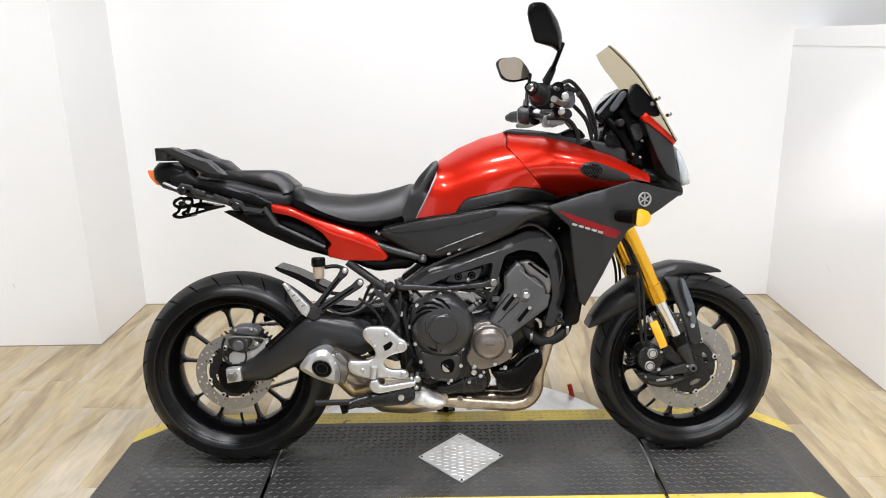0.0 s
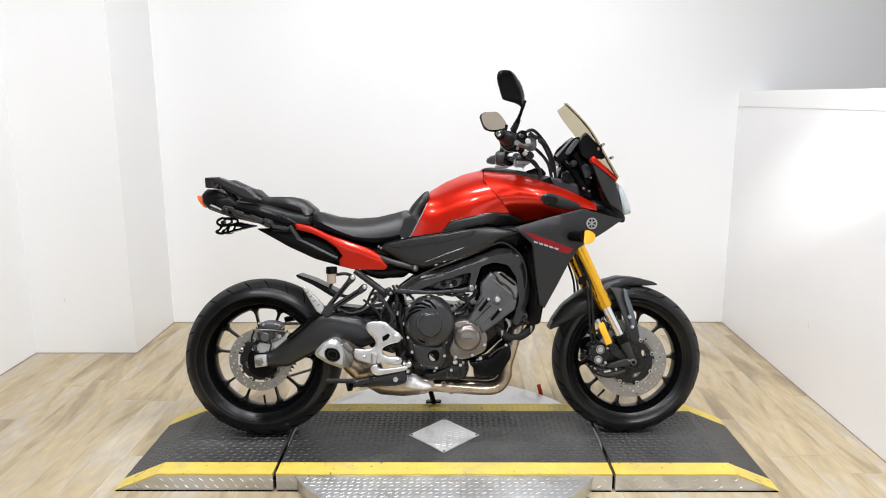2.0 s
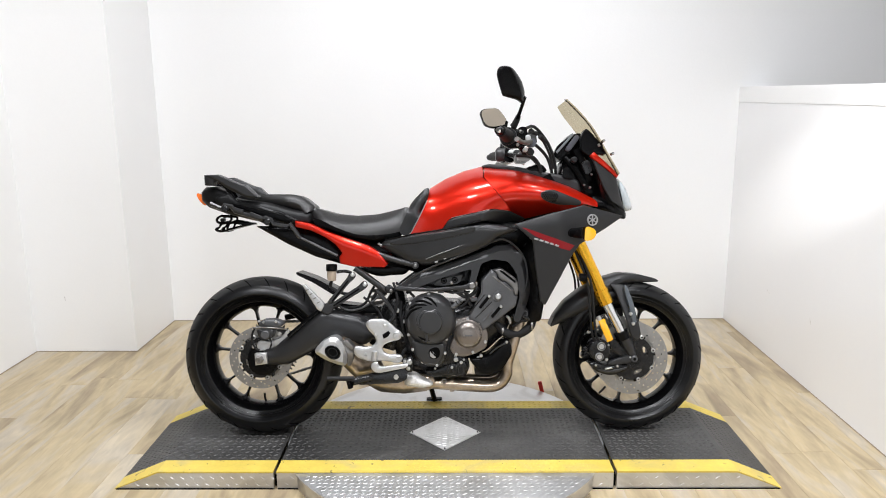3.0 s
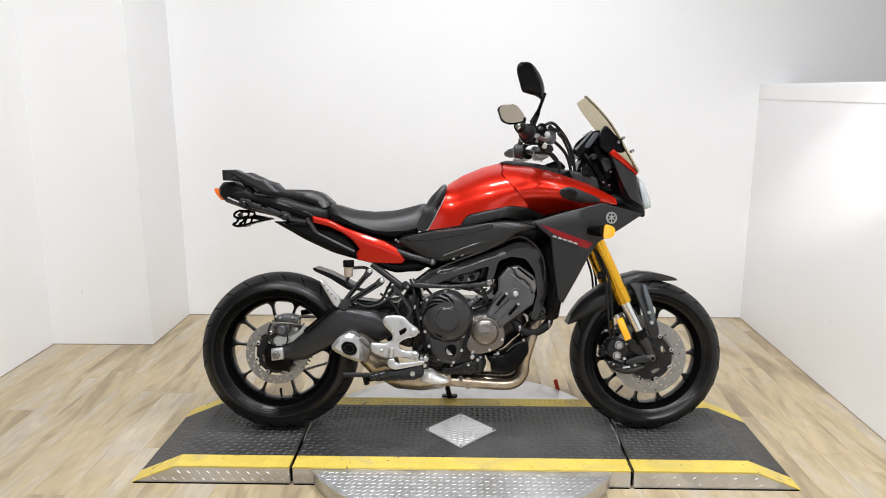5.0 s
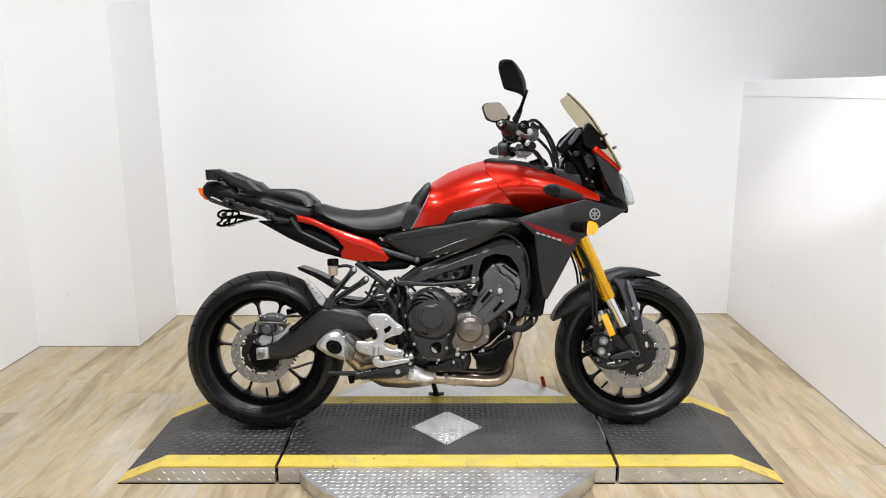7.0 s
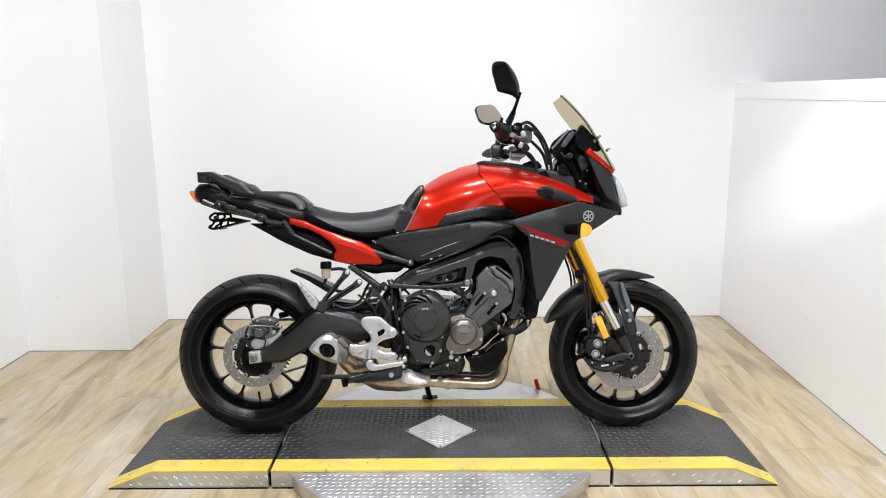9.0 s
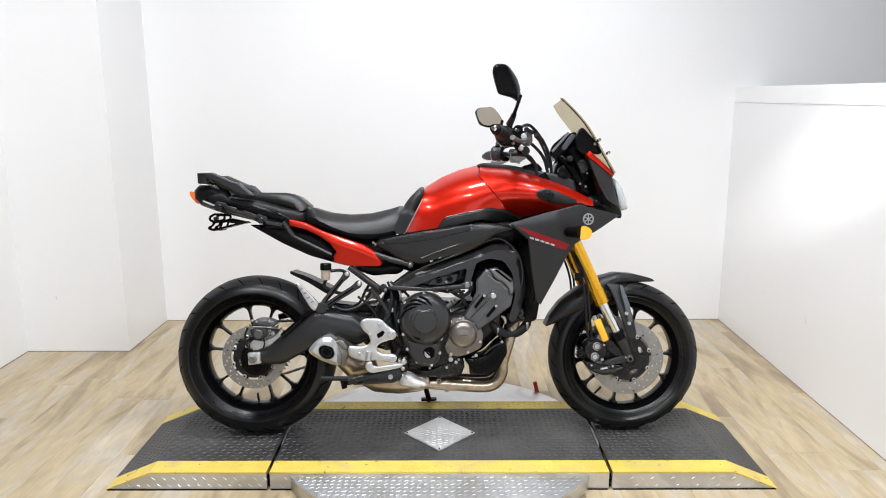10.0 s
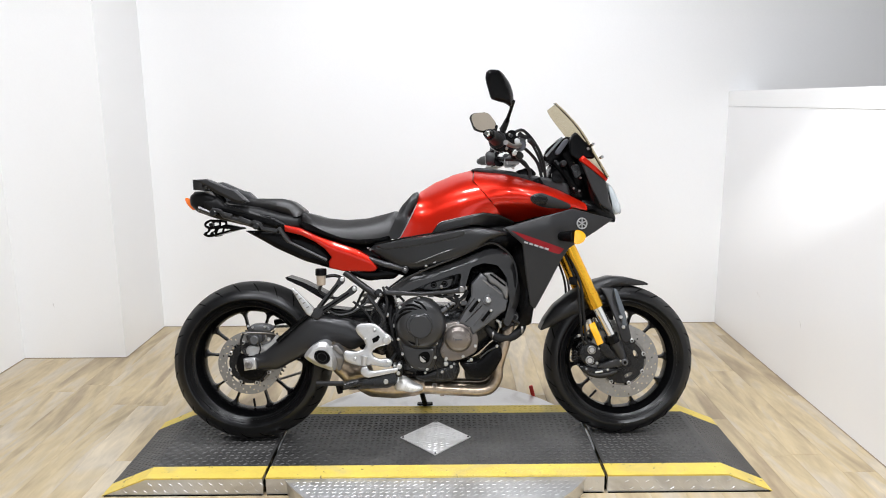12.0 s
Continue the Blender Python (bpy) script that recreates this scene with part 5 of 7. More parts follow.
cap = part("reservoir_cap", lathe([(0, 0.652), (0.0205, 0.652), (0.0215, 0.657), (0.0215, 0.674), (0.019, 0.678), (0, 0.678)], 20), PLASTIC, res)
cap.data.transform(Matrix.Translation((-0.434, -0.125, -0.006)) @ Matrix.Rotation(math.pi / 2, 4, "X"))
part("reservoir_stay", tube([(-0.415, -0.125, 0.642), (-0.38, -0.128, 0.645), (-0.35, -0.13, 0.635)], 0.006, 8), PLASTIC, bike)
part("reservoir_hose", tube([(-0.432, -0.125, 0.612), (-0.44, -0.12, 0.585), (-0.40, -0.12, 0.562), (-0.36, -0.11, 0.555)], 0.006, 8), RUBBER, bike)

# --- footrest, pedal, exhaust
fb = part("footrest_bracket", solid([(-0.299, 0.457), (-0.288, 0.470), (-0.271, 0.474), (-0.227, 0.473), (-0.201, 0.451), (-0.184, 0.434), (-0.169, 0.427), (-0.164, 0.411), (-0.175, 0.396), (-0.194, 0.394), (-0.224, 0.384), (-0.238, 0.372), (-0.237, 0.358), (-0.229, 0.348), (-0.21, 0.34), (-0.18, 0.343), (-0.164, 0.334), (-0.164, 0.318), (-0.18, 0.31), (-0.218, 0.318), (-0.242, 0.322), (-0.268, 0.314), (-0.302, 0.322), (-0.335, 0.335), (-0.344, 0.356), (-0.34, 0.373), (-0.326, 0.373), (-0.3, 0.369), (-0.274, 0.374), (-0.26, 0.387), (-0.261, 0.404), (-0.273, 0.42), (-0.288, 0.433)], -0.224, -0.205, 0.004, 0.0025, 0.009, 1, flat=True), SILVER, bike, "cast silver footrest bracket")
part("bracket_hole", solid([(-0.237, 0.417), (-0.214, 0.431), (-0.207, 0.423), (-0.215, 0.41), (-0.232, 0.401)], -0.2255, -0.215, 0.002, 0.0005, soft=0), GAP_SHADE_BLACK, fb)
for x, z, r in ((-0.185, 0.414, 0.0125), (-0.177, 0.328, 0.010), (-0.227, 0.450, 0.006), (-0.262, 0.416, 0.005), (-0.300, 0.345, 0.006)):
    part("pivot_bolt", disc(x, z, -0.21, -0.235 if r > 0.008 else -0.230, r, 0.002, 18), BOLT, fb)
part("boss", tube([(-0.268, -0.232, 0.322), (-0.265, -0.232, 0.356)], 0.011, 14, 1), SILVER, fb)
pedal = part("brake_pedal", solid([(-0.28, 0.314), (-0.277, 0.289), (-0.254, 0.277), (-0.143, 0.298), (-0.142, 0.313), (-0.237, 0.3), (-0.252, 0.305), (-0.253, 0.321)], -0.246, -0.230, 0.004, 0.003, 0.01), SILVER, bike, "silver rear brake pedal")
for x, z, r in ((-0.138, 0.316, 0.010), (-0.142, 0.291, 0.007), (-0.155, 0.318, 0.006), (-0.187, 0.261, 0.011)):
    part("pedal_bolt", disc(x, z, -0.19, -0.238, r, 0.003, 16), BOLT, pedal)
part("pedal_link", box(-0.15, -0.128, -0.225, -0.15, 0.275, 0.325, 0.004), ENGINE, pedal)
peg = part("footrest", tube([(-0.432, -0.29, 0.270), (-0.335, -0.285, 0.268)], 0.0085, 12, 1), RUBBER, bike, "black rubber rider footrest")
part("footrest_arm", tube([(-0.345, -0.265, 0.252), (-0.27, -0.22, 0.258), (-0.16, -0.17, 0.250)], [0.014, 0.016, 0.018], 12), ENGINE, bike)
part("feeler", tube([(-0.36, -0.25, 0.258), (-0.352, -0.25, 0.225)], 0.010, 10, 1), PLASTIC, peg)
part("peg_bracket", solid([(-0.338, 0.252), (-0.273, 0.271), (-0.205, 0.284), (-0.149, 0.301), (-0.144, 0.255), (-0.177, 0.238), (-0.267, 0.235), (-0.325, 0.231)], lambda x, z: -0.238 + 0.12 * abs(z - 0.252), -0.20, 0.006, 0.005, 0.01), ENGINE, peg, "black folding peg bracket")

belly = part("exhaust_chamber", body([(-0.32, 0.215), (-0.256, 0.178), (-0.162, 0.170), (-0.074, 0.180), (-0.044, 0.20), (-0.05, 0.235), (-0.15, 0.255), (-0.30, 0.25)], 0.095, 0.03, 0.5, yc=-0.065, even=10), EXHAUST, bike, "heat-tinted steel exhaust chamber under the engine")
part("heat_shield", solid([(-0.163, 0.250), (-0.147, 0.261), (-0.118, 0.258), (-0.089, 0.236), (-0.054, 0.221), (-0.053, 0.208), (-0.095, 0.199), (-0.162, 0.211)], lambda x, z: -0.168 + 0.25 * max(0, z - 0.22), -0.12, 0.02, 0.02), BLASTED, belly, "bright scalloped heat shield")
for dy, r, dz in ((-0.115, 0.0205, 0.0), (-0.055, 0.0205, 0.004), (0.005, 0.0205, 0.006)):
    part("header_pipe", tube([(0.29, dy * 0.8, 0.47), (0.262, dy, 0.38), (0.235, dy, 0.29), (0.231, dy, 0.245 + dz), (0.208, dy, 0.208 + dz), (0.165, dy, 0.194 + dz), (0.07, dy * 0.9, 0.196 + dz), (-0.06, dy * 0.75, 0.203)], r, 16), EXHAUST, bike, "bent steel exhaust header pipe")
part("collector_clamp", lathe([(0.026, -0.008), (0.0285, -0.008), (0.0285, 0.008), (0.026, 0.008)], 24, closed=True), EXHAUST, bike).matrix_local = pose(0.02, -0.085, 0.199, 0, 0, 90)


def silencer_y(x, z):
    return -lerp(((-0.44, 0.215), (-0.36, 0.200), (-0.26, 0.160)), x)


sil = part("silencer", solid([(-0.395, 0.402), (-0.353, 0.378), (-0.325, 0.358), (-0.265, 0.325), (-0.24, 0.27), (-0.266, 0.240), (-0.301, 0.230), (-0.346, 0.238), (-0.396, 0.294)], silencer_y, -0.09, 0.06, 0.06, 0.012), EXHAUST, bike, "stubby steel silencer with slanted silver tip")
tip = part("silencer_tip", solid([(-0.489, 0.358), (-0.468, 0.386), (-0.430, 0.407), (-0.404, 0.406), (-0.384, 0.379), (-0.368, 0.344), (-0.372, 0.298), (-0.396, 0.302), (-0.441, 0.320), (-0.479, 0.344)], lambda x, z: -0.225 + 0.10 * (x + 0.42) + 0.25 * max(0.0, x + 0.385), -0.12, 0.014, 0.012, 0.009, 1, flat=True), SILVER, sil, "satin silver silencer tip")
part("sleeve", solid([(-0.402, 0.396), (-0.370, 0.382), (-0.346, 0.364), (-0.342, 0.340), (-0.352, 0.298), (-0.371, 0.292), (-0.369, 0.340), (-0.384, 0.375)], lambda x, z: -0.207 + 0.3 * (x + 0.36) + 0.25 * abs(z - 0.345), -0.12, 0.006, 0.004, 0.010, 1), STEEL, sil, "bare metal sleeve behind the tip")
part("strap", solid([(-0.388, 0.389), (-0.369, 0.398), (-0.341, 0.366), (-0.351, 0.356)], -0.212, -0.16, 0.003, 0.002, 0.01), STEEL, sil, "brown-stained metal strap")
OUTLET = pose(*(-0.42, -0.2265, 0.354), 0, 0, 10) @ Matrix.Rotation(radians(35), 4, "Y") @ Matrix.Diagonal((1.08, 1, 0.86, 1))
ring = part("outlet_ring", lathe([(0.0235, 0.0), (0.0275, 0.0), (0.0285, -0.005), (0.026, -0.007), (0.0235, -0.003), (0.0225, 0.02)], 36, closed=True), ENGINE, sil)
hole = part("outlet_bore", lathe([(0.0245, -0.0035), (0.0185, -0.0030), (0.0175, -0.0045), (0.016, -0.0045), (0.0155, -0.0032), (0.0, -0.0032)], 32), GAP_SHADE_BLACK, sil)
inner = part("inner_pipe", lathe([(0.0150, -0.0040), (0.0180, -0.0040), (0.0180, -0.0050), (0.0150, -0.0050)], 32, closed=True), ENGINE, sil)
for ob in (ring, hole, inner):
    ob.matrix_local = OUTLET
part("side_stand", tube([(-0.10, 0.11, 0.26), (-0.07, 0.20, 0.14), (-0.05, 0.262, 0.052)], 0.011, 10), PLASTIC, bike, "black side stand")
part("stand_foot", solid([(-0.085, 0.05), (-0.02, 0.05), (-0.015, 0.058), (-0.085, 0.058)], 0.25, 0.29, 0.002, 0.001), PLASTIC, bike)

# --- front end
def leg(s):
    y = s * 0.105
    g = part("fork_tube", tube([(0.465, y, 0.837), (0.500, y, 0.761), (0.604, y, 0.535)], 0.0265, 24, 1), GOLD, bike, "gold anodised upper fork tube")
    part("upper_leg", tube([(0.385, y * 0.8, 1.00), (0.465, y, 0.837)], 0.024, 16, 1), PLASTIC, g)
    part("tube_collar", tube([(0.592, y, 0.562), (0.616, y, 0.510)], [0.0295, 0.0285], 24, 1), GOLD, g)
    part("chrome_stanchion", tube([(0.610, y, 0.522), (0.680, y, 0.385)], 0.0205, 20, 1), CHROME, g, "chrome fork stanchion")
    part("fork_foot", tube([(0.676, y, 0.397), (0.695, y, 0.356), (0.713, y, 0.317), (0.719, y, 0.299)], [0.0250, 0.0225, 0.0160, 0.0150], 16, 2), FRAME, g, "black cast fork foot")
    part("foot_collar", tube([(0.669, y, 0.402), (0.683, y, 0.373)], [0.0275, 0.0260], 20, 1), PLASTIC, g)
    part("axle_end", disc(0.719, 0.299, s * 0.10, s * 0.130, 0.0125, 0.003, 18), GREY_ENGINE, g)
    part("axle_bore", disc(0.719, 0.299, s * 0.12, s * 0.1315, 0.0060, 0.001, 14), GAP_SHADE_BLACK, g)
    fl = (lambda bm: bm) if s < 0 else flipped
    c = part("front_caliper", fl(solid([(0.549, 0.350), (0.565, 0.369), (0.602, 0.373), (0.621, 0.361), (0.633, 0.335), (0.626, 0.306), (0.609, 0.288), (0.574, 0.287), (0.556, 0.303), (0.545, 0.328)], -0.116, -0.05, 0.008, 0.006, 0.012)), ENGINE, bike, "black radial front brake caliper")
    part("caliper_mount", fl(solid([(0.626, 0.370), (0.659, 0.372), (0.676, 0.343), (0.713, 0.323), (0.713, 0.288), (0.693, 0.289), (0.655, 0.316), (0.630, 0.335)], -0.104, -0.088, 0.005, 0.004, 0.01)), ENGINE, c)
    part("caliper_arm", fl(solid([(0.619, 0.285), (0.701, 0.314), (0.720, 0.295), (0.704, 0.281), (0.646, 0.272), (0.617, 0.274)], lambda x, z: -0.118 + 0.10 * (0.70 - x), -0.095, 0.005, 0.004, 0.01)), FRAME, c)
    part("caliper_half", fl(solid([(0.545, 0.284), (0.574, 0.286), (0.615, 0.271), (0.661, 0.274), (0.706, 0.272), (0.696, 0.252), (0.661, 0.237), (0.625, 0.232), (0.589, 0.242), (0.562, 0.260)], -0.110, -0.055, 0.008, 0.006, 0.01)), ENGINE, c)
    part("caliper_rib", fl(solid([(0.580, 0.261), (0.618, 0.252), (0.661, 0.258), (0.693, 0.266), (0.693, 0.260), (0.661, 0.247), (0.619, 0.242), (0.581, 0.252)], -0.116, -0.10, 0.003, 0.002, 0.008)), COVER, c)
    for k in range(3):
        part("cooling_fin", fl(solid([(0.522, 0.331), (0.545, 0.340), (0.549, 0.334), (0.526, 0.324)], -0.108, -0.07, 0.002, 0.002, 0.01)), ENGINE, c).location.z = -0.0105 * k
    for x, z, r in ((0.594, 0.347, 0.0165), (0.586, 0.307, 0.0160)):
        cap = part("piston_cap", disc(x, z, s * 0.10, s * 0.1215, r, 0.002, 24), SILVER, c, "bright round piston cap")
        part("cap_rim", fl(lathe([(r * 0.62, -0.1232), (r * 0.82, -0.1232), (r * 0.82, -0.1205), (r * 0.62, -0.1205)], 24, (x, 0, z), closed=True)), GREY_ENGINE, cap)
    part("pad_pin", fl(tube([(0.608, -0.1165, 0.260), (0.636, -0.1165, 0.264)], 0.004, 8, 1)), SILVER, c)
    for x, z, r in ((0.614, 0.296, 0.0062), (0.655, 0.27, 0.005), (0.621, 0.352, 0.0045), (0.704, 0.304, 0.004), (0.573, 0.274, 0.0045)):
        bolt(c, x, s * 0.1165, z, r, None, s)
    bm = box(-0.013, 0.013, -0.006, 0.006, -0.044, 0.044, 0.003)
    refl = part("reflector", bm, AMBER, bike, "amber side reflector")
    refl.matrix_local = pose(0.606, s * 0.138, 0.412, 0, -23, 0)
    part("reflector_stay", tube([(0.578, s * 0.132, 0.465), (0.585, s * 0.134, 0.45)], 0.008, 8, 1), SILVER, bike)
    for dx in (0.0, 0.014):
        part("brake_hose", tube([(0.49 + dx, s * 0.12, 0.72), (0.535 + dx, s * 0.135, 0.60), (0.545 + dx, s * 0.14, 0.50), (0.555 + dx, s * 0.13, 0.40), (0.57 + dx, s * 0.115, 0.37)], 0.0045, 8), RUBBER, bike)


leg(-1)
leg(1)
part("hose_clip", box(0.505, 0.535, -0.15, -0.12, 0.60, 0.63, 0.005), PLASTIC, bike)
part("lower_yoke", solid([(0.40, 0.90), (0.44, 0.915), (0.49, 0.83), (0.455, 0.80), (0.41, 0.84)], -0.14, 0.14, 0.01, 0.008), PLASTIC, bike)
part("upper_yoke", solid([(0.31, 1.035), (0.37, 1.050), (0.395, 1.02), (0.33, 1.005)], -0.09, 0.09, 0.008, 0.006), PLASTIC, bike)
part("steering_head", tube([(0.33, 0, 1.04), (0.44, 0, 0.80)], 0.035, 16, 1), MATTE, bike)


fen = part("front_fender", body([(0.406, 0.410), (0.427, 0.455), (0.469, 0.510), (0.528, 0.556), (0.612, 0.602), (0.687, 0.622), (0.754, 0.617), (0.823, 0.600), (0.842, 0.587), (0.78, 0.585), (0.72, 0.583), (0.665, 0.56), (0.60, 0.495), (0.56, 0.462), (0.458, 0.430)], 0.074, 0.035, 0.5, 0.009, even=14), MATTE, bike, "matte graphite front fender")
pair("fender_stay", lambda: solid([(0.634, 0.585), (0.695, 0.580), (0.718, 0.524), (0.745, 0.389), (0.728, 0.367), (0.707, 0.381), (0.685, 0.466), (0.654, 0.555)], lambda x, z: -0.075 - 0.055 * max(0, min(1, (0.585 - z) / 0.15)), lambda x, z: -0.060 - 0.055 * max(0, min(1, (0.585 - z) / 0.15)), 0.008, 0.006), MATTE, fen)
# Pale strip: the highlight along the stay's edge, put into the colour.
EDGE = mat("blue_grey_edge_highlight", (0.085, 0.098, 0.11), 0.35, vary=0.15)
part("stay_edge", solid([(0.683, 0.582), (0.693, 0.579), (0.717, 0.506), (0.727, 0.44), (0.724, 0.408), (0.714, 0.422), (0.704, 0.48), (0.688, 0.542)], lambda x, z: -0.128 + 0.25 * max(0.0, z - 0.50), lambda x, z: -0.110 + 0.25 * max(0.0, z - 0.50), 0.002, 0.001, 0.01), EDGE, fen, "blue-grey highlight painted along the fender stay's edge")
for x, z in ((0.702, 0.474), (0.712, 0.436)):
    bolt(fen, x, -0.133, z, 0.0075)
    bolt(fen, x, 0.133, z, 0.0075, None, 1)

# --- tank and red bodywork
WIDE = ((-0.15, 0.118), (-0.05, 0.135), (0.05, 0.160), (0.16, 0.185), (0.28, 0.208), (0.40, 0.205), (0.52, 0.185), (0.62, 0.150))


def tank_w(x, z):
    tuck = lerp(((0.14, 0.0), (0.26, 1.0), (0.45, 0.8), (0.58, 0.2)), x)
    return lerp(WIDE, x) - 0.25 * max(0.0, z - 0.93) + 0.03 * max(-0.05, min(0.0, z - 0.87)) - tuck * 1.5 * max(0.0, 0.897 - z)


def upper(x, z):
    return z > 0.93 + 0.10 * max(0, 0.0 - x)


tank = part("fuel_tank", body([(-0.133, 0.785), (-0.094, 0.858), (-0.068, 0.912), (-0.059, 0.960), (0.002, 0.997), (0.075, 1.027), (0.152, 1.046), (0.1425, 0.996), (0.2455, 0.868), (0.178, 0.877), (0.126, 0.867), (0.026, 0.846), (0.009, 0.835), (-0.014, 0.801)], tank_w, 0.12, 0.14, 0.011, 0, lambda x, z: z > 0.955 and x < 0.14, even=30), RED, bike, "glossy candy red fuel tank")
part("tank_seam", tube([(-0.133, -0.118, 0.785), (-0.094, -0.130, 0.858), (-0.068, -0.122, 0.912)], 0.0017, 6, 3), MARK, tank, "pale piping at the tank edge")
def crease(x, z):
    """The shroud swells above a line that sweeps down to the duct and is hollowed below it."""
    deep = max(0.0, min(1.0, (x - 0.175) / 0.07)) * max(0.0, min(1.0, (0.46 - x) / 0.08))
    return -0.018 * deep * (1 - math.tanh((z - 0.907 + 0.12 * (x - 0.25)) / 0.010))


cowl_bm = body([(0.1455, 0.996), (0.155, 1.044), (0.200, 1.038), (0.260, 1.026), (0.328, 1.009), (0.402, 0.985), (0.470, 0.960), (0.520, 0.935), (0.570, 0.909), (0.573, 0.880), (0.517, 0.893), (0.499, 0.880), (0.38, 0.857), (0.302, 0.837), (0.2485, 0.867)], lambda x, z: tank_w(x, z) + crease(x, z) + 0.002 + 0.018 * max(0.0, min(1.0, (x - 0.16) / 0.12)) * math.exp(-((z - 0.965 + 0.22 * (x - 0.3)) / 0.022) ** 2), 0.12, lambda x: lerp(((0.16, 0.14), (0.28, 0.46), (0.57, 0.62)), x), 0.011, 0, lambda x, z: z > 0.94 - 0.11 * max(0, x - 0.3) and x > 0.16, even=5)
SHROUD = BVHTree.FromBMesh(cowl_bm)
cowl = part("tank_shroud", cowl_bm, RED, bike, "glossy candy red front tank shroud")


def shroud_y(x, z):
    p = SHROUD.ray_cast(Vector((x, -1, z)), Vector((0, 1, 0)))[0]
    return (p.y if p else -0.2) - 0.001


duct = pair("air_duct", lambda: solid([(0.347, 0.931), (0.366, 0.944), (0.398, 0.946), (0.434, 0.932), (0.508, 0.902), (0.503, 0.886), (0.423, 0.889), (0.388, 0.896), (0.355, 0.911)], lambda x, z: shroud_y(x, z) - 0.002, lambda x, z: shroud_y(x, z) + 0.006, 0.002, 0.001, 0.006), MATTE, cowl)
pair("duct_mesh", lambda: solid([(0.350, 0.931), (0.368, 0.941), (0.394, 0.942), (0.418, 0.928), (0.412, 0.900), (0.390, 0.900), (0.358, 0.913)], lambda x, z: shroud_y(x, z) - 0.004, lambda x, z: shroud_y(x, z) + 0.004, 0.002, 0.001, 0.006), ENGINE, cowl, "black honeycomb duct mesh")
bm = bmesh.new()
for i in range(9):
    for j in range(7):
        x, z = 0.350 + i * 0.0085 + (j % 2) * 0.004, 0.900 + j * 0.0068
        if edge_distance(x, z, [((0.368, 0.926), (0.402, 0.918))]) < 0.0145:
            bmesh.ops.create_circle(bm, cap_ends=True, segments=6, radius=0.003, matrix=Matrix.Translation((x, shroud_y(x, z) - 0.0046, z)) @ Matrix.Rotation(math.pi / 2, 4, "X"))
part("mesh_opening", bm, GAP_SHADE_BLACK, cowl)
part("tank_cover", body([(0.137, 1.043), (0.164, 1.052), (0.225, 1.047), (0.285, 1.038), (0.345, 1.026), (0.406, 1.013), (0.466, 1.001), (0.514, 0.983), (0.520, 0.930), (0.475, 0.948), (0.406, 0.972), (0.328, 0.997), (0.26, 1.015), (0.165, 1.030)], lambda x, z: lerp(((0.14, 0.05), (0.20, 0.075), (0.35, 0.092), (0.52, 0.105)), x), 0.008, 0.8, 0.01, even=0), MATTE, bike, "black plastic tank top cover")
part("knee_pad", body([(-0.138, 0.888), (-0.122, 0.912), (-0.078, 0.957), (-0.060, 0.960), (-0.062, 0.935), (-0.097, 0.857), (-0.137, 0.782), (-0.163, 0.777), (-0.180, 0.796), (-0.158, 0.841), (-0.145, 0.872)], lambda x, z: tank_w(x, z) * 0.985, 0.02, 0.8, 0.012, 1, lambda x, z: z > 0.88, even=6), TEXTURED, bike, "black tank side pad behind the red tank")
pair("lower_tank_trim", lambda: solid([(-0.014, 0.802), (0.009, 0.833), (0.026, 0.844), (0.126, 0.866), (0.183, 0.876), (0.245, 0.866), (0.308, 0.838), (0.264, 0.814), (0.151, 0.832), (0.134, 0.830), (0.013, 0.800)], lambda x, z: -(tank_w(x, z) + 0.004), -0.08, 0.012, 0.008), MATTE, bike, "matte graphite lower tank trim")
pair("airbox_cover", lambda: solid([(-0.179, 0.771), (-0.137, 0.781), (-0.004, 0.799), (0.127, 0.826), (0.231, 0.814), (0.275, 0.797), (0.196, 0.770), (0.16, 0.739), (0.055, 0.695), (-0.077, 0.663), (-0.138, 0.673), (-0.25, 0.736), (-0.24, 0.757)], lambda x, z: -lerp(((-0.25, 0.135), (0.0, 0.168), (0.28, 0.19)), x), -0.09, 0.03, 0.022), TEXTURED, bike, "grained black side cover below the tank")
part("cover_band", solid([(-0.225, 0.757), (-0.137, 0.775), (-0.004, 0.793), (0.110, 0.814), (0.110, 0.792), (-0.004, 0.766), (-0.12, 0.748), (-0.20, 0.742)], lambda x, z: -lerp(((-0.25, 0.135), (0.0, 0.168), (0.28, 0.19)), x) - 0.003, lambda x, z: -lerp(((-0.25, 0.135), (0.0, 0.168), (0.28, 0.19)), x) + 0.01, 0.004, 0.003, 0.012, 1), TEXTURED, bike, "grained raised band of the side cover")
part("cover_fold", tube([(-0.075, -0.172, 0.690), (0.026, -0.172, 0.728), (0.113, -0.172, 0.759), (0.209, -0.172, 0.801)], 0.0028, 6, 4), COVER, bike)
part("cover_bead", tube([(-0.23, -0.135, 0.762), (-0.10, -0.158, 0.787), (0.0, -0.168, 0.803), (0.13, -0.182, 0.831)], 0.003, 6, 4), PLASTIC, bike)
for x, z in ((-0.036, 0.679), (-0.004, 0.692), (0.039, 0.706)):
    part("trim_clip", tube([(x - 0.004, -0.160, z - 0.0015), (x + 0.005, -0.162, z + 0.0015)], 0.0034, 8, 1), MARK, bike)


def fairing_y(x, z):
    ridge = 0.80 + 0.06 * (x - 0.27) / 0.38
    return -(0.222 - 0.30 * max(0.0, x - 0.42) - 0.25 * max(0.0, z - ridge) - 0.10 * max(0.0, ridge - z))


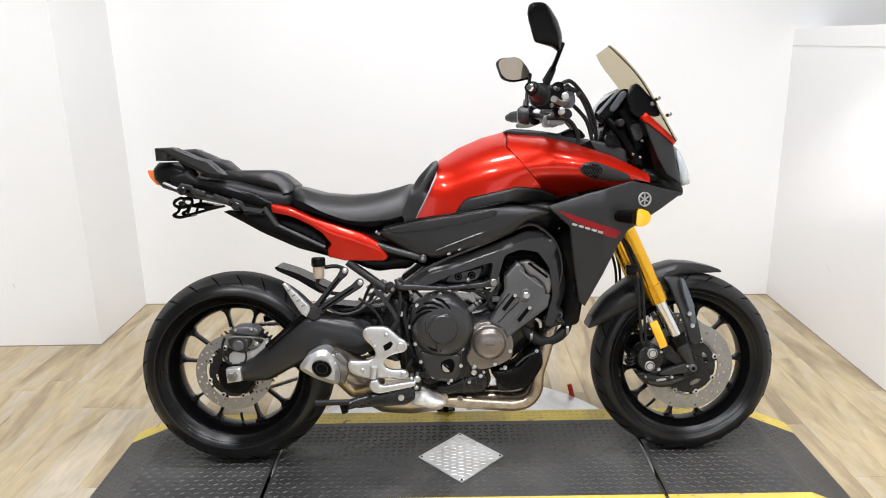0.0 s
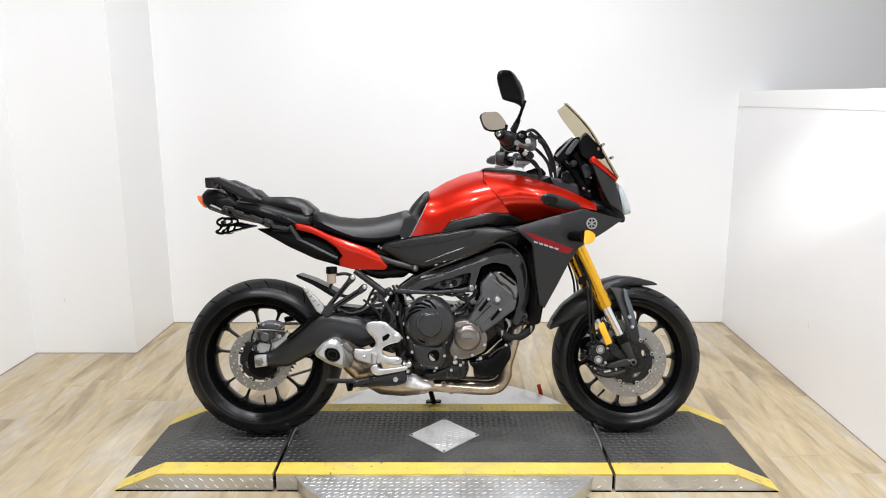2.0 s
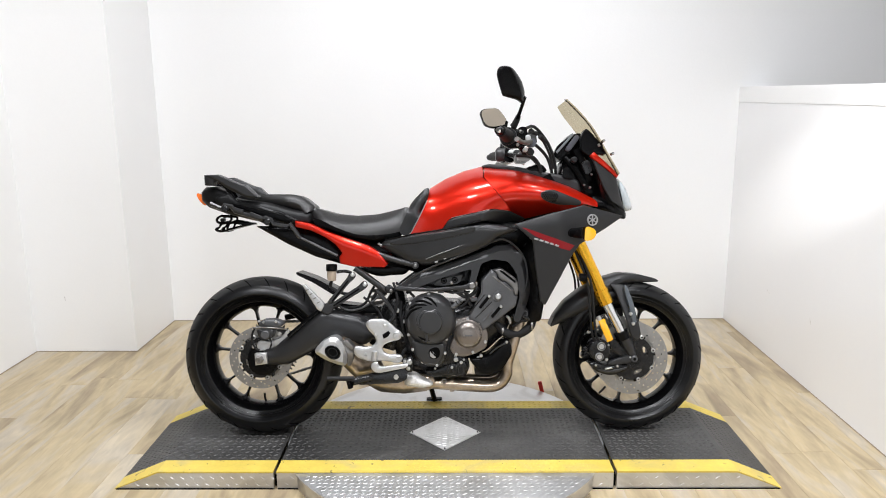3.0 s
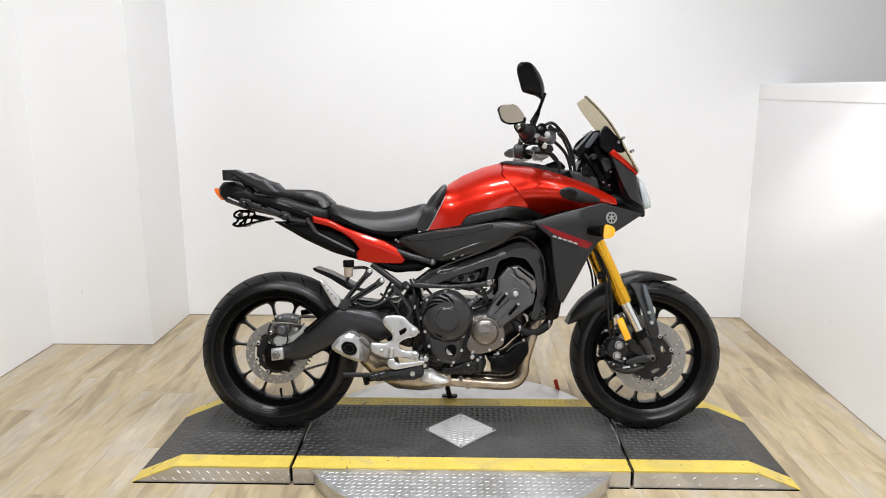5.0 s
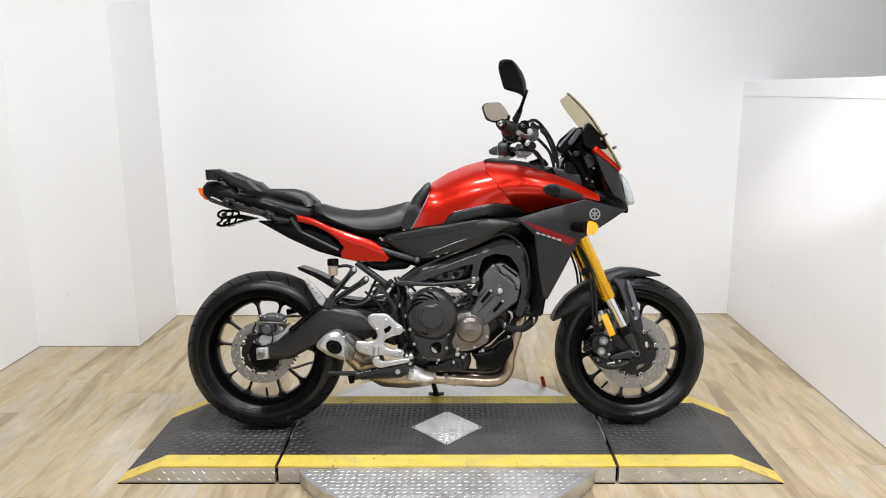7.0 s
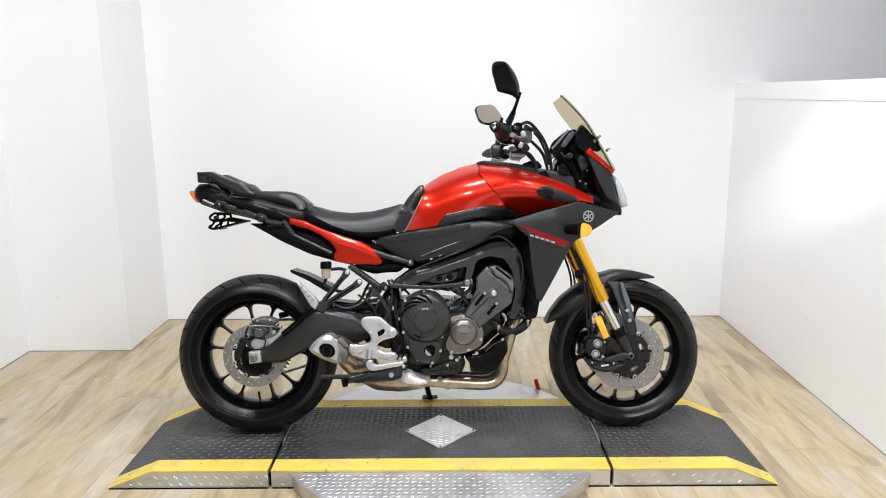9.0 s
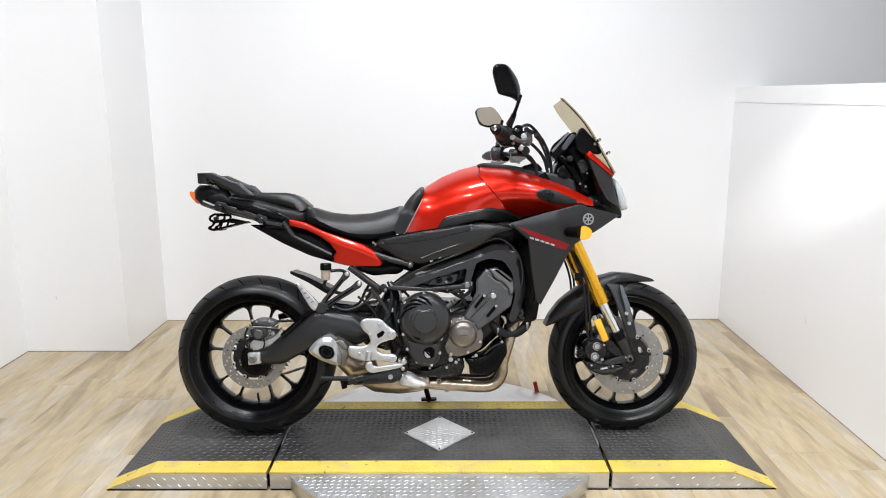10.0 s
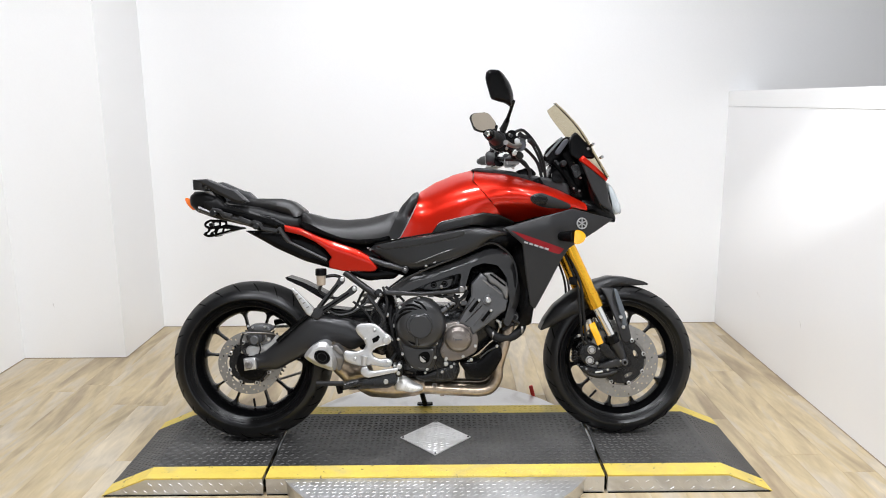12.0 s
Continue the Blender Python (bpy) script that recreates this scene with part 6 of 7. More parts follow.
fairs = pair("side_fairing", lambda: solid([(0.252, 0.819), (0.376, 0.854), (0.511, 0.887), (0.672, 0.846), (0.600, 0.800), (0.497, 0.741), (0.464, 0.695), (0.368, 0.516), (0.350, 0.531), (0.332, 0.646), (0.319, 0.758), (0.272, 0.800)], fairing_y, lambda x, z: fairing_y(x, z) + 0.012, 0.006, 0.004, 0.014, 0), MATTE, bike, "large matte graphite side fairing panel")
for fr, s in zip(fairs, (-1, 1)):
    fl = (lambda bm: bm) if s < 0 else flipped
    part("stripe", fl(solid([(0.279, 0.808), (0.323, 0.794), (0.477, 0.738), (0.458, 0.719), (0.425, 0.728), (0.327, 0.775)], lambda x, z: fairing_y(x, z) - 0.0008, lambda x, z: fairing_y(x, z) + 0.003, 0.001, 0.0, soft=0), ), STRIPE, fr, "dark red stripe decal")
    part("emblem_ring", fl(lathe([(0.0175, -0.003), (0.0215, -0.003), (0.0215, 0.002), (0.0175, 0.002)], 36, closed=True)), MARK, fr, "plain round silver emblem").matrix_local = Matrix.Translation((0.545, s * 0.186, 0.832)) @ Matrix.Rotation(radians(-s * 16.7), 4, "Z")
    for k in range(3):
        b = part("emblem_bar", box(-0.002, 0.002, -0.002, 0.001, -0.0175, 0.0175, 0.0005), MARK, fr)
        b.matrix_local = Matrix.Translation((0.545, s * 0.186, 0.832)) @ Matrix.Rotation(radians(-s * 16.7), 4, "Z") @ Matrix.Rotation(radians(60 * k), 4, "Y")
    for k in range(5):
        x = 0.332 + k * 0.019
        z = 0.766 - (x - 0.325) * 0.32
        b = part("marking_bar", box(-0.0075, 0.0075, -0.001, 0.001, -0.0034, 0.0034, 0.0003), MARK, fr, "unreadable pale marking")
        b.matrix_local = Matrix.Translation((x, s * (-fairing_y(x, z) + 0.0015), z)) @ Matrix.Rotation(radians(17), 4, "Y")
    ind = part("indicator_stalk", fl(tube([(0.452, -0.18, 0.786), (0.475, -0.215, 0.785), (0.505, -0.25, 0.785)], [0.016, 0.018, 0.024], 16)), PLASTIC, bike, "front turn signal")
    part("indicator_lens", fl(body([(0.500, 0.755), (0.505, 0.810), (0.525, 0.806), (0.540, 0.797), (0.545, 0.780), (0.532, 0.760)], 0.024, 0.014, 0.4, yc=-0.25)), AMBER, ind, "amber turn signal lens")

# --- nose, screen and instruments
def nose_w(x, z):
    return lerp(((0.52, 0.150), (0.60, 0.140), (0.66, 0.115), (0.73, 0.055)), x)


part("nose_shell", body([(0.560, 1.070), (0.648, 0.995), (0.688, 0.970), (0.708, 0.905), (0.690, 0.845), (0.640, 0.850), (0.600, 0.880), (0.590, 0.950), (0.565, 1.010)], lambda x, z: nose_w(x, z) - 0.008, 0.015, 0.7), PLASTIC, bike, "black nose shell")
pair("nose_panel", lambda: solid([(0.552, 1.062), (0.650, 0.990), (0.668, 0.915), (0.688, 0.868), (0.627, 0.902), (0.596, 0.955), (0.571, 1.013)], lambda x, z: -nose_w(x, z), lambda x, z: -nose_w(x, z) + 0.01, 0.006, 0.004, soft=0), MATTE, bike, "matte graphite nose side panel")
pair("nose_stripe", lambda: solid([(0.546, 1.074), (0.560, 1.087), (0.662, 1.003), (0.652, 0.990), (0.552, 1.063)], lambda x, z: -nose_w(x, z) - 0.001, lambda x, z: -nose_w(x, z) + 0.03, 0.008, 0.006, soft=0), RED, bike, "red nose strip")
pair("headlight", lambda: solid([(0.652, 0.992), (0.674, 0.986), (0.703, 0.955), (0.728, 0.908), (0.736, 0.868), (0.692, 0.862), (0.672, 0.914)], lambda x, z: -nose_w(x, z) * 0.95, -0.015, 0.03, 0.03), LENS, bike, "clear headlight lens")
part("nose_lower", body([(0.560, 0.925), (0.600, 0.918), (0.630, 0.903), (0.702, 0.862), (0.700, 0.832), (0.649, 0.845), (0.560, 0.875)], lambda x, z: nose_w(x, z) + 0.004, 0.01, 0.7), PLASTIC, bike)
part("cockpit_core", body([(0.455, 1.06), (0.50, 1.10), (0.545, 1.115), (0.575, 1.05), (0.595, 0.99), (0.60, 0.90), (0.52, 0.90), (0.43, 0.96)], 0.085, 0.02, 0.7), PLASTIC, bike)
for pts, r in (([(0.50, -0.09, 1.10), (0.53, -0.10, 1.04), (0.55, -0.10, 0.98)], 0.016), ([(0.46, -0.08, 1.07), (0.50, -0.10, 1.02), (0.54, -0.11, 0.95)], 0.012), ([(0.53, -0.11, 1.14), (0.55, -0.11, 1.08), (0.57, -0.11, 1.02)], 0.012), ([(0.54, 0.08, 1.15), (0.57, 0.08, 1.06), (0.58, 0.08, 0.98)], 0.012)):
    part("cockpit_bracket", tube(pts, r, 8, 3), PLASTIC, bike)
for x, z in ((0.555, 1.005), (0.528, 0.965), (0.55, 0.955)):
    part("bracket_bolt", disc(x, z, -0.10, -0.122, 0.0045, 0.002, 12), STEEL, bike)
part("wiring_block", body([(0.445, 1.025), (0.47, 1.035), (0.495, 1.0), (0.485, 0.985), (0.45, 0.99)], 0.012, 0.008, 0.6, 0.01, yc=-0.10), PLASTIC, bike, "dark wiring block below the display")
part("screen_link", body([(0.515, 1.05), (0.545, 1.06), (0.56, 1.02), (0.535, 1.0)], 0.010, 0.008, 0.6, 0.01, yc=-0.118), ENGINE, bike)
part("screen_knob", disc(0.49, 1.06, -0.09, -0.125, 0.012, 0.004, 16), RUBBER, bike)
bm = bmesh.new()
rows = []
for i in range(15):
    t = i / 14
    xr, zr = lerp(((0, 0.459), (0.4, 0.549), (0.72, 0.603), (1, 0.648)), t), lerp(((0, 1.290), (0.4, 1.180), (0.72, 1.083), (1, 1.0)), t)
    hw = lerp(((0, 0.085), (0.12, 0.12), (0.5, 0.135), (1, 0.145)), t)
    rows.append([[bm.verts.new((xr + o + 0.030 * (1 - (s / 8) ** 2) * (0.6 + 0.4 * t), hw * s / 8, zr + o * 0.6 + 0.012 * (1 - (s / 8) ** 2))) for s in range(-8, 9)] for o in (0.0, 0.004)])
for p, q in zip(rows, rows[1:]):
    for k in (0, 1):
        for j in range(16):
            bm.faces.new((p[k][j], p[k][j + 1], q[k][j + 1], q[k][j]))
    for j in (0, 16):
        bm.faces.new((p[0][j], q[0][j], q[1][j], p[1][j]))
for p in (rows[0], rows[-1]):
    for j in range(16):
        bm.faces.new((p[0][j], p[0][j + 1], p[1][j + 1], p[1][j]))
screen = part("windscreen", bm, GLASS, bike, "smoke tinted windscreen")
part("screen_edge", tube([(0.459, -0.087, 1.292), (0.500, -0.124, 1.240), (0.549, -0.131, 1.180), (0.603, -0.140, 1.083), (0.648, -0.146, 1.0)], 0.0018, 6, 4), PLASTIC, screen)
for x, z in ((0.596, 1.128), (0.630, 1.080)):
    part("screen_screw", disc(x, z, -0.12, -0.150, 0.006, 0.002, 12), CHROME, screen)
    part("screen_screw", flipped(disc(x, z, -0.12, -0.150, 0.006, 0.002, 12)), CHROME, screen)
for s in (-1, 1):
    fl = (lambda bm: bm) if s < 0 else flipped
    part("screen_mount", fl(solid([(0.513, 1.150), (0.532, 1.180), (0.551, 1.164), (0.577, 1.134), (0.597, 1.121), (0.598, 1.102), (0.610, 1.075), (0.578, 1.081), (0.546, 1.070), (0.513, 1.092)], -0.128, -0.09, 0.006, 0.005, 0.01)), PLASTIC, bike, "black windscreen mount")
    part("mount_screw", fl(disc(*(0.582, 1.114), -0.12, -0.134, 0.006, 0.002, 12)), STEEL, bike)
dash = part("instrument_panel", body([(0.425, 1.088), (0.490, 1.160), (0.524, 1.168), (0.529, 1.150), (0.493, 1.088), (0.460, 1.064), (0.437, 1.060)], 0.085, 0.012, 0.8), PLASTIC, bike, "instrument display with pale screen")
part("display", solid([(0.424, 1.093), (0.488, 1.164), (0.494, 1.158), (0.430, 1.086)], -0.092, 0.092, 0.003, 0.002, soft=0), PALE, dash)
# Both side plates are shaped to fit the camera's view of the display.
part("display_rim", solid([(0.417, 1.079), (0.431, 1.117), (0.482, 1.158), (0.497, 1.161), (0.469, 1.121), (0.449, 1.082), (0.434, 1.070)], lambda x, z: -0.086 + 0.3 * max(0.0, 0.46 - x), -0.06, 0.003, 0.002, 0.012), PLASTIC, dash, "dark plate shaped to the camera's view of the display")
part("display_side", solid([(0.463, 1.107), (0.499, 1.156), (0.514, 1.156), (0.515, 1.144), (0.477, 1.093), (0.462, 1.098)], -0.092, -0.08, 0.004, 0.002, 0.01), BLUEGREY, dash)

# --- handlebar
bar = part("handlebar", tube([(0.187, -0.40, 1.138), (0.228, -0.27, 1.132), (0.292, -0.15, 1.098), (0.305, -0.05, 1.085), (0.305, 0.05, 1.085), (0.292, 0.15, 1.098), (0.256, 0.27, 1.116), (0.217, 0.40, 1.116)], 0.011, 12), PLASTIC, bike, "black tubular handlebar with controls")
for s, z, gx in ((-1, 1.138, 0.188), (1, 1.116, 0.218)):
    part("grip", tube([(gx, s * 0.395, z), (gx + 0.034, s * 0.28, z - 0.004)], [0.0195, 0.024], 20, 1), RUBBER, bar, "black rubber grip")
    part("grip_flange", tube([(gx + 0.034, s * 0.284, z - 0.004), (gx + 0.038, s * 0.272, z - 0.004)], 0.031, 24, 1), RUBBER, bar)
    part("bar_end", tube([(gx - 0.012, s * 0.428, z), (gx, s * 0.395, z)], [0.0135, 0.0155], 16, 1), PLASTIC, bar, "black bar end weight")
    part("bar_end_cap", tube([(gx - 0.0145, s * 0.432, z), (gx - 0.0115, s * 0.427, z)], [0.007, 0.011], 16, 1), CHROME, bar, "chrome bar end cap")
    sw = part("switch_box", body([(0.255, z - 0.03), (0.262, z + 0.03), (0.292, z + 0.032), (0.30, z - 0.03), (0.28, z - 0.042)], 0.028, 0.012, 0.6, yc=s * 0.245), PLASTIC, bar)
    part("button", disc(0.275, z + 0.01, s * 0.26, s * 0.279, 0.006, 0.002, 12), MATTE, bar)
    part("lever", tube([(0.315, s * 0.20, z - 0.015), (0.300, s * 0.26, z - 0.025), (0.268, s * 0.36, z - 0.035), (0.24, s * 0.42, z - 0.03)], [0.010, 0.0085, 0.007, 0.009], 10), STEEL, bar, "hand lever")
    part("perch", body([(0.288, z - 0.03), (0.29, z + 0.012), (0.335, z + 0.008), (0.338, z - 0.028)], 0.022, 0.01, 0.6, yc=s * 0.19), COVER, bar)
    part("mirror_stem", tube([(0.248, s * 0.235, z + 0.02), (0.258, s * 0.26, 1.195), (0.268, s * 0.30, 1.227), (0.277, s * 0.335, 1.262)], [0.008, 0.0075, 0.006, 0.007], 10), PLASTIC, bar)
    part("stem_nut", tube([(0.246, s * 0.232, z + 0.022), (0.252, s * 0.247, z + 0.047)], 0.0105, 6, 1), PLASTIC, bar)
part("switch_housing", body([(0.196, 1.148), (0.217, 1.166), (0.260, 1.164), (0.282, 1.148), (0.290, 1.116), (0.276, 1.095), (0.229, 1.093), (0.201, 1.111)], 0.016, 0.008, 0.7, 0.01, yc=-0.238), PLASTIC, bar, "black throttle and switch housing")
for x, z, r, m in ((0.297, 1.129, 0.011, SILVER), (0.3, 1.111, 0.008, GREY_ENGINE), (0.288, 1.087, 0.0085, SILVER), (0.27, 1.152, 0.006, STEEL), (0.249, 1.137, 0.005, ENGINE), (0.227, 1.111, 0.007, ENGINE), (0.26, 1.105, 0.006, STEEL)):
    part("housing_screw", disc(x, z, -0.245, -0.266, r, 0.003, 14), m, bar)
part("throttle_guide", body([(0.286, 1.092), (0.319, 1.101), (0.331, 1.077), (0.310, 1.066)], 0.012, 0.006, 0.7, 0.01, yc=-0.2), RUBBER, bar)
for a, b in (((0.316, 1.166), (0.339, 1.150)), ((0.352, 1.143), (0.373, 1.127))):
    part("cable_end", tube([(a[0], -0.175, a[1]), (b[0], -0.155, b[1])], 0.009, 10, 1), RUBBER, bar)
part("mirror_boot", tube([(0.247, -0.243, 1.172), (0.256, -0.255, 1.190), (0.263, -0.266, 1.207)], [0.013, 0.011, 0.009], 12, 2), RUBBER, bar, "rubber boot at the mirror stem foot")
part("fluid_tank", body([(0.30, 1.10), (0.30, 1.135), (0.332, 1.135), (0.332, 1.10)], 0.016, 0.008, 0.7, yc=-0.20), BLUEGREY, bar, "grey brake master cylinder")
part("bar_clamp", body([(0.28, 1.06), (0.285, 1.10), (0.325, 1.10), (0.33, 1.06)], 0.03, 0.01, 0.7, yc=-0.06), STEEL, bar)
part("bar_clamp", body([(0.28, 1.06), (0.285, 1.10), (0.325, 1.10), (0.33, 1.06)], 0.03, 0.01, 0.7, yc=0.06), STEEL, bar)
part("far_control", body([(0.22, 1.139), (0.252, 1.15), (0.272, 1.137), (0.267, 1.089), (0.232, 1.08), (0.22, 1.09)], 0.025, 0.010, 0.6, 0.01, yc=0.25), COVER, bar)
part("lever_perch", solid([(0.268, 1.126), (0.288, 1.134), (0.315, 1.119), (0.335, 1.091), (0.343, 1.062), (0.327, 1.070), (0.307, 1.094), (0.271, 1.108)], 0.20, 0.23, 0.006, 0.005, 0.01), SILVER, bar, "pale cast lever perch")
for pts, r in (([(0.29, -0.22, 1.165), (0.333, -0.16, 1.180), (0.386, -0.11, 1.132), (0.418, -0.08, 1.07), (0.43, -0.06, 1.00)], 0.006), ([(0.30, -0.20, 1.15), (0.345, -0.15, 1.158), (0.392, -0.10, 1.10), (0.418, -0.08, 1.03)], 0.005), ([(0.31, -0.18, 1.12), (0.345, -0.12, 1.115), (0.392, -0.09, 1.07), (0.412, -0.08, 1.01)], 0.006), ([(0.30, 0.18, 1.11), (0.34, 0.12, 1.10), (0.385, 0.09, 1.05), (0.40, 0.08, 1.0)], 0.006), ([(0.27, -0.1, 1.08), (0.33, -0.1, 1.075), (0.36, -0.1, 1.04), (0.365, -0.1, 1.01)], 0.007)):
    part("cable", tube(pts, r, 8, 5), RUBBER, bar, "black control cable")


def mirror(s, line, yc, slope, xc, name):
    fy = lambda x, z: yc - s * slope * (x - xc)
    bm = solid(line, lambda x, z: fy(x, z) - 0.012 + (-s) * 0.45 * min(0.0, abs((x - 0.243) + 0.42 * (z - 1.30)) - 0.05), lambda x, z: fy(x, z) + 0.010, 0.025, 0.014, 0.010, 1)
    return part("mirror_housing", bm, PLASTIC, bike, name), fy


NEAR = [(0.174, 1.337), (0.180, 1.351), (0.200, 1.357), (0.232, 1.355), (0.265, 1.323), (0.278, 1.289), (0.278, 1.260), (0.269, 1.239), (0.252, 1.252), (0.200, 1.257), (0.193, 1.259), (0.174, 1.318)]
FARM = [(0.163, 1.325), (0.184, 1.340), (0.244, 1.333), (0.280, 1.277), (0.283, 1.249), (0.218, 1.244), (0.183, 1.262)]
mh, fy = mirror(-1, NEAR, -0.36, 1.0, 0.235, "black rear-view mirror shell")
part("mirror_glass", solid([(x * 0.9 + 0.0235, z * 0.9 + 0.131) for x, z in NEAR], lambda x, z: fy(x, z) + 0.012, lambda x, z: fy(x, z) + 0.009, 0.003, 0.0, 0.02, 2), MIRROR, mh, "mirror glass")
mh, fz = mirror(1, FARM, 0.40, 1.0, 0.235, "black rear-view mirror with glass towards the rider")
part("mirror_glass", solid([(x * 0.91 + 0.021, z * 0.91 + 0.1167) for x, z in FARM], lambda x, z: fz(x, z) - 0.0165, lambda x, z: fz(x, z) - 0.010, 0.002, 0.0, 0.02, 2), MIRROR, mh, "mirror glass")

TAIL_RIDGE = ((-0.562, 0.833), (-0.483, 0.806), (-0.395, 0.752), (-0.308, 0.72), (-0.232, 0.688))


def tail_cowl_y(x, z):
    """A soft ridge along the cowl; the faces above and below it fall away."""
    d = z - lerp(TAIL_RIDGE, x)
    return -0.150 + (0.34 if d > 0 else 0.22) * (math.hypot(d, 0.006) - 0.006)


# --- seats and tail
def seat_w(x, z):
    return lerp(((-0.54, 0.13), (-0.35, 0.145), (-0.20, 0.125), (-0.12, 0.10)), x)


part("rider_seat", body([(-0.539, 0.868), (-0.526, 0.886), (-0.494, 0.884), (-0.423, 0.863), (-0.343, 0.855), (-0.261, 0.860), (-0.189, 0.877), (-0.148, 0.889), (-0.134, 0.880), (-0.133, 0.850), (-0.142, 0.822), (-0.169, 0.795), (-0.214, 0.784), (-0.29, 0.780), (-0.345, 0.786), (-0.411, 0.810), (-0.480, 0.843), (-0.522, 0.852)], seat_w, 0.06, 0.45, 0.012, where=lambda x, z: z > 0.85, even=20), VINYL, bike, "black vinyl rider seat")
part("seat_base", body([(-0.516, 0.853), (-0.40, 0.815), (-0.30, 0.79), (-0.16, 0.80), (-0.150, 0.80), (-0.178, 0.772), (-0.269, 0.760), (-0.338, 0.769), (-0.419, 0.797), (-0.502, 0.828)], lambda x, z: seat_w(x, z) - 0.006, 0.02, 0.8), PLASTIC, bike, "black seat base")
part("pillion_seat", body([(-0.830, 0.922), (-0.79, 0.936), (-0.745, 0.942), (-0.584, 0.940), (-0.549, 0.928), (-0.500, 0.888), (-0.517, 0.872), (-0.547, 0.865), (-0.668, 0.897), (-0.735, 0.912)], lambda x, z: lerp(((-0.83, 0.10), (-0.65, 0.13), (-0.5, 0.125)), x), 0.05, 0.45, 0.012, where=lambda x, z: z > 0.88, even=20), VINYL, bike, "black vinyl pillion seat")
for s in (-1, 1):
    fl = (lambda bm: bm) if s < 0 else flipped
    rack = part("grab_rail", fl(body([(-0.909, 1.012), (-0.854, 1.014), (-0.781, 0.981), (-0.753, 0.974), (-0.704, 0.928), (-0.721, 0.923), (-0.753, 0.927), (-0.820, 0.959), (-0.858, 0.988), (-0.872, 0.992), (-0.875, 0.974), (-0.907, 0.974)], 0.030, 0.008, 0.7, 0.01, soft=0, yc=-0.105)), MATTE, bike, "black plastic grab rail")
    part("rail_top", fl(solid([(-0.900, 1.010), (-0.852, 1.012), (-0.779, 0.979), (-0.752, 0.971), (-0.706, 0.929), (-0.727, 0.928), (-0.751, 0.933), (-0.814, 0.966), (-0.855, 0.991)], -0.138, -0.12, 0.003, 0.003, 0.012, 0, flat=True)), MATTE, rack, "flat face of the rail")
    part("rail_mount", fl(tube([(-0.845, -0.10, 0.985), (-0.82, -0.10, 0.955), (-0.80, -0.10, 0.925)], 0.012, 10, 2)), PLASTIC, rack)
part("rack_bridge", body([(-0.916, 0.975), (-0.914, 1.008), (-0.885, 1.010), (-0.880, 0.975)], 0.085, 0.008, 0.8), PLASTIC, bike)
TAIL_SIDE = [(-0.875, 0.930), (-0.82, 0.945), (-0.79, 0.915), (-0.70, 0.893), (-0.60, 0.860), (-0.56, 0.838), (-0.60, 0.828), (-0.70, 0.850), (-0.82, 0.885), (-0.87, 0.905)]
pair("tail_side_panel", lambda: solid(TAIL_SIDE, lambda x, z: -0.119 + 0.15 * abs(z - 0.89 + 0.25 * (x + 0.72)), -0.09, 0.006, 0.004, 0.012, 0, flat=True), TAIL_PLASTIC, bike, "dark ridged tail side panel")
part("tail_body", body([(-0.943, 0.950), (-0.922, 0.971), (-0.880, 0.971), (-0.837, 0.955), (-0.796, 0.925), (-0.676, 0.908), (-0.585, 0.882), (-0.516, 0.868), (-0.508, 0.826), (-0.58, 0.808), (-0.664, 0.814), (-0.716, 0.836), (-0.83, 0.863), (-0.914, 0.892), (-0.940, 0.918)], lambda x, z: lerp(((-0.945, 0.078), (-0.80, 0.11), (-0.62, 0.112), (-0.54, 0.095)), x), 0.022, 0.7, 0.012, 0, even=0), TAIL_PLASTIC, bike, "black plastic tail section")
part("tail_core", body([(-0.89, 0.915), (-0.80, 0.885), (-0.68, 0.845), (-0.60, 0.825), (-0.56, 0.84), (-0.62, 0.875), (-0.80, 0.915)], 0.118, 0.01, 0.85, 0.014, 0, even=0), PLASTIC, bike)
part("tail_light", body([(-0.968, 0.949), (-0.952, 0.946), (-0.938, 0.930), (-0.928, 0.905), (-0.936, 0.897), (-0.955, 0.915), (-0.967, 0.935)], 0.055, 0.015, 0.7), RED_LENS, bike, "red-orange tail light")
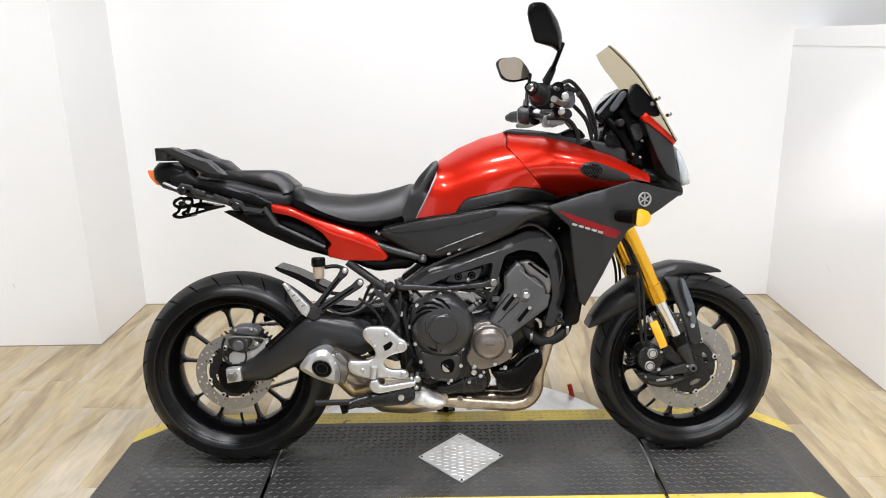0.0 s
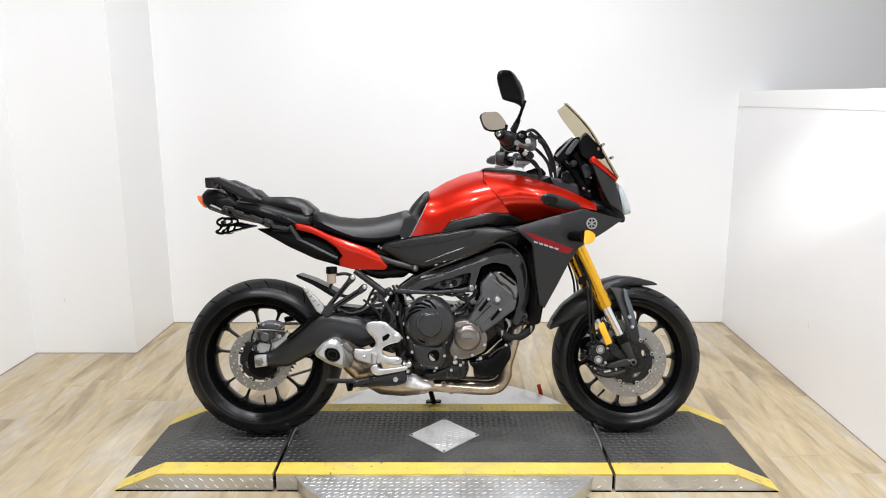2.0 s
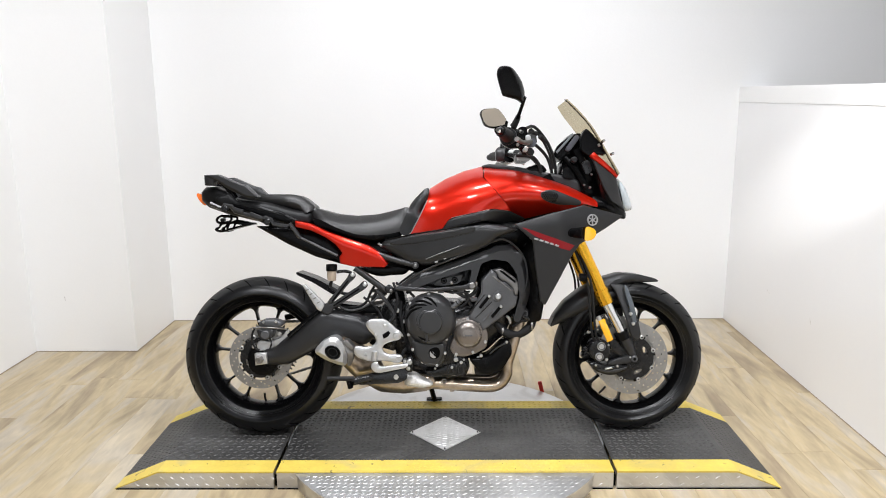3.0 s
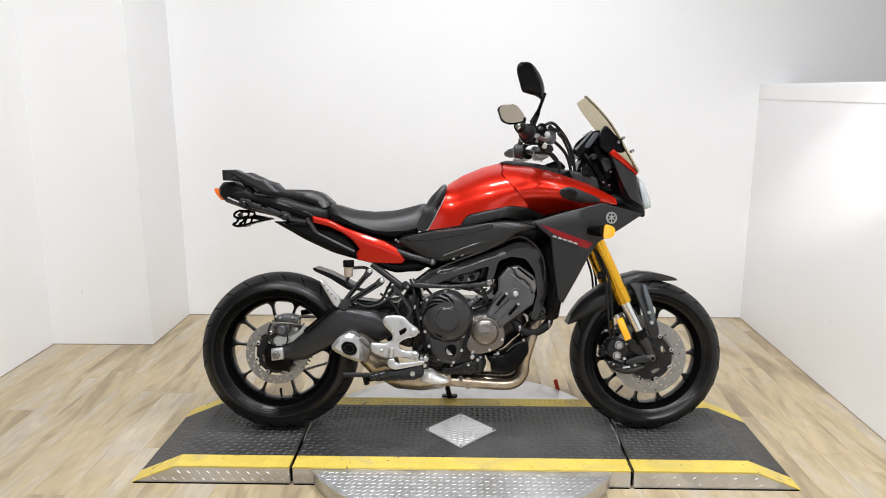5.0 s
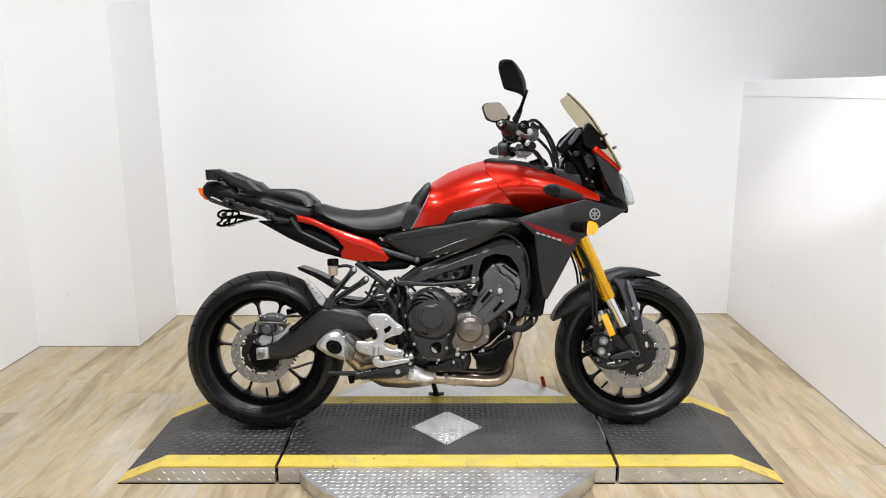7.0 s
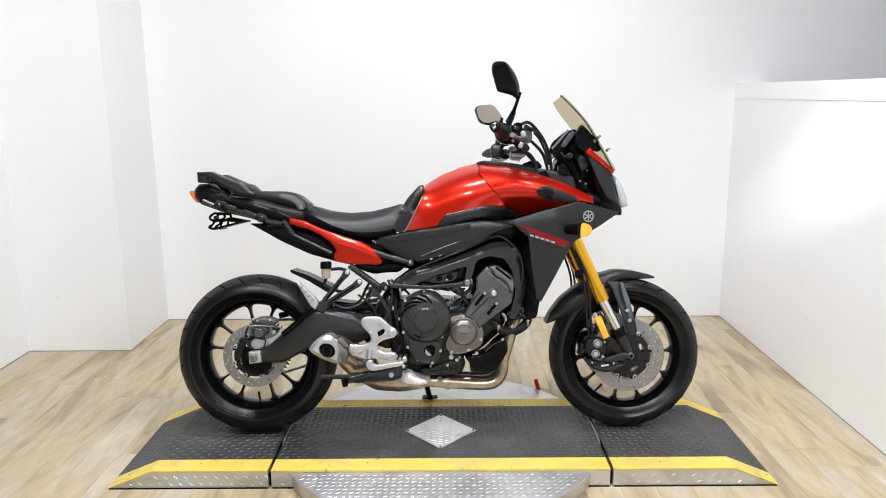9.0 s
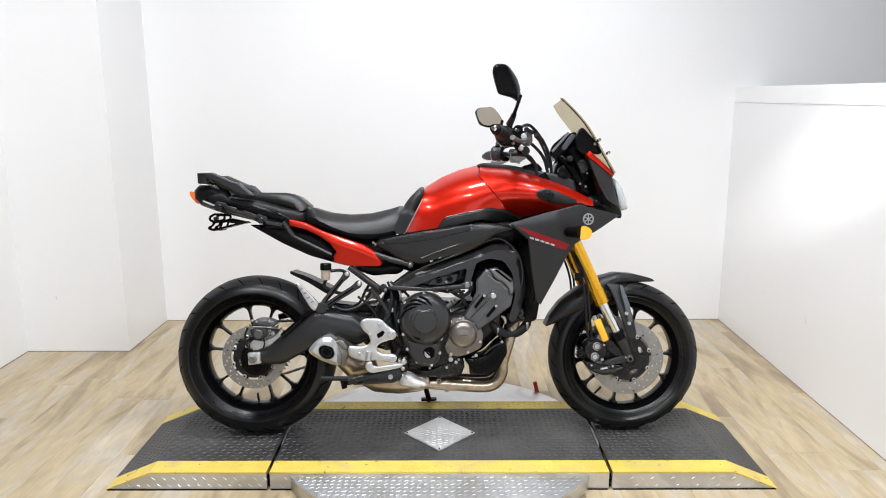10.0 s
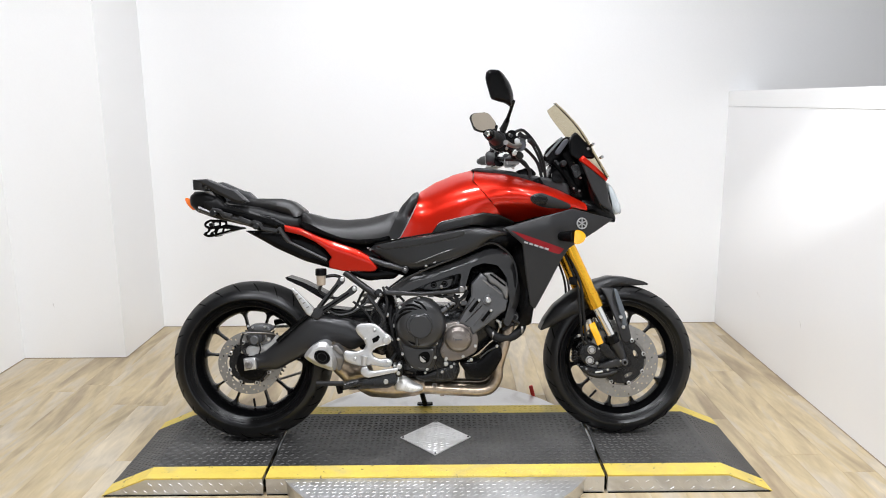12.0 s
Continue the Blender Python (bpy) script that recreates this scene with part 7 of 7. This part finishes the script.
for s in (-1, 1):
    fl = (lambda bm: bm) if s < 0 else flipped
    rail = part("luggage_rail", fl(tube([(-0.889, -0.128, 0.905), (-0.846, -0.13, 0.886), (-0.834, -0.13, 0.899), (-0.807, -0.13, 0.893), (-0.794, -0.13, 0.874), (-0.693, -0.134, 0.845), (-0.681, -0.134, 0.851), (-0.658, -0.135, 0.842), (-0.648, -0.135, 0.825), (-0.595, -0.137, 0.816), (-0.587, -0.137, 0.825), (-0.573, -0.137, 0.808), (-0.550, -0.137, 0.775)], 0.0085, 6, 1)), COVER, bike, "angular dark luggage mounting rail")
    part("rail_stay", fl(tube([(-0.566, -0.136, 0.797), (-0.550, -0.136, 0.775), (-0.41, -0.136, 0.705)], 0.005, 8, 1)), GREY_ENGINE, rail)
    # Small strips added on the rail to stand in for its highlights.
    for strip in ([(-0.734, 0.873), (-0.688, 0.855), (-0.69, 0.842), (-0.736, 0.858)], [(-0.794, 0.89), (-0.76, 0.881), (-0.762, 0.868), (-0.794, 0.876)]):
        part("rail_plate", fl(solid(strip, -0.147, -0.13, 0.002, 0.001, 0.01, 0)), COVER, rail)
    part("rail_knob", fl(disc(-0.832, 0.884, -0.11, -0.142, 0.013, 0.004, 16)), ENGINE, rail)
    part("rail_knob", fl(disc(-0.672, 0.835, -0.11, -0.146, 0.013, 0.004, 16)), ENGINE, rail)
    part("undertail_panel", fl(solid([(-0.726, 0.819), (-0.57, 0.813), (-0.556, 0.805), (-0.50, 0.795), (-0.44, 0.765), (-0.40, 0.725), (-0.395, 0.670), (-0.498, 0.700), (-0.603, 0.749), (-0.663, 0.784)], -0.114, -0.04, 0.02, 0.014)), PLASTIC, bike, "black undertail panel")
    rt = part("tail_cowl", fl(solid([(-0.566, 0.838), (-0.511, 0.826), (-0.444, 0.794), (-0.293, 0.742), (-0.252, 0.717), (-0.219, 0.672), (-0.231, 0.659), (-0.35, 0.662), (-0.401, 0.674), (-0.403, 0.699), (-0.391, 0.715), (-0.415, 0.747), (-0.452, 0.774), (-0.505, 0.800), (-0.564, 0.814)], tail_cowl_y, -0.09, 0.006, 0.005, 0.008, 0)), RED, bike, "glossy candy red tail side cowl")
part("side_infill", body([(-0.52, 0.83), (-0.26, 0.765), (-0.17, 0.775), (-0.13, 0.70), (-0.20, 0.655), (-0.26, 0.67), (-0.40, 0.69), (-0.46, 0.76)], 0.085, 0.02, 0.8), PLASTIC, bike)
part("under_cowl", body([(-0.341, 0.655), (-0.292, 0.655), (-0.219, 0.659), (-0.136, 0.678), (-0.136, 0.646), (-0.162, 0.625), (-0.212, 0.624), (-0.256, 0.619), (-0.299, 0.632)], 0.09, 0.01, 0.8), PLASTIC, bike, "black panel under the tail cowl")
br = part("plate_bracket", body([(-0.837, 0.837), (-0.817, 0.843), (-0.755, 0.831), (-0.750, 0.825), (-0.789, 0.817), (-0.852, 0.800), (-0.859, 0.807), (-0.796, 0.823), (-0.833, 0.828)], 0.045, 0.006, 0.7, 0.01, 0), PLASTIC, bike, "black bent-strip plate bracket with lamp hooks")
for y in (-0.045, 0.04):
    part("bracket_tab", tube([(-0.865, y, 0.861), (-0.885, y, 0.851), (-0.889, y, 0.838), (-0.874, y, 0.828), (-0.880, y, 0.815), (-0.893, y, 0.806), (-0.876, y, 0.799), (-0.850, y, 0.803)], [0.004, 0.005, 0.0045, 0.006, 0.004, 0.006, 0.0055, 0.005], 6, 3), PLASTIC, br)
    part("bracket_tab", tube([(-0.868, y, 0.858), (-0.848, y, 0.857), (-0.833, y, 0.852), (-0.838, y, 0.836), (-0.872, y, 0.829)], [0.004, 0.006, 0.005, 0.005, 0.006], 6, 2), PLASTIC, br)
    part("bracket_strut", tube([(-0.852, y, 0.803), (-0.838, y, 0.836)], 0.0045, 6, 1), PLASTIC, br)
part("lamp_foot", disc(-0.866, 0.842, -0.03, -0.055, 0.008, 0.002, 12), ENGINE, br)
for x, z in ((-0.288, 0.729), (-0.253, 0.748), (-0.245, 0.742)):
    part("cowl_screw", disc(x, z, -0.12, -0.146, 0.0042, 0.0015, 12), STEEL, bike)


# ---- floor planks ----
rnd = random.Random(9)
meshes = {}
PW = 0.126
for i in range(-20, 15):
    y = FRONT + rnd.uniform(-1.2, 0)
    while y < BACK:
        ln = rnd.choice((0.9, 1.2, 1.2, 1.5))
        a, b = max(y, FRONT), min(y + ln, BACK)
        x = i * PW
        if b - a > 0.02 and -2.6 < x < 1.9:
            key = round(b - a, 3)
            if key not in meshes:
                meshes[key] = finish(box(0.0003, PW - 0.0003, 0.0003, key - 0.0003, -0.006, 0.0, 0.0004), "plank", OAK, False)
            ob = new("plank", meshes[key])
            ob.parent = floor
            ob.location = (x, a, 0)
        y += ln
for x0, x1 in ((-5.0, -20 * PW), (15 * PW, 3.5)):
    tagged(part("plank_field", box(x0, x1, FRONT, BACK, -0.006, -0.0005), OAK, floor, "", False), kind="stuff")
